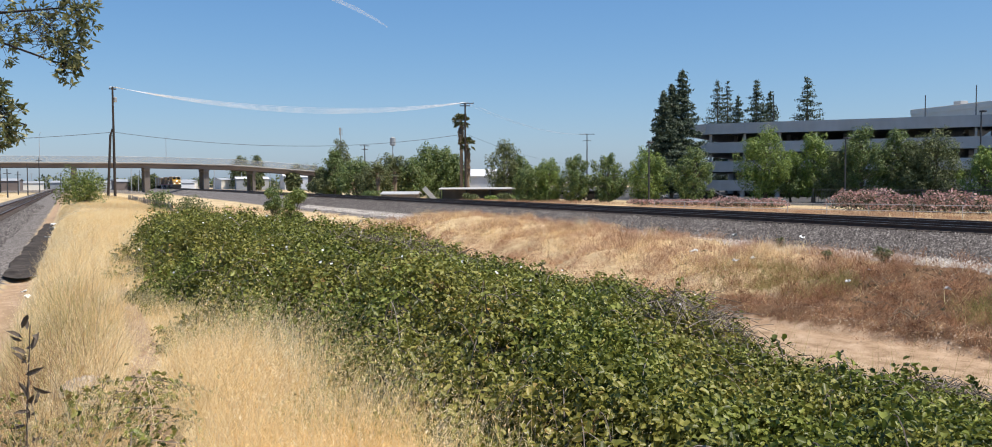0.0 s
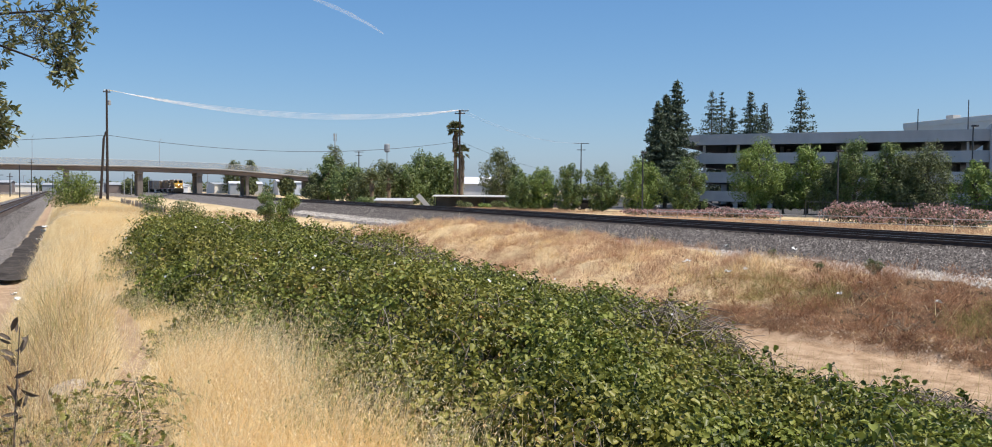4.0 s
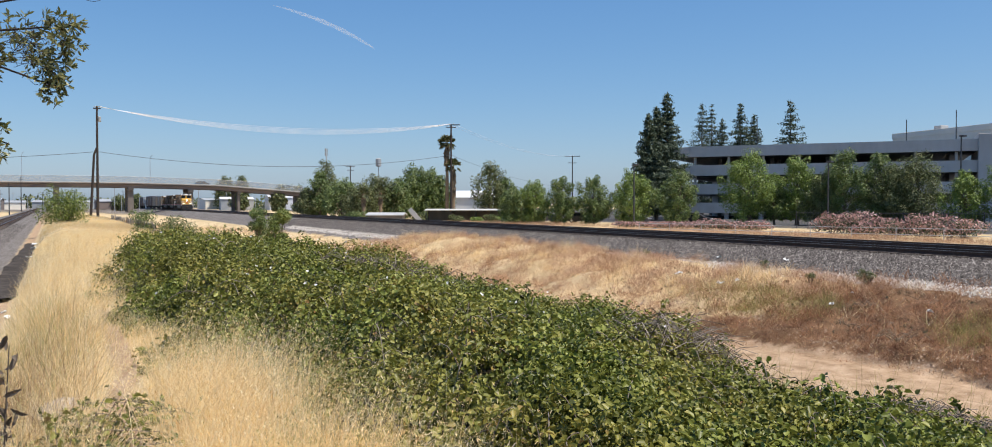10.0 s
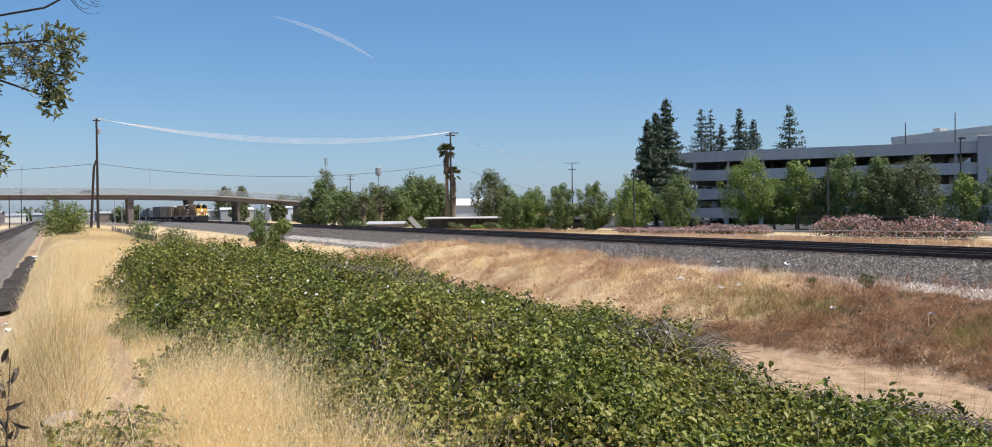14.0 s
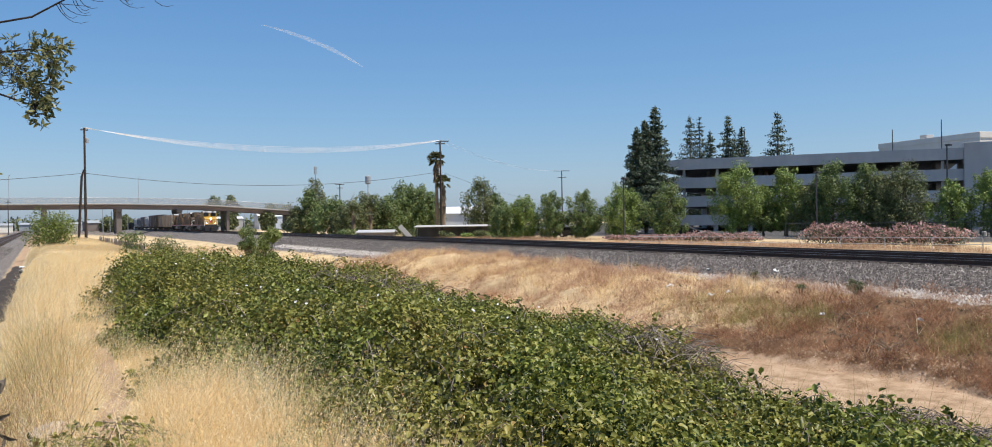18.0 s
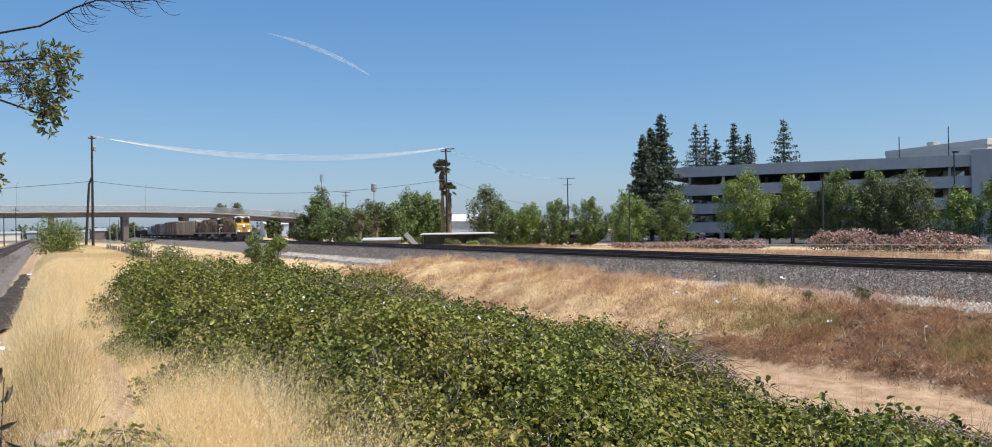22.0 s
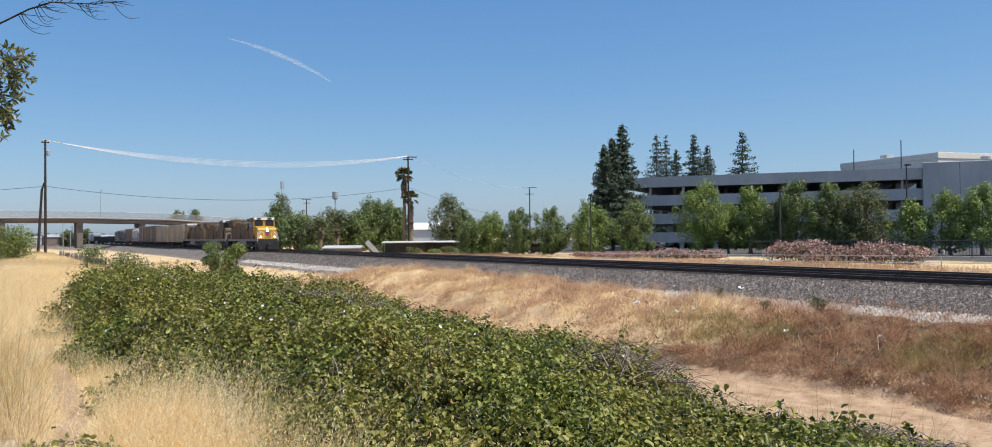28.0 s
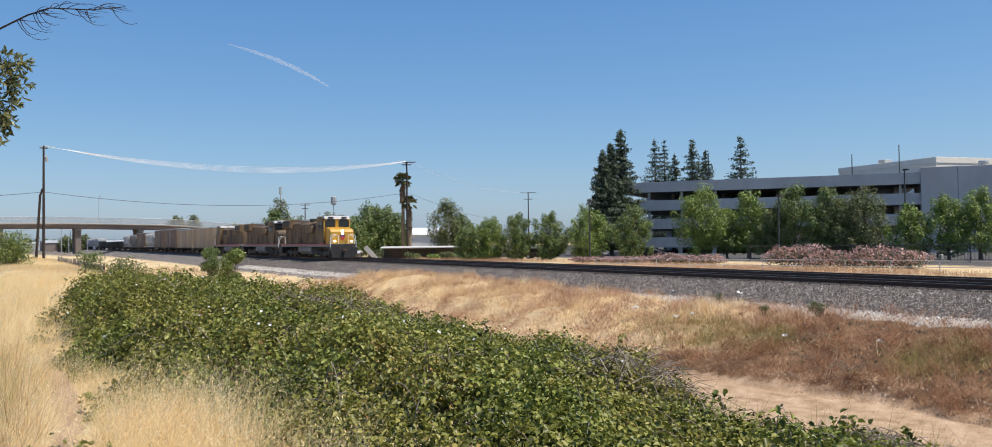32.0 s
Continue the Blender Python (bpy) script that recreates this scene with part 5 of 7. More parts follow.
    emblem = part("emblem", Shape().prism([(-0.26, 2.55), (0.26, 2.55), (0.26, 2.32), (0.16, 2.08), (0, 1.98), (-0.16, 2.08), (-0.26, 2.32)], 1, 0.935, 0.955), M["red"], ob, "red and blue shield emblem")
    part("emblem_band", Shape().box(-0.28, 0.28, 0.925, 0.937, 2.42, 2.58), M["blue"], emblem)
    part("snow_plough", Shape().prism([(-1.45, 0.95), (1.45, 0.95), (1.3, 0.12), (-1.3, 0.12)], 1, 0.55, 0.75), M["black"], ob)
    part("pilot", Shape().box(-1.48, 1.48, 0.75, 1.1, 0.5, 1.6, 0.03), M["black"], ob)
    part("coupler", Shape().box(-0.15, 0.15, 0.0, 0.8, 0.72, 1.0, 0.04).box(-0.22, 0.22, 0.0, 0.28, 0.7, 1.05, 0.05), M["rail"], ob)
    part("rear_coupler", Shape().box(-0.15, 0.15, 21.4, 22.3, 0.72, 1.0, 0.04), M["rail"], ob)
    part("end_platform", Shape().box(-1.5, 1.5, 21.0, 21.45, 0.5, 1.4, 0.03), M["black"], ob)
    part("air_conditioner", Shape().box(-0.5, 0.5, 4.4, 5.3, 4.6, 4.8, 0.04), M["loco_grey"], ob)
    squeeze = 0.925
    for o in ob.children_recursive:
        if o.matrix_basis == Matrix.Identity(4):
            o.data.transform(Matrix.Diagonal((1, squeeze, 1, 1)))
        else:
            o.location.y *= squeeze
    part("horn", Shape().tube((0.2, 6.05, 4.45), (0.2, 5.65, 4.5), 0.04, 0.1, 8), M["loco_grey"], ob)
    return ob


def make_boxcar(label, mat, ln=17.0, h=4.6):
    ob = thing("boxcar", label, "freight car", "freight train")
    part("body", Shape().prism([(-1.5, 1.05), (1.5, 1.05), (1.5, h - 0.25), (-1.5, h - 0.25)], 1, 0.7, ln - 0.7), M[mat], ob)
    part("roof", Shape().prism([(-1.55, h - 0.25), (1.55, h - 0.25), (1.5, h - 0.1), (0, h), (-1.5, h - 0.1)], 1, 0.65, ln - 0.65), M["grey_metal"], ob)
    for s in (-1, 1):
        k = 1.1
        while k < ln - 1:
            if abs(k - ln / 2) > 1.7:
                part("side_rib", Shape().box(s * 1.5 - 0.01, s * 1.5 + 0.01, k - 0.06, k + 0.06, 1.1, h - 0.3), M[mat], ob)
            k += 1.9
        door = part("sliding_door", Shape().box(s * 1.5 - 0.06, s * 1.5 + 0.06, ln / 2 - 1.6, ln / 2 + 1.6, 1.15, h - 0.35, 0.01), M[mat], ob)
        for y in (-0.8, 0, 0.8):
            part("door_bar", Shape().tube((s * 1.58, ln / 2 + y, 1.2), (s * 1.58, ln / 2 + y, h - 0.4), 0.025, n=5), M["grey_metal"], door)
        for z in [1.2 + 0.38 * i for i in range(9)]:
            part("rung", Shape().tube((s * 1.0, 0.6, z), (s * 1.46, 0.6, z), 0.02, n=4), M["yellow"] if mat == "car_brown" else M["grey_metal"], ob)
    for z in [1.5 + 0.42 * i for i in range(7)]:
        part("end_rib", Shape().box(-1.4, 1.4, 0.62, 0.72, z - 0.07, z + 0.07, 0.03), M[mat], ob)
    part("centre_sill", Shape().box(-0.35, 0.35, 0.0, ln, 0.72, 1.06), M["black"], ob)
    for a in (2.6, ln - 2.6):
        make_truck(ob, a - 1.35, a + 1.35, (a - 0.9, a + 0.9), 0.46, 0.98)
    return ob


def make_hopper(label, mat, ln=16.5, h=4.6):
    ob = thing("covered_hopper", label, "freight car", "freight train")
    part("body", Shape().prism([(-0.6, 1.1), (0.6, 1.1), (1.55, 2.1), (1.58, h - 0.5), (1.2, h - 0.1), (-1.2, h - 0.1), (-1.58, h - 0.5), (-1.55, 2.1)], 1, 2.0, ln - 2.0), M[mat], ob)
    for s in (0, 1):
        y0, y1 = (2.02, 0.8) if s == 0 else (ln - 2.02, ln - 0.8)
        part("slope_sheet", Shape().add([(-1.3, y0, 1.6), (1.3, y0, 1.6), (1.45, y1, 3.3), (-1.45, y1, 3.3), (-1.3, y0, 3.9), (1.3, y0, 3.9), (1.45, y1, 3.9), (-1.45, y1, 3.9)],
                                        [(0, 1, 2, 3), (4, 7, 6, 5), (0, 3, 7, 4), (1, 5, 6, 2), (0, 4, 5, 1), (3, 2, 6, 7)]), M[mat], ob)
    for k in range(9):
        y = 2.4 + k * (ln - 4.8) / 8
        for s in (-1, 1):
            part("side_rib", Shape().box(s * 1.58 - 0.05, s * 1.58 + 0.05, y - 0.05, y + 0.05, 2.1, h - 0.5), M[mat], ob)
    part("roof_walk", Shape().box(-0.4, 0.4, 2.2, ln - 2.2, h - 0.08, h), M["grey_metal"], ob)
    part("side_sill", Shape().box(-1.45, -1.25, 0.5, ln - 0.5, 1.15, 1.4).box(1.25, 1.45, 0.5, ln - 0.5, 1.15, 1.4), M[mat], ob)
    part("centre_sill", Shape().box(-0.35, 0.35, 0.0, ln, 0.72, 1.06), M["black"], ob)
    for a in (2.2, ln - 2.2):
        make_truck(ob, a - 1.35, a + 1.35, (a - 0.9, a + 0.9), 0.46, 0.98)
    return ob


def make_gondola(label, mat, ln=16.0, h=2.7):
    ob = thing("gondola", label, "freight car", "freight train")
    part("body", Shape().box(-1.5, 1.5, 0.7, ln - 0.7, 1.05, 1.2).box(-1.5, -1.42, 0.7, ln - 0.7, 1.2, h).box(1.42, 1.5, 0.7, ln - 0.7, 1.2, h).box(-1.42, 1.42, 0.7, 0.78, 1.2, h).box(-1.42, 1.42, ln - 0.78, ln - 0.7, 1.2, h), M[mat], ob)
    k = 1.2
    while k < ln - 0.9:
        for s in (-1, 1):
            part("side_stake", Shape().box(s * 1.5 - 0.06, s * 1.5 + 0.06, k - 0.06, k + 0.06, 1.05, h), M[mat], ob)
        k += 1.35
    part("top_chord", Shape().box(-1.58, -1.4, 0.65, ln - 0.65, h, h + 0.1).box(1.4, 1.58, 0.65, ln - 0.65, h, h + 0.1), M[mat], ob)
    part("centre_sill", Shape().box(-0.35, 0.35, 0.0, ln, 0.72, 1.06), M["black"], ob)
    for a in (2.4, ln - 2.4):
        make_truck(ob, a - 1.35, a + 1.35, (a - 0.9, a + 0.9), 0.46, 0.98)
    return ob


TRAIN = []   # vehicle, metres behind the train's front, reversed


def make_train():
    back = 0.0

    def couple(ob, ln, flip=False):
        nonlocal back
        TRAIN.append((ob, back + (ln if flip else 0.0), flip))
        back += ln + 0.15
    couple(make_locomotive("lead yellow diesel locomotive with lit headlights", True), 20.6)
    couple(make_locomotive("dirty yellow diesel locomotive coupled second", False), 20.6)
    couple(make_locomotive("dirty yellow diesel locomotive facing backwards", False), 20.6, True)
    couple(make_boxcar("weathered tan boxcar with ribbed sides", "car_tan", 19.0, 4.7), 19.0)
    couple(make_boxcar("weathered tan boxcar with ribbed sides", "car_tan", 18.6, 4.7), 18.6)
    couple(make_boxcar("tall brown boxcar with yellow ladder rungs", "car_brown", 15.6, 5.1), 15.6)
    couple(make_boxcar("tall brown boxcar with yellow ladder rungs", "car_brown", 16.6, 5.1), 16.6)
    couple(make_hopper("pale grey covered hopper car", "car_grey", 16.6), 16.6)
    couple(make_boxcar("dark brown boxcar with yellow ladder rungs", "car_brown", 17.3, 4.9), 17.3)
    couple(make_hopper("dull grey covered hopper car", "loco_grey", 17.3), 17.3)
    couple(make_hopper("pale grey covered hopper car", "car_grey", 15.6), 15.6)
    for _ in range(5):
        couple(make_gondola("sooty black gondola car", "black", 17.6), 17.6)
    for _ in range(5):
        couple(make_hopper("pale grey covered hopper car", "car_grey", 17), 17)


make_train()


# ---- trees ----
def crown_points(n, blobs, seed, shell=0.62):
    """Leaf places in a crown made of lobes: (x, y, z, radius, squash)."""
    r = np.random.default_rng(seed)
    w = np.array([b[3] ** 2 for b in blobs])
    pick = r.choice(len(blobs), n, p=w / w.sum())
    bl = np.array(blobs)[pick]
    d = unit(r.normal(0, 1, (n, 3)))
    rad = bl[:, 3] * (shell + (1 - shell) * r.uniform(0, 1, n) ** 0.6)
    rad *= 1 + 0.22 * np.sin(7 * d[:, 0] + seed) * np.cos(6 * d[:, 1] + 5 * d[:, 2])
    p = bl[:, :3] + d * rad[:, None] * np.stack([np.ones(n), np.ones(n), bl[:, 4]], 1)
    return p, d


def make_tree(name, label, x, y, z0, height, width, leaf, n=3500, seed=1, trunk=0.28, bare=0.22, leaf_size=0.22, lobes=30, group="", category="tree"):
    """Tapered trunk, forking limbs, and a crown of lobes with gaps between them."""
    r = random.Random(seed)
    ob = thing(name, label, category, group, pose(x, y, z0, 0, 0, r.uniform(0, 360)))
    base = height * bare
    s = Shape().chain([(0, 0, -0.2), (r.uniform(-.1, .1), r.uniform(-.1, .1), base), (r.uniform(-.3, .3), r.uniform(-.3, .3), height * 0.55), (r.uniform(-.4, .4), r.uniform(-.4, .4), height * 0.86)], trunk * height / 8, 0.03, 8)
    blobs = []
    for k in range(lobes):
        t = (k + 0.5) / lobes
        z = base + (height - base) * (0.12 + 0.82 * t)
        spread = width * 0.62 * math.sin(math.pi * min(0.94, 0.22 + 0.72 * t)) ** 0.8
        a = k * 2.4 + r.uniform(-0.5, 0.5)
        rad = width * r.uniform(0.09, 0.19) * (1.15 - 0.35 * t)
        d = max(0.0, spread - rad) * r.uniform(0.45, 0.95)
        z += height * r.uniform(-0.05, 0.05)
        c = (math.cos(a) * d, math.sin(a) * d, z - rad * 0.3)
        blobs.append((*c, rad, r.uniform(0.8, 1.15)))
        s.chain([(0, 0, z * 0.62), (c[0] * 0.5, c[1] * 0.5, z * 0.78), (c[0] * 0.95, c[1] * 0.95, c[2])], 0.05 * height / 7, 0.012, 5)
    part("trunk", s, M["bark"], ob)
    p, d = crown_points(int(n * 0.4), blobs, seed)
    # upswept sprays of leaves, ragged at the outline, with hollows between them
    g = np.random.default_rng(seed + 500)
    k = max(34, int(3.4 * width * height / 2.2))
    t, a = g.beta(1.35, 1.6, k), g.uniform(0, 2 * np.pi, k)
    reach = width * 0.46 * np.sin(np.pi * np.clip(0.18 + 0.79 * t, 0, 0.97)) ** 0.8 * (1 + 0.2 * np.sin(3 * a + 9 * t + seed) + 0.15 * np.sin(5 * a - 13 * t + 2 * seed))
    rad = reach * g.uniform(0.35, 1.12, k)
    core = np.stack([np.cos(a) * rad, np.sin(a) * rad, base + (height - base) * (0.03 + 0.93 * t)], 1)
    size = width * g.uniform(0.06, 0.125, k)
    grow = unit(np.stack([np.cos(a), np.sin(a), np.full(k, 1.3)], 1))
    pick = g.choice(k, n, p=size ** 1.6 / (size ** 1.6).sum())
    off = unit(g.normal(0, 1, (n, 3)))
    q = core[pick] + off * (size[pick] * g.uniform(0.55, 1.1, n))[:, None] + grow[pick] * (off @ np.array([0, 0, 1.0]) * size[pick] * 0.7)[:, None]
    q[:, 2] = np.maximum(q[:, 2], base * 0.6)
    out = unit(off + 0.25 * grow[pick])
    p, d = np.concatenate([p, q]), np.concatenate([d, out])
    v, f = leaves(p, d + np.array([0, 0, 0.35]), leaf_size, leaf_size * 0.7, seed=seed, spread=0.35)
    part("crown", soup("crown", v, f, M[leaf]), None, ob)
    return ob


def make_conifer(label, x, y, z0, height, width, seed, n=5200, thin=1.0):
    """A redwood: straight trunk, whorls of boughs that droop and carry flat sprays."""
    r = np.random.default_rng(seed)
    ob = thing("conifer", label, "conifer tree", "tall conifers behind the garage", pose(x, y, z0))
    s = Shape().tube((0, 0, 0), (0, 0, height), height * 0.018, 0.02, 8)
    pts, outs = [], []
    z = height * 0.10
    while z < height * 0.985:
        t = (z - height * 0.10) / (height * 0.90)
        reach = width * 0.58 * (1 - t) ** 0.9 * (0.7 + 0.3 * min(1, t * 6)) + 0.12
        m = 6 if t < 0.6 else 5
        a0 = r.uniform(0, 6.28)
        for k in range(m):
            a = a0 + k * 6.283 / m + r.uniform(-0.3, 0.3)
            ln = reach * r.uniform(0.5, 1.15)
            out = np.array([math.cos(a), math.sin(a), 0.0])
            root = np.array([0, 0, z + r.uniform(-0.2, 0.2)])
            drop = ln * r.uniform(0.12, 0.3)
            c = max(6, int(n * thin * ln / width / 20))
            u = r.uniform(0.12, 1.02, c) ** 0.8
            line = root + out * (ln * u)[:, None]
            line[:, 2] += -drop * np.sin(u * 2.2) + drop * 0.55 * u ** 3   # sags, then lifts at the tip
            s.chain([root, root + out * ln * 0.5 - (0, 0, drop * 0.85), root + out * ln - (0, 0, drop * 0.25)], 0.05, 0.012, 4)
            fan = (0.08 + 0.12 * np.sin(u * 2.6) * min(ln, 3.0))[:, None]
            pts.append(line + r.normal(0, 1, (c, 3)) * fan * np.array([1, 1, 0.38]) + np.array([0, 0, 0.05]))
            outs.append(np.tile(out * 0.3 + (0, 0, 0.9), (c, 1)))
        z += height * 0.046 * r.uniform(0.75, 1.25) * (1 - 0.4 * t)
    part("trunk", s, M["bark"], ob)
    v, f = leaves(np.concatenate(pts), np.concatenate(outs), 0.55, 0.20, seed=seed, droop=0.15)
    part("crown", soup("crown", v, f, M["needle"]), None, ob)
    return ob


def make_palm(label, x, y, z0, height, seed, dead=0.5, skirt=2.5, fronds=26, size=1.25):
    """A fan palm: slim trunk, a head of pleated fans, a skirt of hanging dead ones."""
    r = np.random.default_rng(seed)
    ob = thing("fan_palm", label, "palm tree", "", pose(x, y, z0))
    part("trunk", Shape().chain([(0, 0, 0), (0.06, 0.03, height * 0.5), (0.0, 0.08, height)], 0.30, 0.22, 10), M["dead_frond"], ob)
    for name, mat, k0, k1 in (("living_fronds", "frond", 0, fronds), ("dead_fronds", "dead_frond", fronds, int(fronds * (1 + dead * 2.4)))):
        vs, fs = [], []
        for k in range(k0, k1):
            a = k * 2.4 + r.uniform(-0.3, 0.3)
            live = k < fronds
            tilt = r.uniform(-0.8, 1.3) if live else r.uniform(-1.5, -1.15)
            root = np.array([0, 0, height - (0 if live else r.uniform(0.2, skirt))])
            d = np.array([math.cos(a) * math.cos(tilt), math.sin(a) * math.cos(tilt), math.sin(tilt)])
            hub = root + d * size * (0.55 if live else 0.25)
            sd = unit(np.cross(d, (0, 0, 1.0)))
            up = np.cross(sd, d)
            base = len(vs)
            vs += [root - sd * 0.02, root + sd * 0.02, hub + sd * 0.03, hub - sd * 0.03]
            fs.append((base, base + 1, base + 2))
            fs.append((base, base + 2, base + 3))
            for j in range(-5, 6):
                th = j * (0.24 if live else 0.1)
                e = d * math.cos(th) + sd * math.sin(th)
                tip = hub + e * size * r.uniform(0.6, 0.8) - np.array([0, 0, 0.18 * size])
                w = sd * math.cos(th) - d * math.sin(th)
                b2 = len(vs)
                vs += [hub, hub + e * size * 0.4 + w * 0.06 + up * 0.03, tip, hub + e * size * 0.4 - w * 0.06 + up * 0.03]
                fs += [(b2, b2 + 1, b2 + 2), (b2, b2 + 2, b2 + 3)]
        if vs:
            part(name, soup(name, np.array(vs), np.array(fs), M[mat]), None, ob)
    return ob


def make_shrub(name, label, x, y, height, width, leaf, n, seed, leaf_size=0.12, bloom=0, z0=None, category="shrub", group="", lobes=9, long=1.0):
    """Many stems from one root, a lumpy crown down to the ground; bloom: flowers on the outside."""
    r = random.Random(seed)
    z0 = float(ground_z(x, y)) if z0 is None else z0
    ob = thing(name, label, category, group, pose(x, y, z0))
    s, blobs = Shape(), []
    for k in range(lobes):
        a, t = k * 2.4, (k + 0.5) / lobes
        d = width * 0.36 * math.sqrt(t) * r.uniform(0.8, 1.2)
        rad = width * r.uniform(0.16, 0.25)
        z = height * (r.uniform(0.1, 0.45) if k % 2 else r.uniform(0.4, 0.88)) - rad * 0.2
        c = (math.cos(a) * d * long, math.sin(a) * d, max(rad * 0.6, min(z, height - rad * 0.8)))
        blobs.append((*c, rad, min(1.0, height / width * 1.3)))
        s.chain([(c[0] * 0.2, c[1] * 0.2, -0.1), (c[0] * 0.6, c[1] * 0.6, c[2] * 0.6), c], 0.03, 0.008, 5)
    tagged(part("branching", s, M["bark"], ob), kind="stuff")
    p, d = crown_points(n, blobs, seed, 0.5)
    p[:, 2] = np.maximum(p[:, 2], 0.03)
    v, f = leaves(p, d + np.array([0, 0, 0.5]), leaf_size, leaf_size * 0.55, seed=seed)
    part("foliage", soup("foliage", v, f, M[leaf]), None, ob)
    if bloom:
        p, d = crown_points(bloom, blobs, seed + 99, 0.9)
        keep = (d[:, 2] > -0.3) & (p[:, 2] > 0.2)
        p, d = p[keep] * 1.03, d[keep]
        v, f = leaves(p, d, leaf_size * 1.25, leaf_size * 1.15, seed=seed + 5)
        part("blossom", soup("blossom", v, f, M["pink"]), None, ob, "clusters of faded pink blossom")
    return ob


G_Z = -0.8
for i, (x, y, top, w, leaf, n) in enumerate((
        (42.7, 158.1, 4.6, 5.0, "leaf_dull", 2200), (44.5, 157.2, 8.3, 4.8, "leaf_mid", 2600), (49.8, 171.3, 10.8, 5.0, "leaf_dull", 2600), (45.1, 145.6, 6.2, 6.5, "leaf_mid", 3200), (46.5, 139.2, 5.4, 6.0, "leaf_dull", 2800), (51.0, 142.5, 6.8, 7.0, "leaf_dull", 3200),
        (53.7, 141.1, 6.0, 6.0, "leaf_mid", 2800), (58.3, 144.4, 9.0, 6.4, "leaf_mid", 3800), (60.8, 143.5, 8.6, 6.6, "leaf_mid", 3800), (62.6, 142.5, 6.7, 5.0, "leaf_mid", 2400), (68.2, 133.6, 9.3, 6.0, "leaf_dull", 2600), (71.0, 133.0, 6.6, 4.6, "leaf_mid", 1800),
        (74.0, 425.0, 15.2, 9.0, "leaf_dull", 1500), (82.0, 425.0, 15.4, 9.0, "leaf_dull", 1500), (103.0, 432.0, 11.6, 12.0, "leaf_dull", 1500), (112.0, 436.0, 11.2, 12.0, "leaf_dull", 1500), (36.0, 440.0, 6.0, 9.0, "leaf_dull", 1300), (30.0, 452.0, 5.2, 9.0, "leaf_dull", 1300), (64.0, 335.0, 5.6, 6.0, "leaf_dull", 1300), (-30.0, 380.0, 6.0, 8.0, "leaf_dull", 1300), (70.0, 300.0, 6.4, 5.0, "leaf_dull", 1400))):
    make_tree("tree", "leafy tree standing beyond the tracks", x, y, G_Z, top - G_Z, w * 1.1, leaf, int(n * 1.5), 20 + i, leaf_size=0.34 if y < 250 else 0.9, bare=0.06, lobes=40)
for i, (x, y, top, w) in enumerate(((53.5, 98.5, 4.0, 4.6), (56.0, 97.1, 4.9, 4.8), (57.9, 93.9, 5.3, 4.4), (61.7, 91.9, 5.3, 4.6), (64.9, 88.0, 6.1, 5.2), (68.1, 83.0, 6.0, 5.2))):
    make_tree("maple_tree", "young dense green street tree", x, y, G_Z, top - G_Z, w, "leaf_bright" if i % 3 == 1 else "leaf_mid", 8000, 40 + i, bare=0.04, leaf_size=0.20, group="row of young street trees", lobes=26)
for i, (x, y, top, w, leaf, n) in enumerate((
        (75.1, 78.2, 8.2, 5.6, "leaf_bright", 5200), (80.2, 75.6, 7.8, 4.8, "leaf_bright", 4400), (78.0, 77.0, 4.6, 3.6, "leaf_mid", 2600), (81.3, 69.5, 8.1, 5.2, "leaf_mid", 4200), (80.6, 71.8, 5.6, 4.4, "leaf_dull", 3000),
        (83.0, 66.0, 7.7, 4.4, "leaf_mid", 3800), (84.1, 62.3, 7.2, 6.4, "leaf_dull", 4600), (83.4, 64.9, 6.4, 4.8, "leaf_dull", 3200), (85.0, 57.3, 5.3, 3.8, "leaf_bright", 2600), (86.9, 54.1, 6.0, 4.4, "leaf_bright", 3000), (87.9, 51.3, 6.6, 4.6, "leaf_bright", 3200))):
    make_tree("tree", "broad leafy tree in front of the garage", x, y, G_Z, top - G_Z, w * 1.1, leaf, int(n * 2.2), 60 + i, bare=0.10, leaf_size=0.20, group="trees in front of the garage", lobes=40)
for i, (x, y, top, w, thin) in enumerate(((82.6, 107.9, 15.7, 4.4, 1.2), (84.9, 108.8, 17.1, 4.6, 1.2), (88.4, 110.6, 19.9, 5.4, 1.3), (134.5, 155.5, 25.6, 7.5, 0.55), (137.0, 155.0, 25.1, 6.5, 0.5), (138.7, 153.4, 22.0, 5.5, 0.7),
                                          (135.3, 143.9, 24.1, 7.5, 1.0), (138.5, 143.0, 21.6, 6.5, 0.9), (141.3, 135.1, 24.3, 8.0, 0.8))):
    make_conifer("tall dark redwood rising behind the garage", x, y, G_Z, top - G_Z, w * 1.55, 80 + i, thin=thin * 1.25)
make_palm("tall fan palm with a shaggy skirt beside the pole", 57.3, 127.9, G_Z, 12.6, 3, 0.5, 2.6, 46, 1.3)
make_palm("shorter fan palm with dead hanging fronds", 58.1, 127.2, G_Z, 8.8, 4, 1.0, 4.0, 30, 1.25)
make_palm("small fan palm among the trackside trees", 44.5, 132.0, G_Z, 4.2, 5, 0.6, 1.2, 20, 1.0)
make_palm("small fan palm among the trackside trees", 47.0, 131.0, G_Z, 4.4, 6, 0.6, 1.2, 20, 1.0)
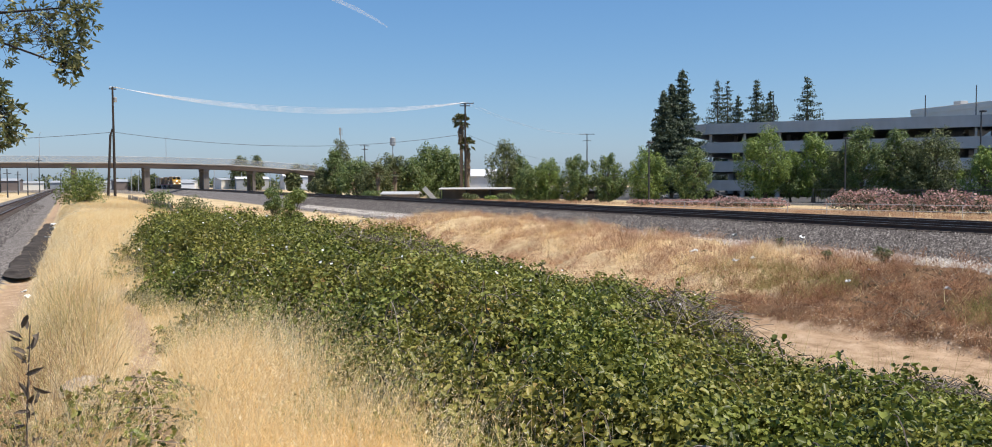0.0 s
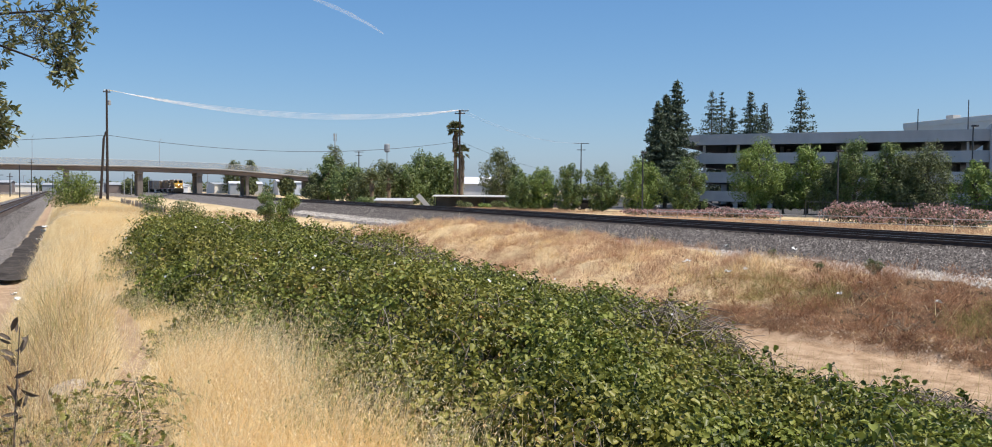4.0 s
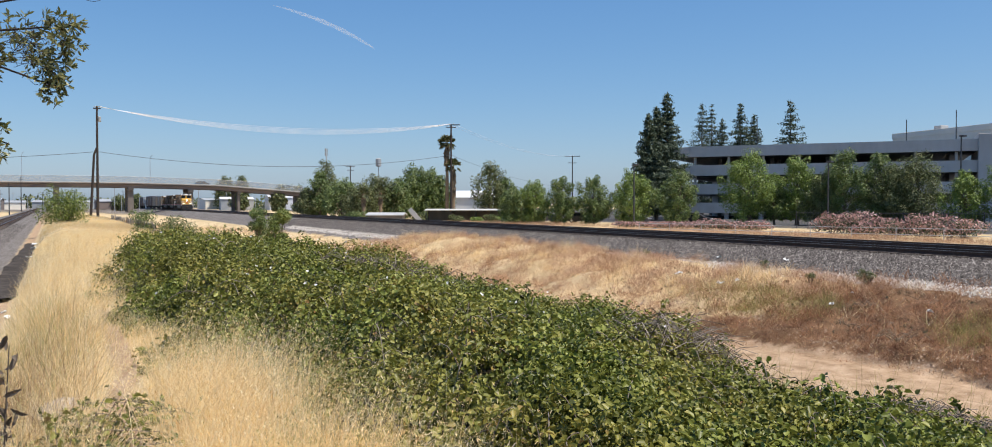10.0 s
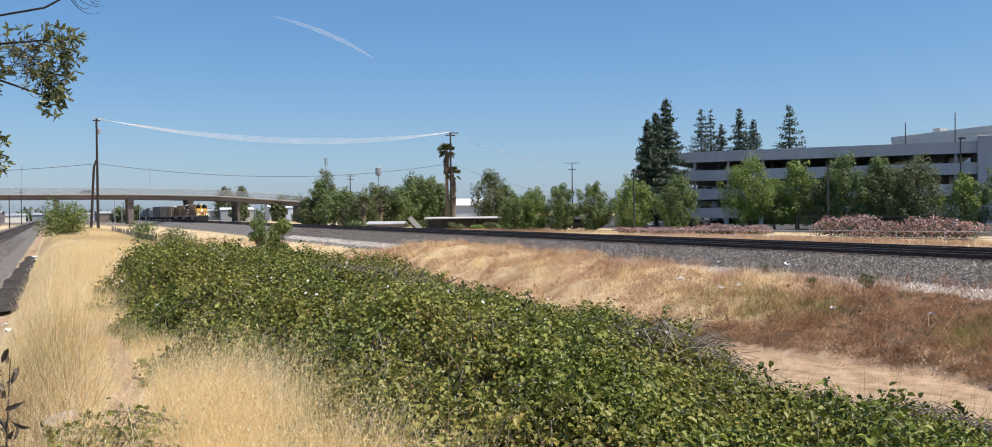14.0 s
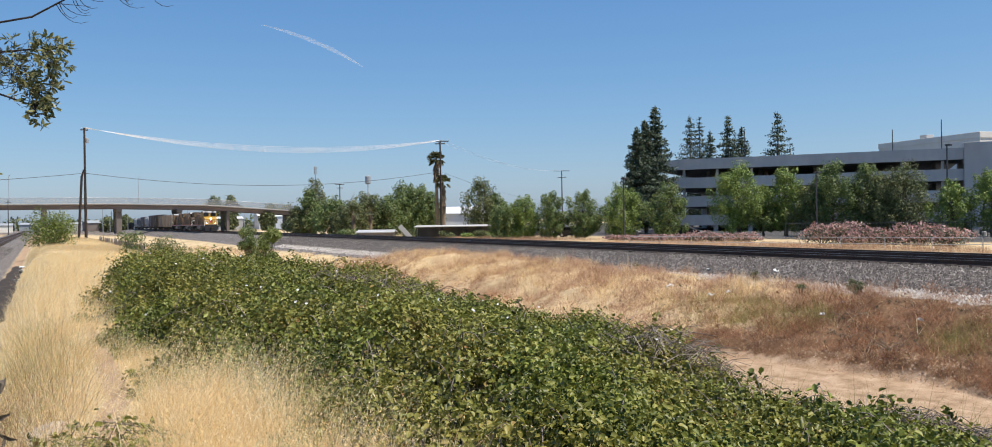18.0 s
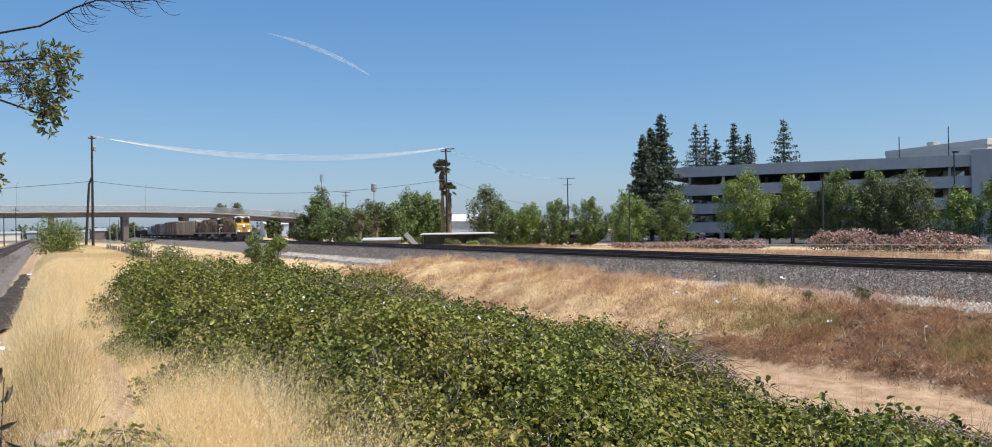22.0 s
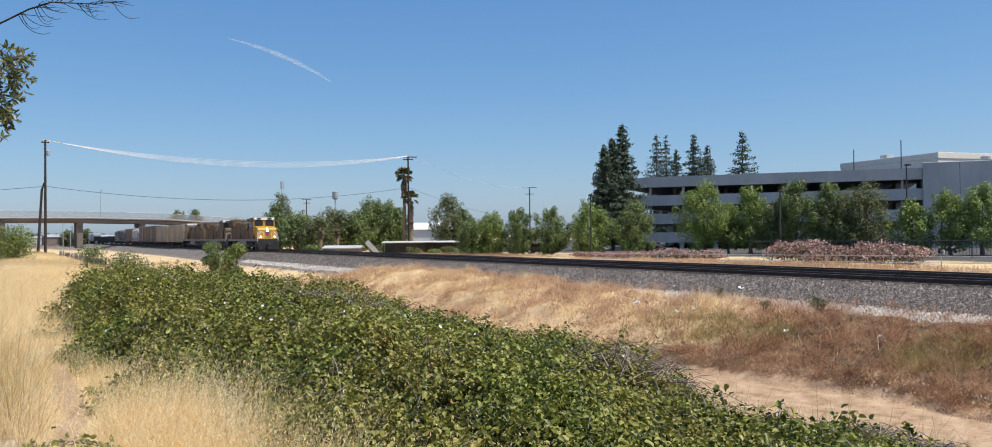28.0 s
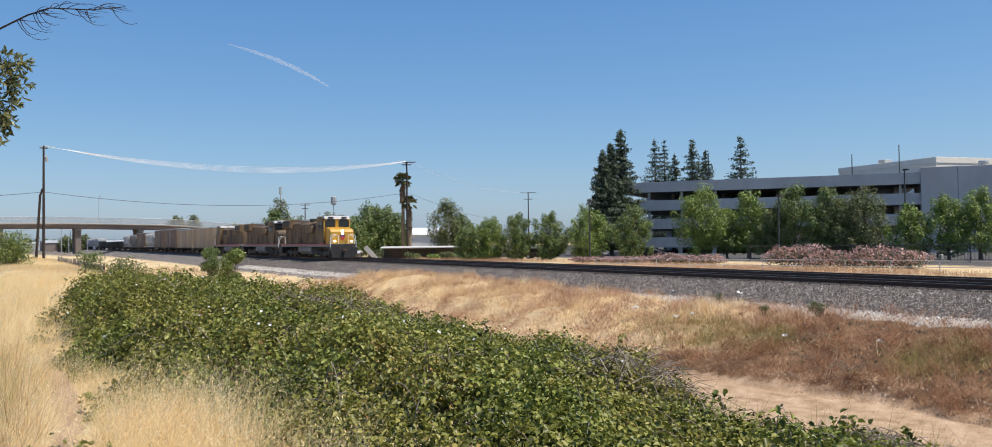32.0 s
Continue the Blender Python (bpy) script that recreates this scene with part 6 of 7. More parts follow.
for i in range(22):
    t = i / 21
    x, y = 55.0 + 7.0 * t, 79 - 37 * t
    if i < 2 or i in (12, 13, 14):
        continue
    make_shrub("oleander", "oleander bush covered in faded pink blossom", x + 0.5 * math.sin(i * 2.1), y, (0.8 if i < 6 else 1.15 if i < 12 else 1.75) + 0.2 * math.sin(i * 1.7), 3.4, "oleander", 1300, 120 + i, 0.15, 800, group="oleander hedge", lobes=13)
make_shrub("shrub", "bushy green shrub by the siding", 0.9, 75.0, 3.0, 3.7, "leaf_olive", 6200, 140, 0.15, lobes=20)
make_shrub("shrub", "small green shrub on the bank", 5.6, 64.0, 1.6, 2.0, "leaf_mid", 1700, 141, 0.12)
make_shrub("shrub", "round green bush below the tracks", 16.9, 80.0, 3.5, 2.0, "leaf_mid", 4200, 142, 0.15, lobes=15)
make_shrub("shrub", "rounded green bush standing above the brambles", 10.85, 46.3, 3.5, 1.5, "leaf_olive", 7000, 143, 0.11, lobes=24)
make_shrub("shrub", "sparse olive bush in the dry grass", 7.2, 60.0, 1.6, 2.9, "leaf_dull", 1900, 144, 0.13)
make_shrub("shrub", "sparse olive bush in the dry grass", 10.8, 62.0, 0.9, 2.4, "leaf_dull", 900, 145, 0.13)


for i, (x, y, h, w, leaf) in enumerate(((50.5, 109.5, 1.2, 2.6, "leaf_dull"), (53.0, 108.0, 0.9, 2.2, "leaf_bright"), (56.0, 107.0, 1.1, 2.8, "leaf_bright"), (58.8, 106.0, 1.3, 3.0, "leaf_mid"), (62.0, 118.0, 1.5, 4.0, "leaf_bright"), (65.0, 116.0, 1.7, 4.2, "leaf_bright"), (59.0, 112.0, 1.2, 3.0, "leaf_mid"), (51.0, 121.0, 1.6, 3.0, "leaf_mid"), (53.0, 104.0, 1.3, 2.6, "leaf_dull"), (47.5, 116.0, 1.9, 2.6, "leaf_dull"), (42.0, 128.0, 1.6, 3.4, "leaf_mid"))):
    make_shrub("shrub", "low green shrub beyond the tracks", x, y, h, w, leaf, 1300, 150 + i, 0.24)


def make_far_woods():
    """The flat skyline of distant trees."""
    r = np.random.default_rng(5)
    p, d = [], []
    for k in range(150):
        a = radians(-14 + 92 * k / 149)
        dist = r.uniform(520, 760)
        h, w = r.uniform(4, 9), r.uniform(6, 12)
        c = np.array([math.sin(a) * dist, math.cos(a) * dist, -1 + h * 0.45])
        u = unit(r.normal(0, 1, (140, 3)))
        p.append(c + u * np.array([w, w, h * 0.5]) * r.uniform(0.6, 1.05, (140, 1)))
        d.append(u)
    v, f = leaves(np.concatenate(p), np.concatenate(d), 2.0, 1.5, seed=6)
    tagged(new("distant_woods", soup("distant_woods", v, f, M["leaf_dull"])), "hazy line of distant trees on the plain", "trees", kind="stuff")


make_far_woods()


# ---- bramble thicket ----
def domes(x, y, cell, seed):
    """Rounded mounds with creases between them, from 0 in a crease to 1 on a mound's top."""
    x, y = np.asarray(x, float) / cell, np.asarray(y, float) / cell
    ix, iy = np.floor(x), np.floor(y)
    best = np.full(x.shape, 9.0)
    for a in (-1, 0, 1):
        for b in (-1, 0, 1):
            cx, cy = ix + a, iy + b
            u = np.sin(cx * 127.1 + cy * 311.7 + seed) * 43758.5453
            w = np.sin(cx * 269.5 + cy * 183.3 + seed) * 43758.5453
            best = np.minimum(best, (cx + u - np.floor(u) - x) ** 2 + (cy + w - np.floor(w) - y) ** 2)
    return np.sqrt(np.clip(1 - best / 0.62, 0, 1))


def bramble_top(x, y):
    """Height of the thicket over the ground; zero outside its ragged outline."""
    left = np.interp(y, [-2, 3, 4.2, 5.3, 6.8, 8, 9, 14, 17, 20, 26, 34, 40], [1.6, 1.68, 1.72, 1.66, 1.42, 1.15, 0.98, 0.95, 0.8, 1.3, 1.8, 3.4, 5]) + 0.3 * np.sin(y * 1.9 + 0.5) + 0.18 * np.sin(y * 4.3)
    right = np.interp(y, [-2, 3, 4.5, 6, 7.2, 8, 10, 12, 14.5, 17, 22, 30, 40], [7.0, 8.6, 8.4, 7.2, 6.9, 8.3, 8.8, 8.8, 8.6, 9.2, 8.8, 7.0, 5.8]) + 0.2 * np.sin(y * 1.3 + 1) + 0.2 * np.sin(y * 3.7)
    d = np.minimum(np.minimum(x - left, (right - x) * 0.6), np.minimum(y + 2, 39 - y))
    crest = np.interp(y, [-2, 3, 5.4, 8, 10.6, 14, 18, 30, 40], [0.30, 0.36, 0.36, 0.46, 0.53, 0.60, 0.92, 0.68, 0.58])
    crest = crest + 0.22 * np.exp(-((x - 3.2) / 1.5) ** 2) * np.interp(y, [3, 7, 14], [0.6, 1, 0])
    for cx, cy, r, up in ((6.8, 8.7, 1.2, 0.36), (7.3, 12.2, 1.7, 0.28), (5.6, 11.6, 1.5, 0.12), (6.1, 6.5, 0.8, -0.14), (3.6, 9.0, 1.2, 0.10)):
        crest = crest + up * np.exp(-((x - cx) ** 2 + (y - cy) ** 2) / r ** 2)   # the larger mounds
    pit = np.clip(wobble(x * 1.9 + 1.0, y * 1.5 + 2.0) - 0.3, 0, 0.6)   # dark hollows between the mounds
    lump = 0.50 - 0.6 * pit + 0.30 * wobble(x * 1.15, y * 1.0) + 0.42 * domes(x + 0.2 * np.sin(y * 2), y, 1.15, 1.0) + 0.36 * domes(x, y + 0.1 * np.sin(x * 5), 0.5, 2.0) + 0.16 * wobble(x * 5.6, y * 5.2 + 2) + 0.10 * wobble(x * 9.7 + 3, y * 8.9)
    return np.clip(1 - np.exp(-np.maximum(d, 0) / 0.55), 0, 1) * crest * lump


def bare_patch(x, y):
    """Where the thicket is dead and shows its canes: 0 to 1."""
    w = 0.8 * wobble(x * 0.9 + 7, y * 0.8 + 3) + 0.9 * wobble(x * 3.3, y * 3.1) + 0.5 * wobble(x * 8.1, y * 7.7)
    spot = np.exp(-((x - 5.9) ** 2 + (y - 15.0) ** 2) / 3.5) + 0.6 * np.exp(-((x - 6.9) ** 2 + (y - 8.0) ** 2) / 2.0) + 0.8 * np.exp(-((x - 7.0) ** 2 + (y - 4.1) ** 2) / 1.0) + 0.5 * np.exp(-((x - 7.8) ** 2 + (y - 5.4) ** 2) / 1.5)
    return np.clip(0.8 * (w - 0.35) + 1.0 * spot, 0, 0.93)


def bend(pts, n=9):
    """A smooth arch through four points."""
    a, b, c, d = pts
    out = []
    for k in range(n):
        t = k / (n - 1)
        out.append(a * (1 - t) ** 3 + b * (3 * t * (1 - t) ** 2) + c * (3 * t * t * (1 - t)) + d * t ** 3)
    return out


def make_brambles():
    ob = thing("bramble_thicket", "dense green blackberry thicket with white flowers", "brambles", kind="stuff")
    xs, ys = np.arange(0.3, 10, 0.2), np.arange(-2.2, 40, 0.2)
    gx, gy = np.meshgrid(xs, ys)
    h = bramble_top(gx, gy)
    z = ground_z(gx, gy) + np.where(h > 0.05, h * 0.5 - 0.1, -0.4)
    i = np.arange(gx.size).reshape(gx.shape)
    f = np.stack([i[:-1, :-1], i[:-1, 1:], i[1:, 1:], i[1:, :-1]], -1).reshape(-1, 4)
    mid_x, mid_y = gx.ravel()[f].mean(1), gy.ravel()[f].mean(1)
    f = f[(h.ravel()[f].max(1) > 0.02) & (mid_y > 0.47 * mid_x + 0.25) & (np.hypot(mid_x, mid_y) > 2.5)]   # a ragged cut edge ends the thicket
    # near-black sheet: the shade deep between the leaves is in its colour
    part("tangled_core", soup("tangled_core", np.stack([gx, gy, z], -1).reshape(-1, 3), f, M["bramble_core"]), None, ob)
    for name, d0, d1, n, size, six, seed in (("near_leaves", 2.5, 7.5, 72000, 0.047, True, 11), ("middle_leaves", 7.5, 15, 170000, 0.050, False, 12), ("far_leaves", 15, 42, 150000, 0.055, False, 14)):
        r = np.random.default_rng(seed)
        m = n * 4
        dist, ang = np.sqrt(r.uniform(d0 ** 2, d1 ** 2, m)), np.radians(r.uniform(-2, 66, m))
        if d0 > 10:
            ang = np.radians(r.uniform(0, 34, m))
        x, y = dist * np.sin(ang), dist * np.cos(ang)
        h = bramble_top(x, y)
        thick = 0.05 + 0.75 * domes(x, y + 0.1 * np.sin(x * 5), 0.5, 2.0) + 0.45 * wobble(x * 4.6 + 2, y * 4.1) + 0.3 * wobble(x * 9.7 + 3, y * 8.9)   # leaves crowd on the tops
        keep = np.where((h > 0.07) & (r.uniform(0, 1, m) > bare_patch(x, y)) & (r.uniform(0, 1, m) < np.clip(thick, 0.10, 1)))[0][:n]
        x, y, h = x[keep], y[keep], h[keep]
        q, e = len(x) // 11, 0.12
        sx, sy = x[:q], y[:q]
        gxn = (bramble_top(sx + e, sy) - bramble_top(sx - e, sy)) / (2 * e)
        gyn = (bramble_top(sx, sy + e) - bramble_top(sx, sy - e)) / (2 * e)
        up = unit(np.stack([-gxn, -gyn, np.ones_like(sx)], 1))
        # leaves sit along short arching sprigs that stand out of the tangle
        way = unit(up + r.normal(0, 0.75, (q, 3)))
        ln = r.uniform(0.08, 0.34, q) * (0.5 + np.minimum(h[:q], 1.0))
        base = np.stack([x, y, ground_z(x, y) + np.maximum(h - 0.12 - 0.3 * r.uniform(0, 1, len(x)) ** 2 * (h > 0.25), 0.02)], 1)[:q]
        pick = r.integers(0, q, n)
        u = r.uniform(0.1, 1.0, n)
        p = base[pick] + way[pick] * (ln[pick] * u)[:, None] + r.normal(0, 0.035, (n, 3))
        p[:, 2] -= ln[pick] * u ** 2 * 0.35
        p[:, 2] = np.maximum(p[:, 2], ground_z(p[:, 0], p[:, 1]) + 0.02)
        v, f = leaves(p, up[pick] * 0.8 + way[pick] * 0.5, size, size * 0.78, seed=seed, six=six, spread=0.6, droop=0.25)
        part(name, soup(name, v, f, M["bramble"]), None, ob)
    r = np.random.default_rng(13)
    canes, fp, fd = Shape(), [], []
    count = 0
    while count < 1100:
        dist, a0 = 3 + 30 * r.uniform(0, 1) ** 1.5, radians(r.uniform(-1, 64))
        x, y = dist * math.sin(a0), dist * math.cos(a0)
        h = float(bramble_top(x, y))
        dead = float(bare_patch(x, y))
        count += 1
        if h < 0.08 or (r.uniform(0, 1) > 0.4 + dead):
            continue
        a, ln = r.uniform(0, 6.28), r.uniform(0.25, 0.75)
        z = float(ground_z(x, y)) + h
        rise = r.uniform(0.0, 0.36)
        pts = [Vector((x, y, z - 0.25)), Vector((x + math.cos(a) * ln * 0.4, y + math.sin(a) * ln * 0.4, z + rise)), Vector((x + math.cos(a) * ln * 0.75, y + math.sin(a) * ln * 0.75, z + rise * 0.8)), Vector((x + math.cos(a) * ln, y + math.sin(a) * ln, z - 0.12))]
        canes.chain(bend(pts), 0.004 + dist * 0.00012, 0.002 + dist * 0.0001, 4)
        if dead < 0.45 and rise > 0.08:
            for k in range(26):
                t = r.uniform(0.3, 2.9)
                arch = bend(pts)
                q = arch[int(t * 8 / 3)]
                fp.append((q.x + r.normal(0, 0.03), q.y + r.normal(0, 0.03), q.z + r.normal(0, 0.02)))
                fd.append((0, 0, 1))
    part("canes", canes, M["cane"], ob, "bare arching grey-brown canes")
    v, f = leaves(np.array(fp), np.array(fd, float), 0.06, 0.045, seed=15, six=True)
    part("shoot_leaves", soup("shoot_leaves", v, f, M["bramble"]), None, ob)
    twigs = Shape()
    for k in range(2000):
        cx, cy, sp = ((5.9, 15.0, 0.9), (6.9, 7.6, 0.6), (7.0, 4.1, 0.55), (7.7, 5.0, 0.7), (7.0, 4.1, 0.5))[k % 5]
        x, y = cx + r.normal(0, sp), cy + r.normal(0, sp)
        z = float(ground_z(x, y)) + max(0.1, float(bramble_top(x, y))) - 0.1
        a, ln = r.uniform(0, 6.28), r.uniform(0.2, 0.6)
        twigs.chain([(x, y, z), (x + math.cos(a) * ln * 0.5, y + math.sin(a) * ln * 0.5, z + r.uniform(0.05, 0.2)), (x + math.cos(a) * ln, y + math.sin(a) * ln, z + r.uniform(0, 0.15))], 0.004 + 0.0003 * y, 0.002 + 0.0002 * y, 3)
    part("dead_twigs", twigs, M["cane"], ob, "tangle of dead grey twigs")
    n = 420
    dist, ang = 4 + 26 * r.uniform(0, 1, n) ** 1.2, np.radians(r.uniform(3, 58, n))
    x, y = dist * np.sin(ang), dist * np.cos(ang)
    h = bramble_top(x, y)
    k = (h > 0.3) & (dist > 8.5)
    c = np.stack([x, y, ground_z(x, y) + h + 0.05], 1)[k]
    p = np.repeat(c, 5, 0)
    ang = np.tile(np.arange(5) * 1.2566, len(c))
    face = np.repeat(unit(r.normal(0, 0.5, (len(c), 3)) + np.array([-0.1, -0.5, 0.8])), 5, 0)   # each flower looks up and out
    e1 = unit(np.cross(face, (1.0, 0.2, 0.0)))
    e2 = np.cross(face, e1)
    d = e1 * np.cos(ang)[:, None] + e2 * np.sin(ang)[:, None] + face * 0.2
    sd = e2 * np.cos(ang)[:, None] - e1 * np.sin(ang)[:, None]
    v = np.stack([p, p + d * 0.011 + sd * 0.009, p + d * 0.020, p + d * 0.011 - sd * 0.009], 1).reshape(-1, 3)
    f = (np.array([[0, 1, 2], [0, 2, 3]])[None] + (np.arange(len(p)) * 4)[:, None, None]).reshape(-1, 3)
    part("flowers", soup("flowers", v, f, M["petal"]), None, ob, "small white bramble flowers")
    return ob


make_brambles()


# ---- dry grass ----
def grass_patch(name, label, n, x0, x1, y0, y1, height, width, mat, seed, power=1.6, avoid_bramble=True, heads=0.0, test=None, lean=0.22, clump=0.0, tuft_size=16, mound=0.0):
    r = np.random.default_rng(seed)
    x, y = r.uniform(x0, x1, n), y0 + (y1 - y0) * r.uniform(0, 1, n) ** power
    if clump:
        q = max(1, n // tuft_size)
        c = r.integers(0, q, n)
        cx, cy = r.uniform(x0, x1, q), y0 + (y1 - y0) * r.uniform(0, 1, q) ** power
        ox, oy = r.normal(0, clump, n), r.normal(0, clump, n)
        x, y = cx[c] + ox, cy[c] + oy
        tuft = r.uniform(0.35, 1.6, q)[c] * np.exp(-0.25 * (ox ** 2 + oy ** 2) / clump ** 2)
        splay = np.stack([ox, oy], 1) / clump * 0.35
    keep = np.ones(n, bool)
    if avoid_bramble:
        keep &= bramble_top(x, y) < 0.2
    if test is not None:
        keep &= test(x, y, r)
    extra = {}
    if clump:
        extra["splay"] = splay[keep]
    x, y = x[keep] + 0.01746 * y[keep] * (x0 > 12), y[keep]
    hh = height * (0.6 + 0.6 * (wobble(x * 1.3 + 3, y * 1.3) * 0.5 + 0.5))
    if clump:
        hh = hh * tuft[keep] * 1.25
    lift = mound * (tuft[keep] if clump else 0) * r.uniform(0.3, 1.0, len(x))   # weeds heaped over their own dead stems
    v, f = blades(np.stack([x, y, ground_z(x, y) - 0.02 + lift], 1), hh, width, lean, seed, heads, **extra)
    return tagged(new(name, soup(name, v, f, M[mat])), label, "dry grass", kind="stuff")


def off_trail(x, y, r):
    return (np.abs(x - trail_x(y)) > 0.11 + 0.16 * r.uniform(0, 1, len(x))) | (y > r.uniform(8.5, 19, len(x)))


grass_patch("tall_straw", "tall pale dry grass with feathery seed heads", 48000, 0.66, 3.0, 2.2, 8.2, 0.56, 0.0010, "straw", 31, 1.0, heads=0.4, lean=0.36, clump=0.16, tuft_size=45,
            test=lambda x, y, r: off_trail(x, y, r) & (np.minimum(np.interp(y, [2, 4.2, 5.3, 6.8, 8.2], [1.75, 1.85, 1.85, 1.7, 1.3]) - x + 0.2 * wobble(x * 4, y * 3), 7.6 - y + 0.5 * wobble(x * 3, y * 2)) > r.normal(0, 0.14, len(x))))
grass_patch("tall_straw", "scattered pale stalks among the brambles", 2600, 1.0, 3.4, 2.6, 8.5, 0.66, 0.0010, "straw", 46, 1.0, heads=0.5, lean=0.2, avoid_bramble=False, test=lambda x, y, r: x - np.interp(y, [3, 5, 8], [1.75, 1.65, 1.1]) < r.exponential(0.34, len(x)))
grass_patch("tall_straw", "short pale dry grass trodden round the path", 16000, -0.9, 2.2, -5.0, 2.6, 0.16, 0.002, "straw", 49, 1.0, clump=0.15, tuft_size=40)
grass_patch("tall_straw", "thin pale dry grass in front of the brambles", 18000, 0.75, 1.5, 6.0, 16, 0.26, 0.0011, "straw", 45, 1.2, heads=0.15, test=off_trail, lean=0.28)
grass_patch("tall_straw", "pale dry grass beside the footpath", 30000, -0.7, 0.75, 3.0, 16, 0.40, 0.0012, "straw", 32, 1.1, clump=0.22, tuft_size=40, heads=0.4, test=off_trail, lean=0.26)
grass_patch("tall_straw", "pale dry grass along the path", 80000, -0.6, 3.5, 14, 45, 0.42, 0.0026, "straw", 40, 1.25, clump=0.22, tuft_size=60, test=off_trail)
grass_patch("tall_straw", "dry grass strip beyond the siding", 16000, -26, -12, 50, 230, 0.5, 0.016, "straw", 57, 1.2)
grass_patch("tall_straw", "pale dry grass along the bank", 60000, -0.7, 8.0, 40, 135, 0.42, 0.011, "straw", 33, 1.2, test=off_trail)
def on_bank(x, y, foot=19.4, top=24.9):
    u = bank_x(x + 0.01746 * y, y)
    return (u > foot + 0.35 * wobble(x * 2.2, y * 2.0)) & (u < top + 0.3 * wobble(x * 1.7 + 2, y * 2.1))


grass_patch("dry_grass", "golden dry grass on the bank below the ballast", 200000, 16.5, 25.2, 15, 66, 0.34, 0.0040, "tan_grass", 34, 1.2, clump=0.30, lean=0.6, tuft_size=150, mound=0.24, test=lambda x, y, r: on_bank(x, y) & (rusty(x, y) < r.uniform(0.25, 0.85, len(x))))
grass_patch("dry_grass", "pale dry grass heaped on the crest of the bank", 30000, 19.5, 24.6, 23, 63, 0.36, 0.0045, "straw", 47, 1.1, lean=0.5, clump=0.34, tuft_size=170, mound=0.26, test=lambda x, y, r: on_bank(x, y) & (rusty(x, y) < 0.45))
grass_patch("dry_grass", "rust-brown dead weeds on the bank", 150000, 16.8, 25.2, 7, 36, 0.26, 0.0050, "rust_grass", 35, 1.1, clump=0.20, lean=1.0, tuft_size=100, mound=0.36, test=lambda x, y, r: on_bank(x, y) & (rusty(x, y) > r.uniform(0.15, 0.7, len(x))))
grass_patch("dry_grass", "thin tan stalks among the dead weeds of the bank", 22000, 18.0, 25.0, 8, 26, 0.34, 0.0036, "tan_grass", 50, 1.0, clump=0.12, lean=0.7, tuft_size=24, mound=0.1, test=lambda x, y, r: on_bank(x, y))
grass_patch("dry_grass", "reddish dead tufts scattered through the golden grass", 30000, 16.6, 25.0, 18, 60, 0.30, 0.0046, "rust_grass", 55, 1.1, clump=0.26, lean=0.8, tuft_size=120, mound=0.28, test=lambda x, y, r: on_bank(x, y) & (rusty(x, y) < 0.6))
grass_patch("dry_grass", "bleached sticks among the dead weeds of the bank", 2600, 18.0, 24.6, 8, 27, 0.42, 0.006, "straw", 56, 1.0, clump=0.5, lean=1.3, tuft_size=5, mound=0.2, test=lambda x, y, r: on_bank(x, y))
grass_patch("dry_grass", "tan dry grass on the near side of the ditch", 50000, 8.0, 15.0, 14.5, 46, 0.36, 0.0045, "tan_grass", 43, 1.2, lean=0.6, clump=0.34, tuft_size=160, mound=0.22, test=lambda x, y, r: x < 10.5 + 0.12 * y + r.normal(0, 0.4, len(x)))
grass_patch("dry_grass", "rust-brown weeds along the foot of the bank", 22000, 16.5, 20.6, 8, 34, 0.16, 0.0045, "rust_grass", 44, 1.0, lean=1.0, clump=0.22, tuft_size=70, mound=0.08, test=lambda x, y, r: on_bank(x, y, 19.0, 20.4))
grass_patch("dry_grass", "golden dry grass in the hollow", 26000, 6, 23.5, 42, 125, 0.36, 0.008, "straw", 36, 1.2, clump=0.6, tuft_size=70, mound=0.2)
grass_patch("dry_grass", "tan dry grass in the hollow", 30000, 6, 23.5, 42, 125, 0.34, 0.008, "tan_grass", 48, 1.2, clump=0.6, tuft_size=70, mound=0.2)
grass_patch("dry_grass", "dry grass strip beyond the tracks", 44000, 38.6, 56, 20, 112, 0.45, 0.012, "tan_grass", 37, 1.1)
grass_patch("green_weeds", "low green weeds at the edge of the dirt road", 16000, 5.8, 9.4, 2, 11, 0.5, 0.0032, "green_grass", 38, 1.0, clump=0.25, tuft_size=50, lean=0.5, avoid_bramble=False, test=lambda x, y, r: x > 5.6 + 0.22 * y + r.normal(0, 0.35, len(x)))
grass_patch("green_weeds", "green weeds among the dead ones on the bank", 90000, 18.0, 24.5, 9, 29, 0.42, 0.0040, "green_grass", 39, 1.0, clump=0.24, lean=0.45, tuft_size=80, mound=0.16,
            test=lambda x, y, r: on_bank(x, y) & (1.5 * np.exp(-((x - 20.6) / 1.7) ** 2 - ((y - 22.0) / 3.0) ** 2) + 1.5 * np.exp(-((x - 21.3) / 0.5) ** 2 - ((y - 19.4) / 0.7) ** 2) + 2.6 * np.exp(-((x - 21.6) / 1.3) ** 2 - ((y - 13.9) / 1.0) ** 2) > r.uniform(0.25, 1.4, len(x))))
grass_patch("tall_straw", "pale stalks standing through the bramble shoots", 9000, -0.9, 0.5, 4.1, 7.0, 0.5, 0.0011, "straw", 51, 1.0, heads=0.3, lean=0.5, clump=0.1, tuft_size=25, test=off_trail)
grass_patch("fallen_stalks", "bleached fallen stalks lying over the grass", 900, -0.8, 2.2, 3.6, 10, 0.7, 0.0017, "straw", 52, 1.0, lean=1.6)
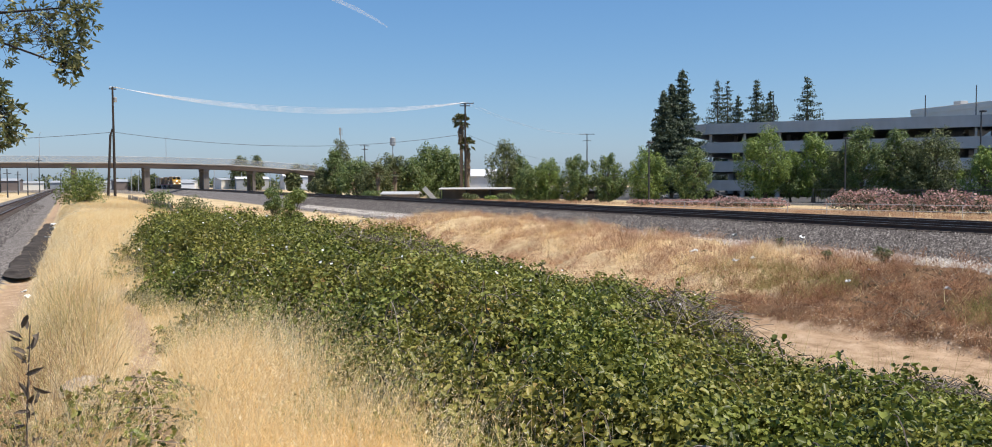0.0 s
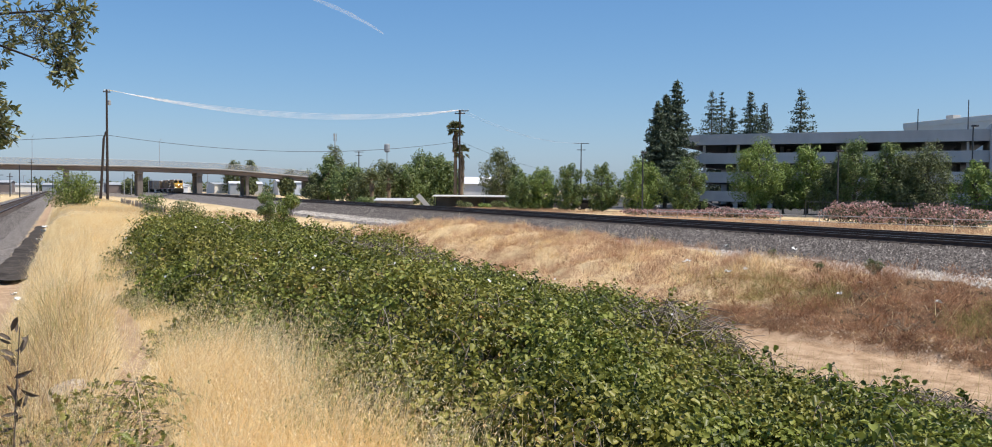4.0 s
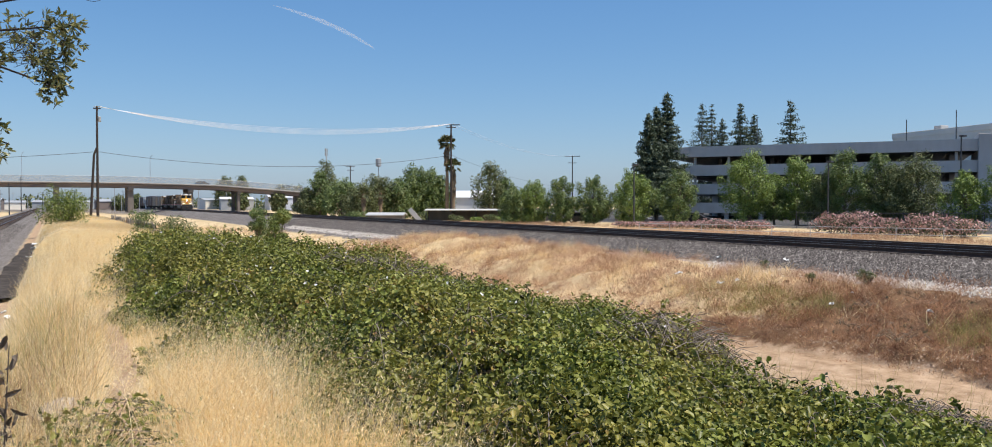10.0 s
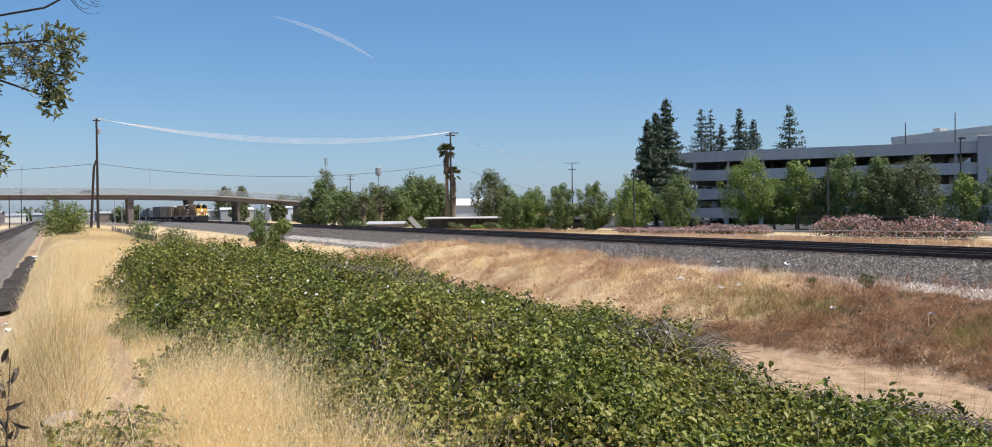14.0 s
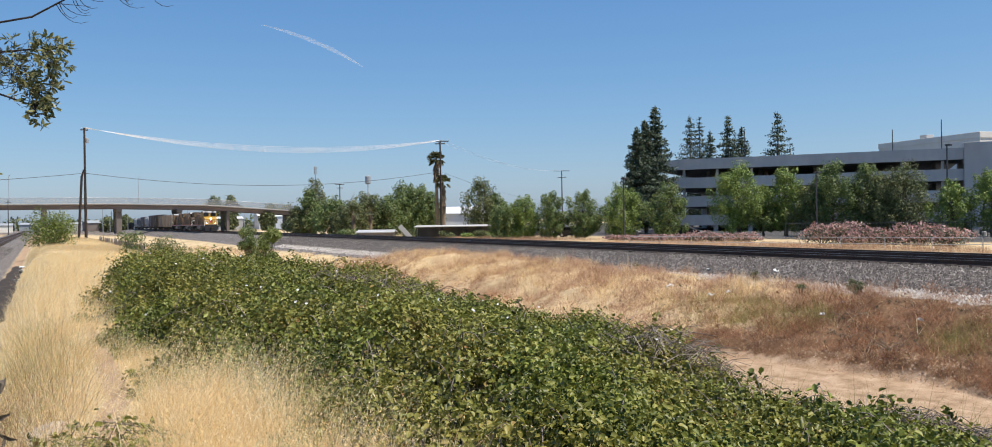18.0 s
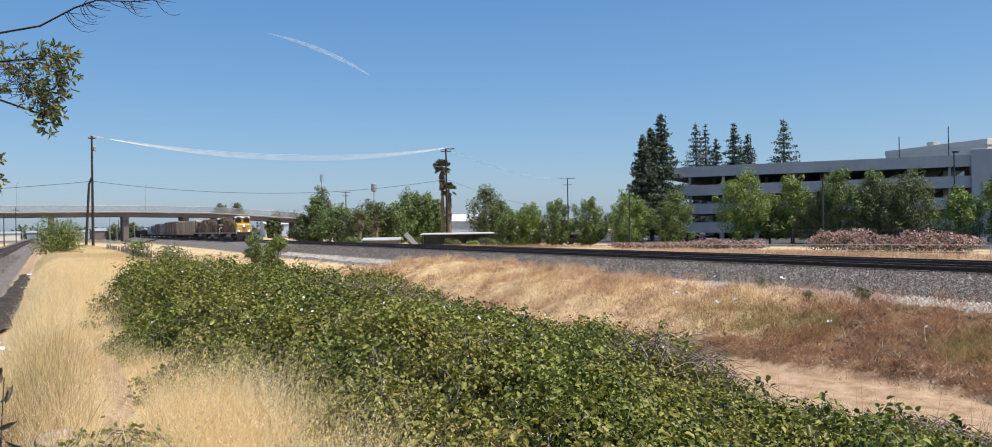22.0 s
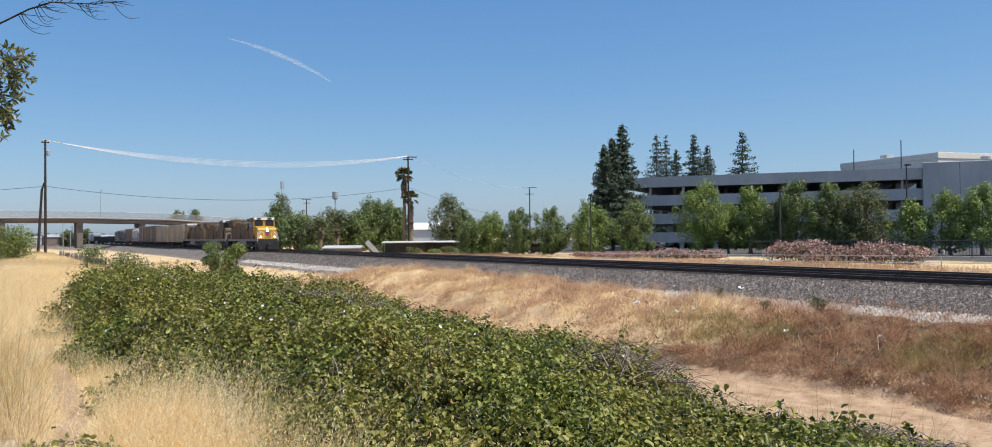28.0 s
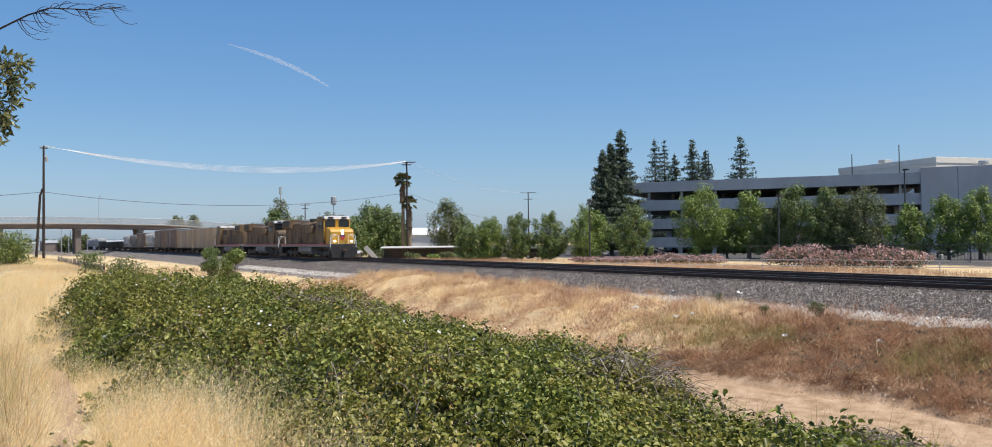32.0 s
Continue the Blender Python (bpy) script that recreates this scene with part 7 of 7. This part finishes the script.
grass_patch("dull_weeds", "pinkish-brown dead weeds beside the ditch", 6000, -1.0, -0.25, 5.0, 10, 0.5, 0.0016, "rust_grass", 53, 1.0, clump=0.12, tuft_size=40, lean=0.5)
grass_patch("dull_weeds", "grey-green weeds in the dry grass", 900, -0.35, 0.15, 8.3, 13, 0.36, 0.0017, "green_grass", 54, 1.0, clump=0.12, tuft_size=40, lean=0.35)
grass_patch("dull_weeds", "grey-green dry weeds beside the footpath", 3000, -0.7, 0.2, 6.5, 17, 0.46, 0.0016, "green_grass", 41, 1.0, clump=0.2, tuft_size=60, lean=0.3, test=off_trail)
grass_patch("dull_weeds", "brown dead weeds beside the footpath", 3000, -0.8, 0.3, 4.0, 14, 0.5, 0.0016, "rust_grass", 42, 1.0, clump=0.15, lean=0.35, test=off_trail)
for i, (x, y) in enumerate(((25.5, 21.1), (23.5, 21.5), (24.8, 20.1), (25.7, 25.9), (25.2, 20.6), (25.6, 33.5))):
    make_shrub("weed", "small green weed at the edge of the ballast", x, y, 0.5, 0.45, "leaf_dull", 260, 170 + i, 0.07, category="weed", lobes=6)


def make_brush_pile(x, y, spread, n, seed):
    """Dead branches lying where they were thrown."""
    r = random.Random(seed)
    ob = thing("brush_pile", "small heap of dead grey branches on the slope", "dead branches", m=pose(x, y, float(ground_z(x, y)) + 0.2))
    s = Shape()
    for _ in range(n):
        a, ln = r.uniform(0, 6.28), r.uniform(0.15, 0.5)
        px, py, pz = r.gauss(0, spread), r.gauss(0, spread), r.uniform(0.0, 0.12)
        s.chain([(px, py, pz), (px + math.cos(a) * ln * 0.5, py + math.sin(a) * ln * 0.5, pz + r.uniform(0.03, 0.2)), (px + math.cos(a) * ln, py + math.sin(a) * ln, pz + r.uniform(0.0, 0.25))], 0.013, 0.006, 4)
    tagged(part("branch_tangle", s, M["dead_frond"], ob), kind="stuff")


for i, (x, y, spread, n) in enumerate(((22.0, 17.9, 0.28, 26), (19.7, 15.0, 0.26, 22), (22.9, 16.5, 0.2, 8), (20.2, 16.8, 0.3, 14))):
    make_brush_pile(x, y, spread, n, 300 + i)


# ---- near corner: bramble sprays, dock stalk, overhanging tree ----
def make_bramble_spray():
    ob = thing("bramble_spray", "straggling bramble shoots over dead grass", "brambles")
    r = np.random.default_rng(21)
    canes, fp = Shape(), []
    for k in range(130):
        x, y = r.uniform(-0.75, 0.3), r.uniform(4.3, 6.6)
        z = float(ground_z(x, y))
        a, ln = r.uniform(-0.6, 2.2), r.uniform(0.3, 0.8)
        h = r.uniform(0.12, 0.42)
        pts = [Vector((x, y, z)), Vector((x + math.cos(a) * ln * 0.35, y + math.sin(a) * ln * 0.35, z + h)), Vector((x + math.cos(a) * ln * 0.8, y + math.sin(a) * ln * 0.8, z + h * 0.9)), Vector((x + math.cos(a) * ln, y + math.sin(a) * ln, z + h * 0.6))]
        canes.chain(pts, 0.004, 0.002, 4)
        for j in range(24):
            t = r.uniform(0.4, 2.98)
            q = pts[int(t)].lerp(pts[int(t) + 1], t % 1)
            fp.append((q.x + r.normal(0, 0.03), q.y + r.normal(0, 0.03), q.z + r.normal(0, 0.025)))
    tagged(part("cane_tangle", canes, M["cane"], ob), kind="stuff")
    fp = np.array(fp)
    v, f = leaves(fp, np.tile((0.0, 0.0, 1.0), (len(fp), 1)), 0.05, 0.037, seed=22, six=True)
    part("leaves", soup("leaves", v, f, M["bramble"]), None, ob)


make_bramble_spray()


def make_dock():
    ob = thing("dock_stalk", "dark dry dock stalk with curled leaves", "weed", m=pose(-0.28, 5.9, -0.1))
    part("stalk", Shape().chain([(0, 0, 0), (0.02, 0, 0.5), (0.05, 0.02, 1.05)], 0.008, 0.003, 5), M["bark"], ob)
    r = np.random.default_rng(4)
    p = np.stack([0.03 + r.normal(0, 0.015, 26), r.normal(0, 0.015, 26), r.uniform(0.25, 1.05, 26)], 1)
    v, f = leaves(p, np.tile((0.3, -0.8, 0.3), (26, 1)), 0.10, 0.03, seed=9, droop=-0.6, six=True)
    part("leaves", soup("leaves", v, f, M["bark"]), None, ob)


make_dock()


def make_overhanging_tree():
    """Stands beside the view; its boughs reach across the corner of it."""
    ob = thing("overhanging_tree", "leafy tree whose boughs hang over the path", "tree")
    r = np.random.default_rng(17)
    wood, pts, outs = Shape(), [], []
    wood.chain([(-2.3, 8.6, -0.8), (-2.2, 8.55, 0.6), (-2.1, 8.5, 1.9), (-1.8, 8.5, 2.9), (-1.9, 8.6, 4.2)], 0.16, 0.07, 9)
    limbs = (((-1.85, 8.5, 2.7), (-1.1, 8.45, 3.15), (-0.45, 8.4, 3.25), (0.0, 8.25, 3.3)), ((-1.9, 8.5, 2.4), (-1.2, 8.4, 2.75), (-0.5, 8.35, 3.0), (0.08, 8.2, 2.78)),
             ((-2.0, 8.5, 2.0), (-1.3, 8.4, 2.25), (-0.7, 8.35, 2.45), (-0.3, 8.3, 2.3)))
    for limb in limbs:
        wood.chain(limb, 0.022, 0.006, 6)
    clusters = ((-0.25, 8.36, 3.16, 0.30, 62), (-0.62, 8.42, 3.12, 0.30, 50), (0.03, 8.22, 3.30, 0.14, 26), (0.02, 8.2, 3.15, 0.13, 22), (-0.08, 8.27, 2.92, 0.17, 38), (-0.02, 8.24, 2.78, 0.10, 16),
                (-0.42, 8.33, 2.42, 0.15, 44), (-0.36, 8.3, 2.27, 0.12, 28), (-0.7, 8.38, 2.5, 0.25, 36), (-0.5, 8.36, 2.60, 0.15, 36), (-0.46, 8.35, 2.14, 0.10, 14), (0.12, 8.16, 2.63, 0.012, 2), (-1.0, 8.45, 3.2, 0.4, 36), (-1.7, 8.6, 3.8, 0.7, 120))
    for cx, cy, cz, rad, n in clusters:
        cx += 0.11 if cz > 2.9 else (0.03 if cz > 2.65 else -0.07)
        for _ in range(n):
            d = unit(r.normal(0, 1, 3))
            tip = np.array((cx, cy, cz)) + d * rad * r.uniform(0.3, 1.0)
            root = np.array((cx, cy, cz)) + (np.array((-0.25, 0.05, -0.02)) + r.normal(0, 0.3, 3)) * rad
            wood.chain([root, (root + tip) / 2 + r.normal(0, 0.02, 3), tip], 0.0026, 0.0014, 4)
            way = unit(tip - root + np.array((0.02, 0, 0)))
            k = int(r.integers(6, 11))
            for j in range(k):
                pts.append(tip + way * (0.02 * j / k) + r.normal(0, 0.006, 3))
                outs.append(way + r.normal(0, 0.4, 3))
    pts, outs = np.array(pts), unit(np.array(outs))
    # each leaf points outwards from its twig
    n = len(pts)
    along = unit(outs + r.normal(0, 0.75, (n, 3)) + np.array((0.1, 0, -0.1)))
    side = unit(np.cross(along, r.normal(0, 1, (n, 3))))
    nor = np.cross(side, along)
    ln = r.uniform(0.042, 0.08, (n, 1))
    w = ln * 0.14
    v = np.stack([pts, pts + along * ln * 0.35 + side * w * 0.8, pts + along * ln * 0.72 + side * w, pts + along * ln, pts + along * ln * 0.72 - side * w + nor * w * 0.3, pts + along * ln * 0.35 - side * w * 0.8 + nor * w * 0.3], 1).reshape(-1, 3)
    f = (np.array([[0, 2, 1], [0, 3, 2], [0, 4, 3], [0, 5, 4]])[None] + (np.arange(n) * 6)[:, None, None]).reshape(-1, 3)
    # the bare twig above
    bare = [(-1.85, 8.7, 2.9), (-0.9, 8.65, 3.4), (-0.02, 8.57, 3.64), (0.25, 8.45, 3.80), (0.42, 8.35, 3.86), (0.75, 8.2, 3.85), (0.99, 8.04, 3.87)]
    wood.chain(bare, 0.013, 0.0025, 5)
    for k in range(34):
        t = r.uniform(2.6, 5.95)
        a, b = Vector(bare[int(t)]), Vector(bare[int(t) + 1])
        q = a.lerp(b, t % 1)
        dx, dz = r.uniform(0.06, 0.28), r.uniform(-0.17, 0.09)
        side = r.uniform(-0.1, 0.1)
        wood.chain(bend([q, q + Vector((dx * 0.2, side * 0.4, dz * 0.7)), q + Vector((dx * 0.6, side * 0.8, dz * 1.15)), q + Vector((dx, side, dz * 0.75))], 6), 0.004, 0.0015, 4)
    part("trunk", wood, M["pole_wood"], ob)
    part("leaves", soup("leaves", v, f, M["leaf_near"]), None, ob)


make_overhanging_tree()


# ---- litter ----
def make_rock(x, y, size, seed):
    r = random.Random(seed)
    bm = bmesh.new()
    bmesh.ops.create_icosphere(bm, subdivisions=3, radius=size)
    for v in bm.verts:
        k = 1 + 0.22 * noise.noise(v.co * 3 / size + Vector((seed, 0, 0))) + 0.08 * noise.noise(v.co * 9 / size)
        v.co = Vector((v.co.x * 1.3, v.co.y, v.co.z * 0.6)) * k
    me = bpy.data.meshes.new("rock")
    bm.to_mesh(me)
    bm.free()
    me.materials.append(M["rock"])
    ob = new("rock", me)
    ob.matrix_basis = pose(x, y, float(ground_z(x, y)) + size * 0.15, 0, 0, r.uniform(0, 360))
    tagged(ob, "pale worn stone beside the footpath", "rock")


make_rock(0.08, 8.1, 0.2, 3)
make_rock(0.2, 7.3, 0.12, 5)


def make_litter(x, y, size, seed, label="crumpled piece of white paper litter"):
    r = random.Random(seed)
    z = float(ground_z(x, y))
    lift = 0.3 if 19 < x < 24 else 0.02
    s = Shape()
    g = [[(i * size / 3 - size / 2 + r.uniform(-1, 1) * size * 0.06, j * size / 3 - size / 2, lift + r.uniform(0, size * 0.7)) for i in range(4)] for j in range(4)]
    top = [p for row in g for p in row]
    s.add(top + [(a, b, c - 0.006) for a, b, c in top], [(j * 4 + i, j * 4 + i + 1, j * 4 + i + 5, j * 4 + i + 4) for j in range(3) for i in range(3)] + [(16 + j * 4 + i + 4, 16 + j * 4 + i + 5, 16 + j * 4 + i + 1, 16 + j * 4 + i) for j in range(3) for i in range(3)])
    ob = new("litter", s.mesh("litter", M["paper"]))
    ob.matrix_basis = pose(x, y, z, 0, 0, r.uniform(0, 360))
    tagged(ob, label, "litter")


for i, (x, y, size) in enumerate(((21.8, 26.5, 0.24), (20.85, 23.1, 0.22), (22.0, 23.5, 0.14), (21.4, 18.75, 0.13), (21.4, 15.4, 0.16), (22.6, 19.0, 0.1), (26.85, 29.9, 0.22), (27.3, 26.3, 0.22),
                                  (-0.95, 27.5, 0.16), (-1.05, 24.0, 0.13), (-0.9, 22.3, 0.13), (-0.95, 47.0, 0.25), (-0.85, 55.0, 0.3), (-0.9, 61.0, 0.3))):
    make_litter(x, y, size, 200 + i)


# ---- contrail, far up ----
def make_contrail():
    s = Shape()
    pts = [(508.9, 2214.2, 507.6), (641.8, 2145.3, 469.1), (737.5, 2095.7, 396.9)]
    n = 24
    vs = []
    for k in range(n + 1):
        t = k / n
        u = [(1 - t) ** 2 * a + 2 * t * (1 - t) * b + t * t * c for a, b, c in zip(*pts)]
        w = 6.0 * math.sin(math.pi * min(1, 0.03 + t * 0.86)) * (0.95 + 0.1 * math.sin(k * 1.3))
        vs += [(u[0], u[1], u[2] - w), (u[0], u[1], u[2] + w)]
    fs = [(2 * k, 2 * k + 2, 2 * k + 3, 2 * k + 1) for k in range(n)]
    s.add(vs, fs)
    tagged(new("contrail", s.mesh("contrail", M["cloud"], True)), "thin curved white contrail in the sky", "contrail", kind="structure")


make_contrail()


# ---- what moves ----
def motions():
    times = [0, 2, 4, 6, 8, 10, 12, 14, 16, 18, 20, 22, 24, 26, 28, 30, 32]
    for ob, back, flip in TRAIN:
        walk(ob, [(t, on_track(HEAD_0 - SPEED * t + back) @ pose(0, 0, 0, 0, 0, 180 if flip else 0)) for t in times])
    for ob, t0, x0 in PASSING:
        rows = []
        for t in times:
            x = x0 + 12.3 * (t - t0)
            rows.append((t, pose(x, BRIDGE_Y - 3.2, float(deck_z(x)) + 1.86, 0, 0, 90)))
        walk(ob, rows)
    flipped = {ob.name for ob, _, flip in TRAIN if flip}
    for ob, r in WHEELSETS:
        y = ob.location.y
        sign = 1 if ob.parent.name in flipped else -1
        step = 0.08
        rows = []
        for k in range(401):
            turn = SPEED * k * step / r
            rows.append((k * step, pose(0, y, r, math.degrees(-sign * turn))))
        walk(ob, rows)


motions()
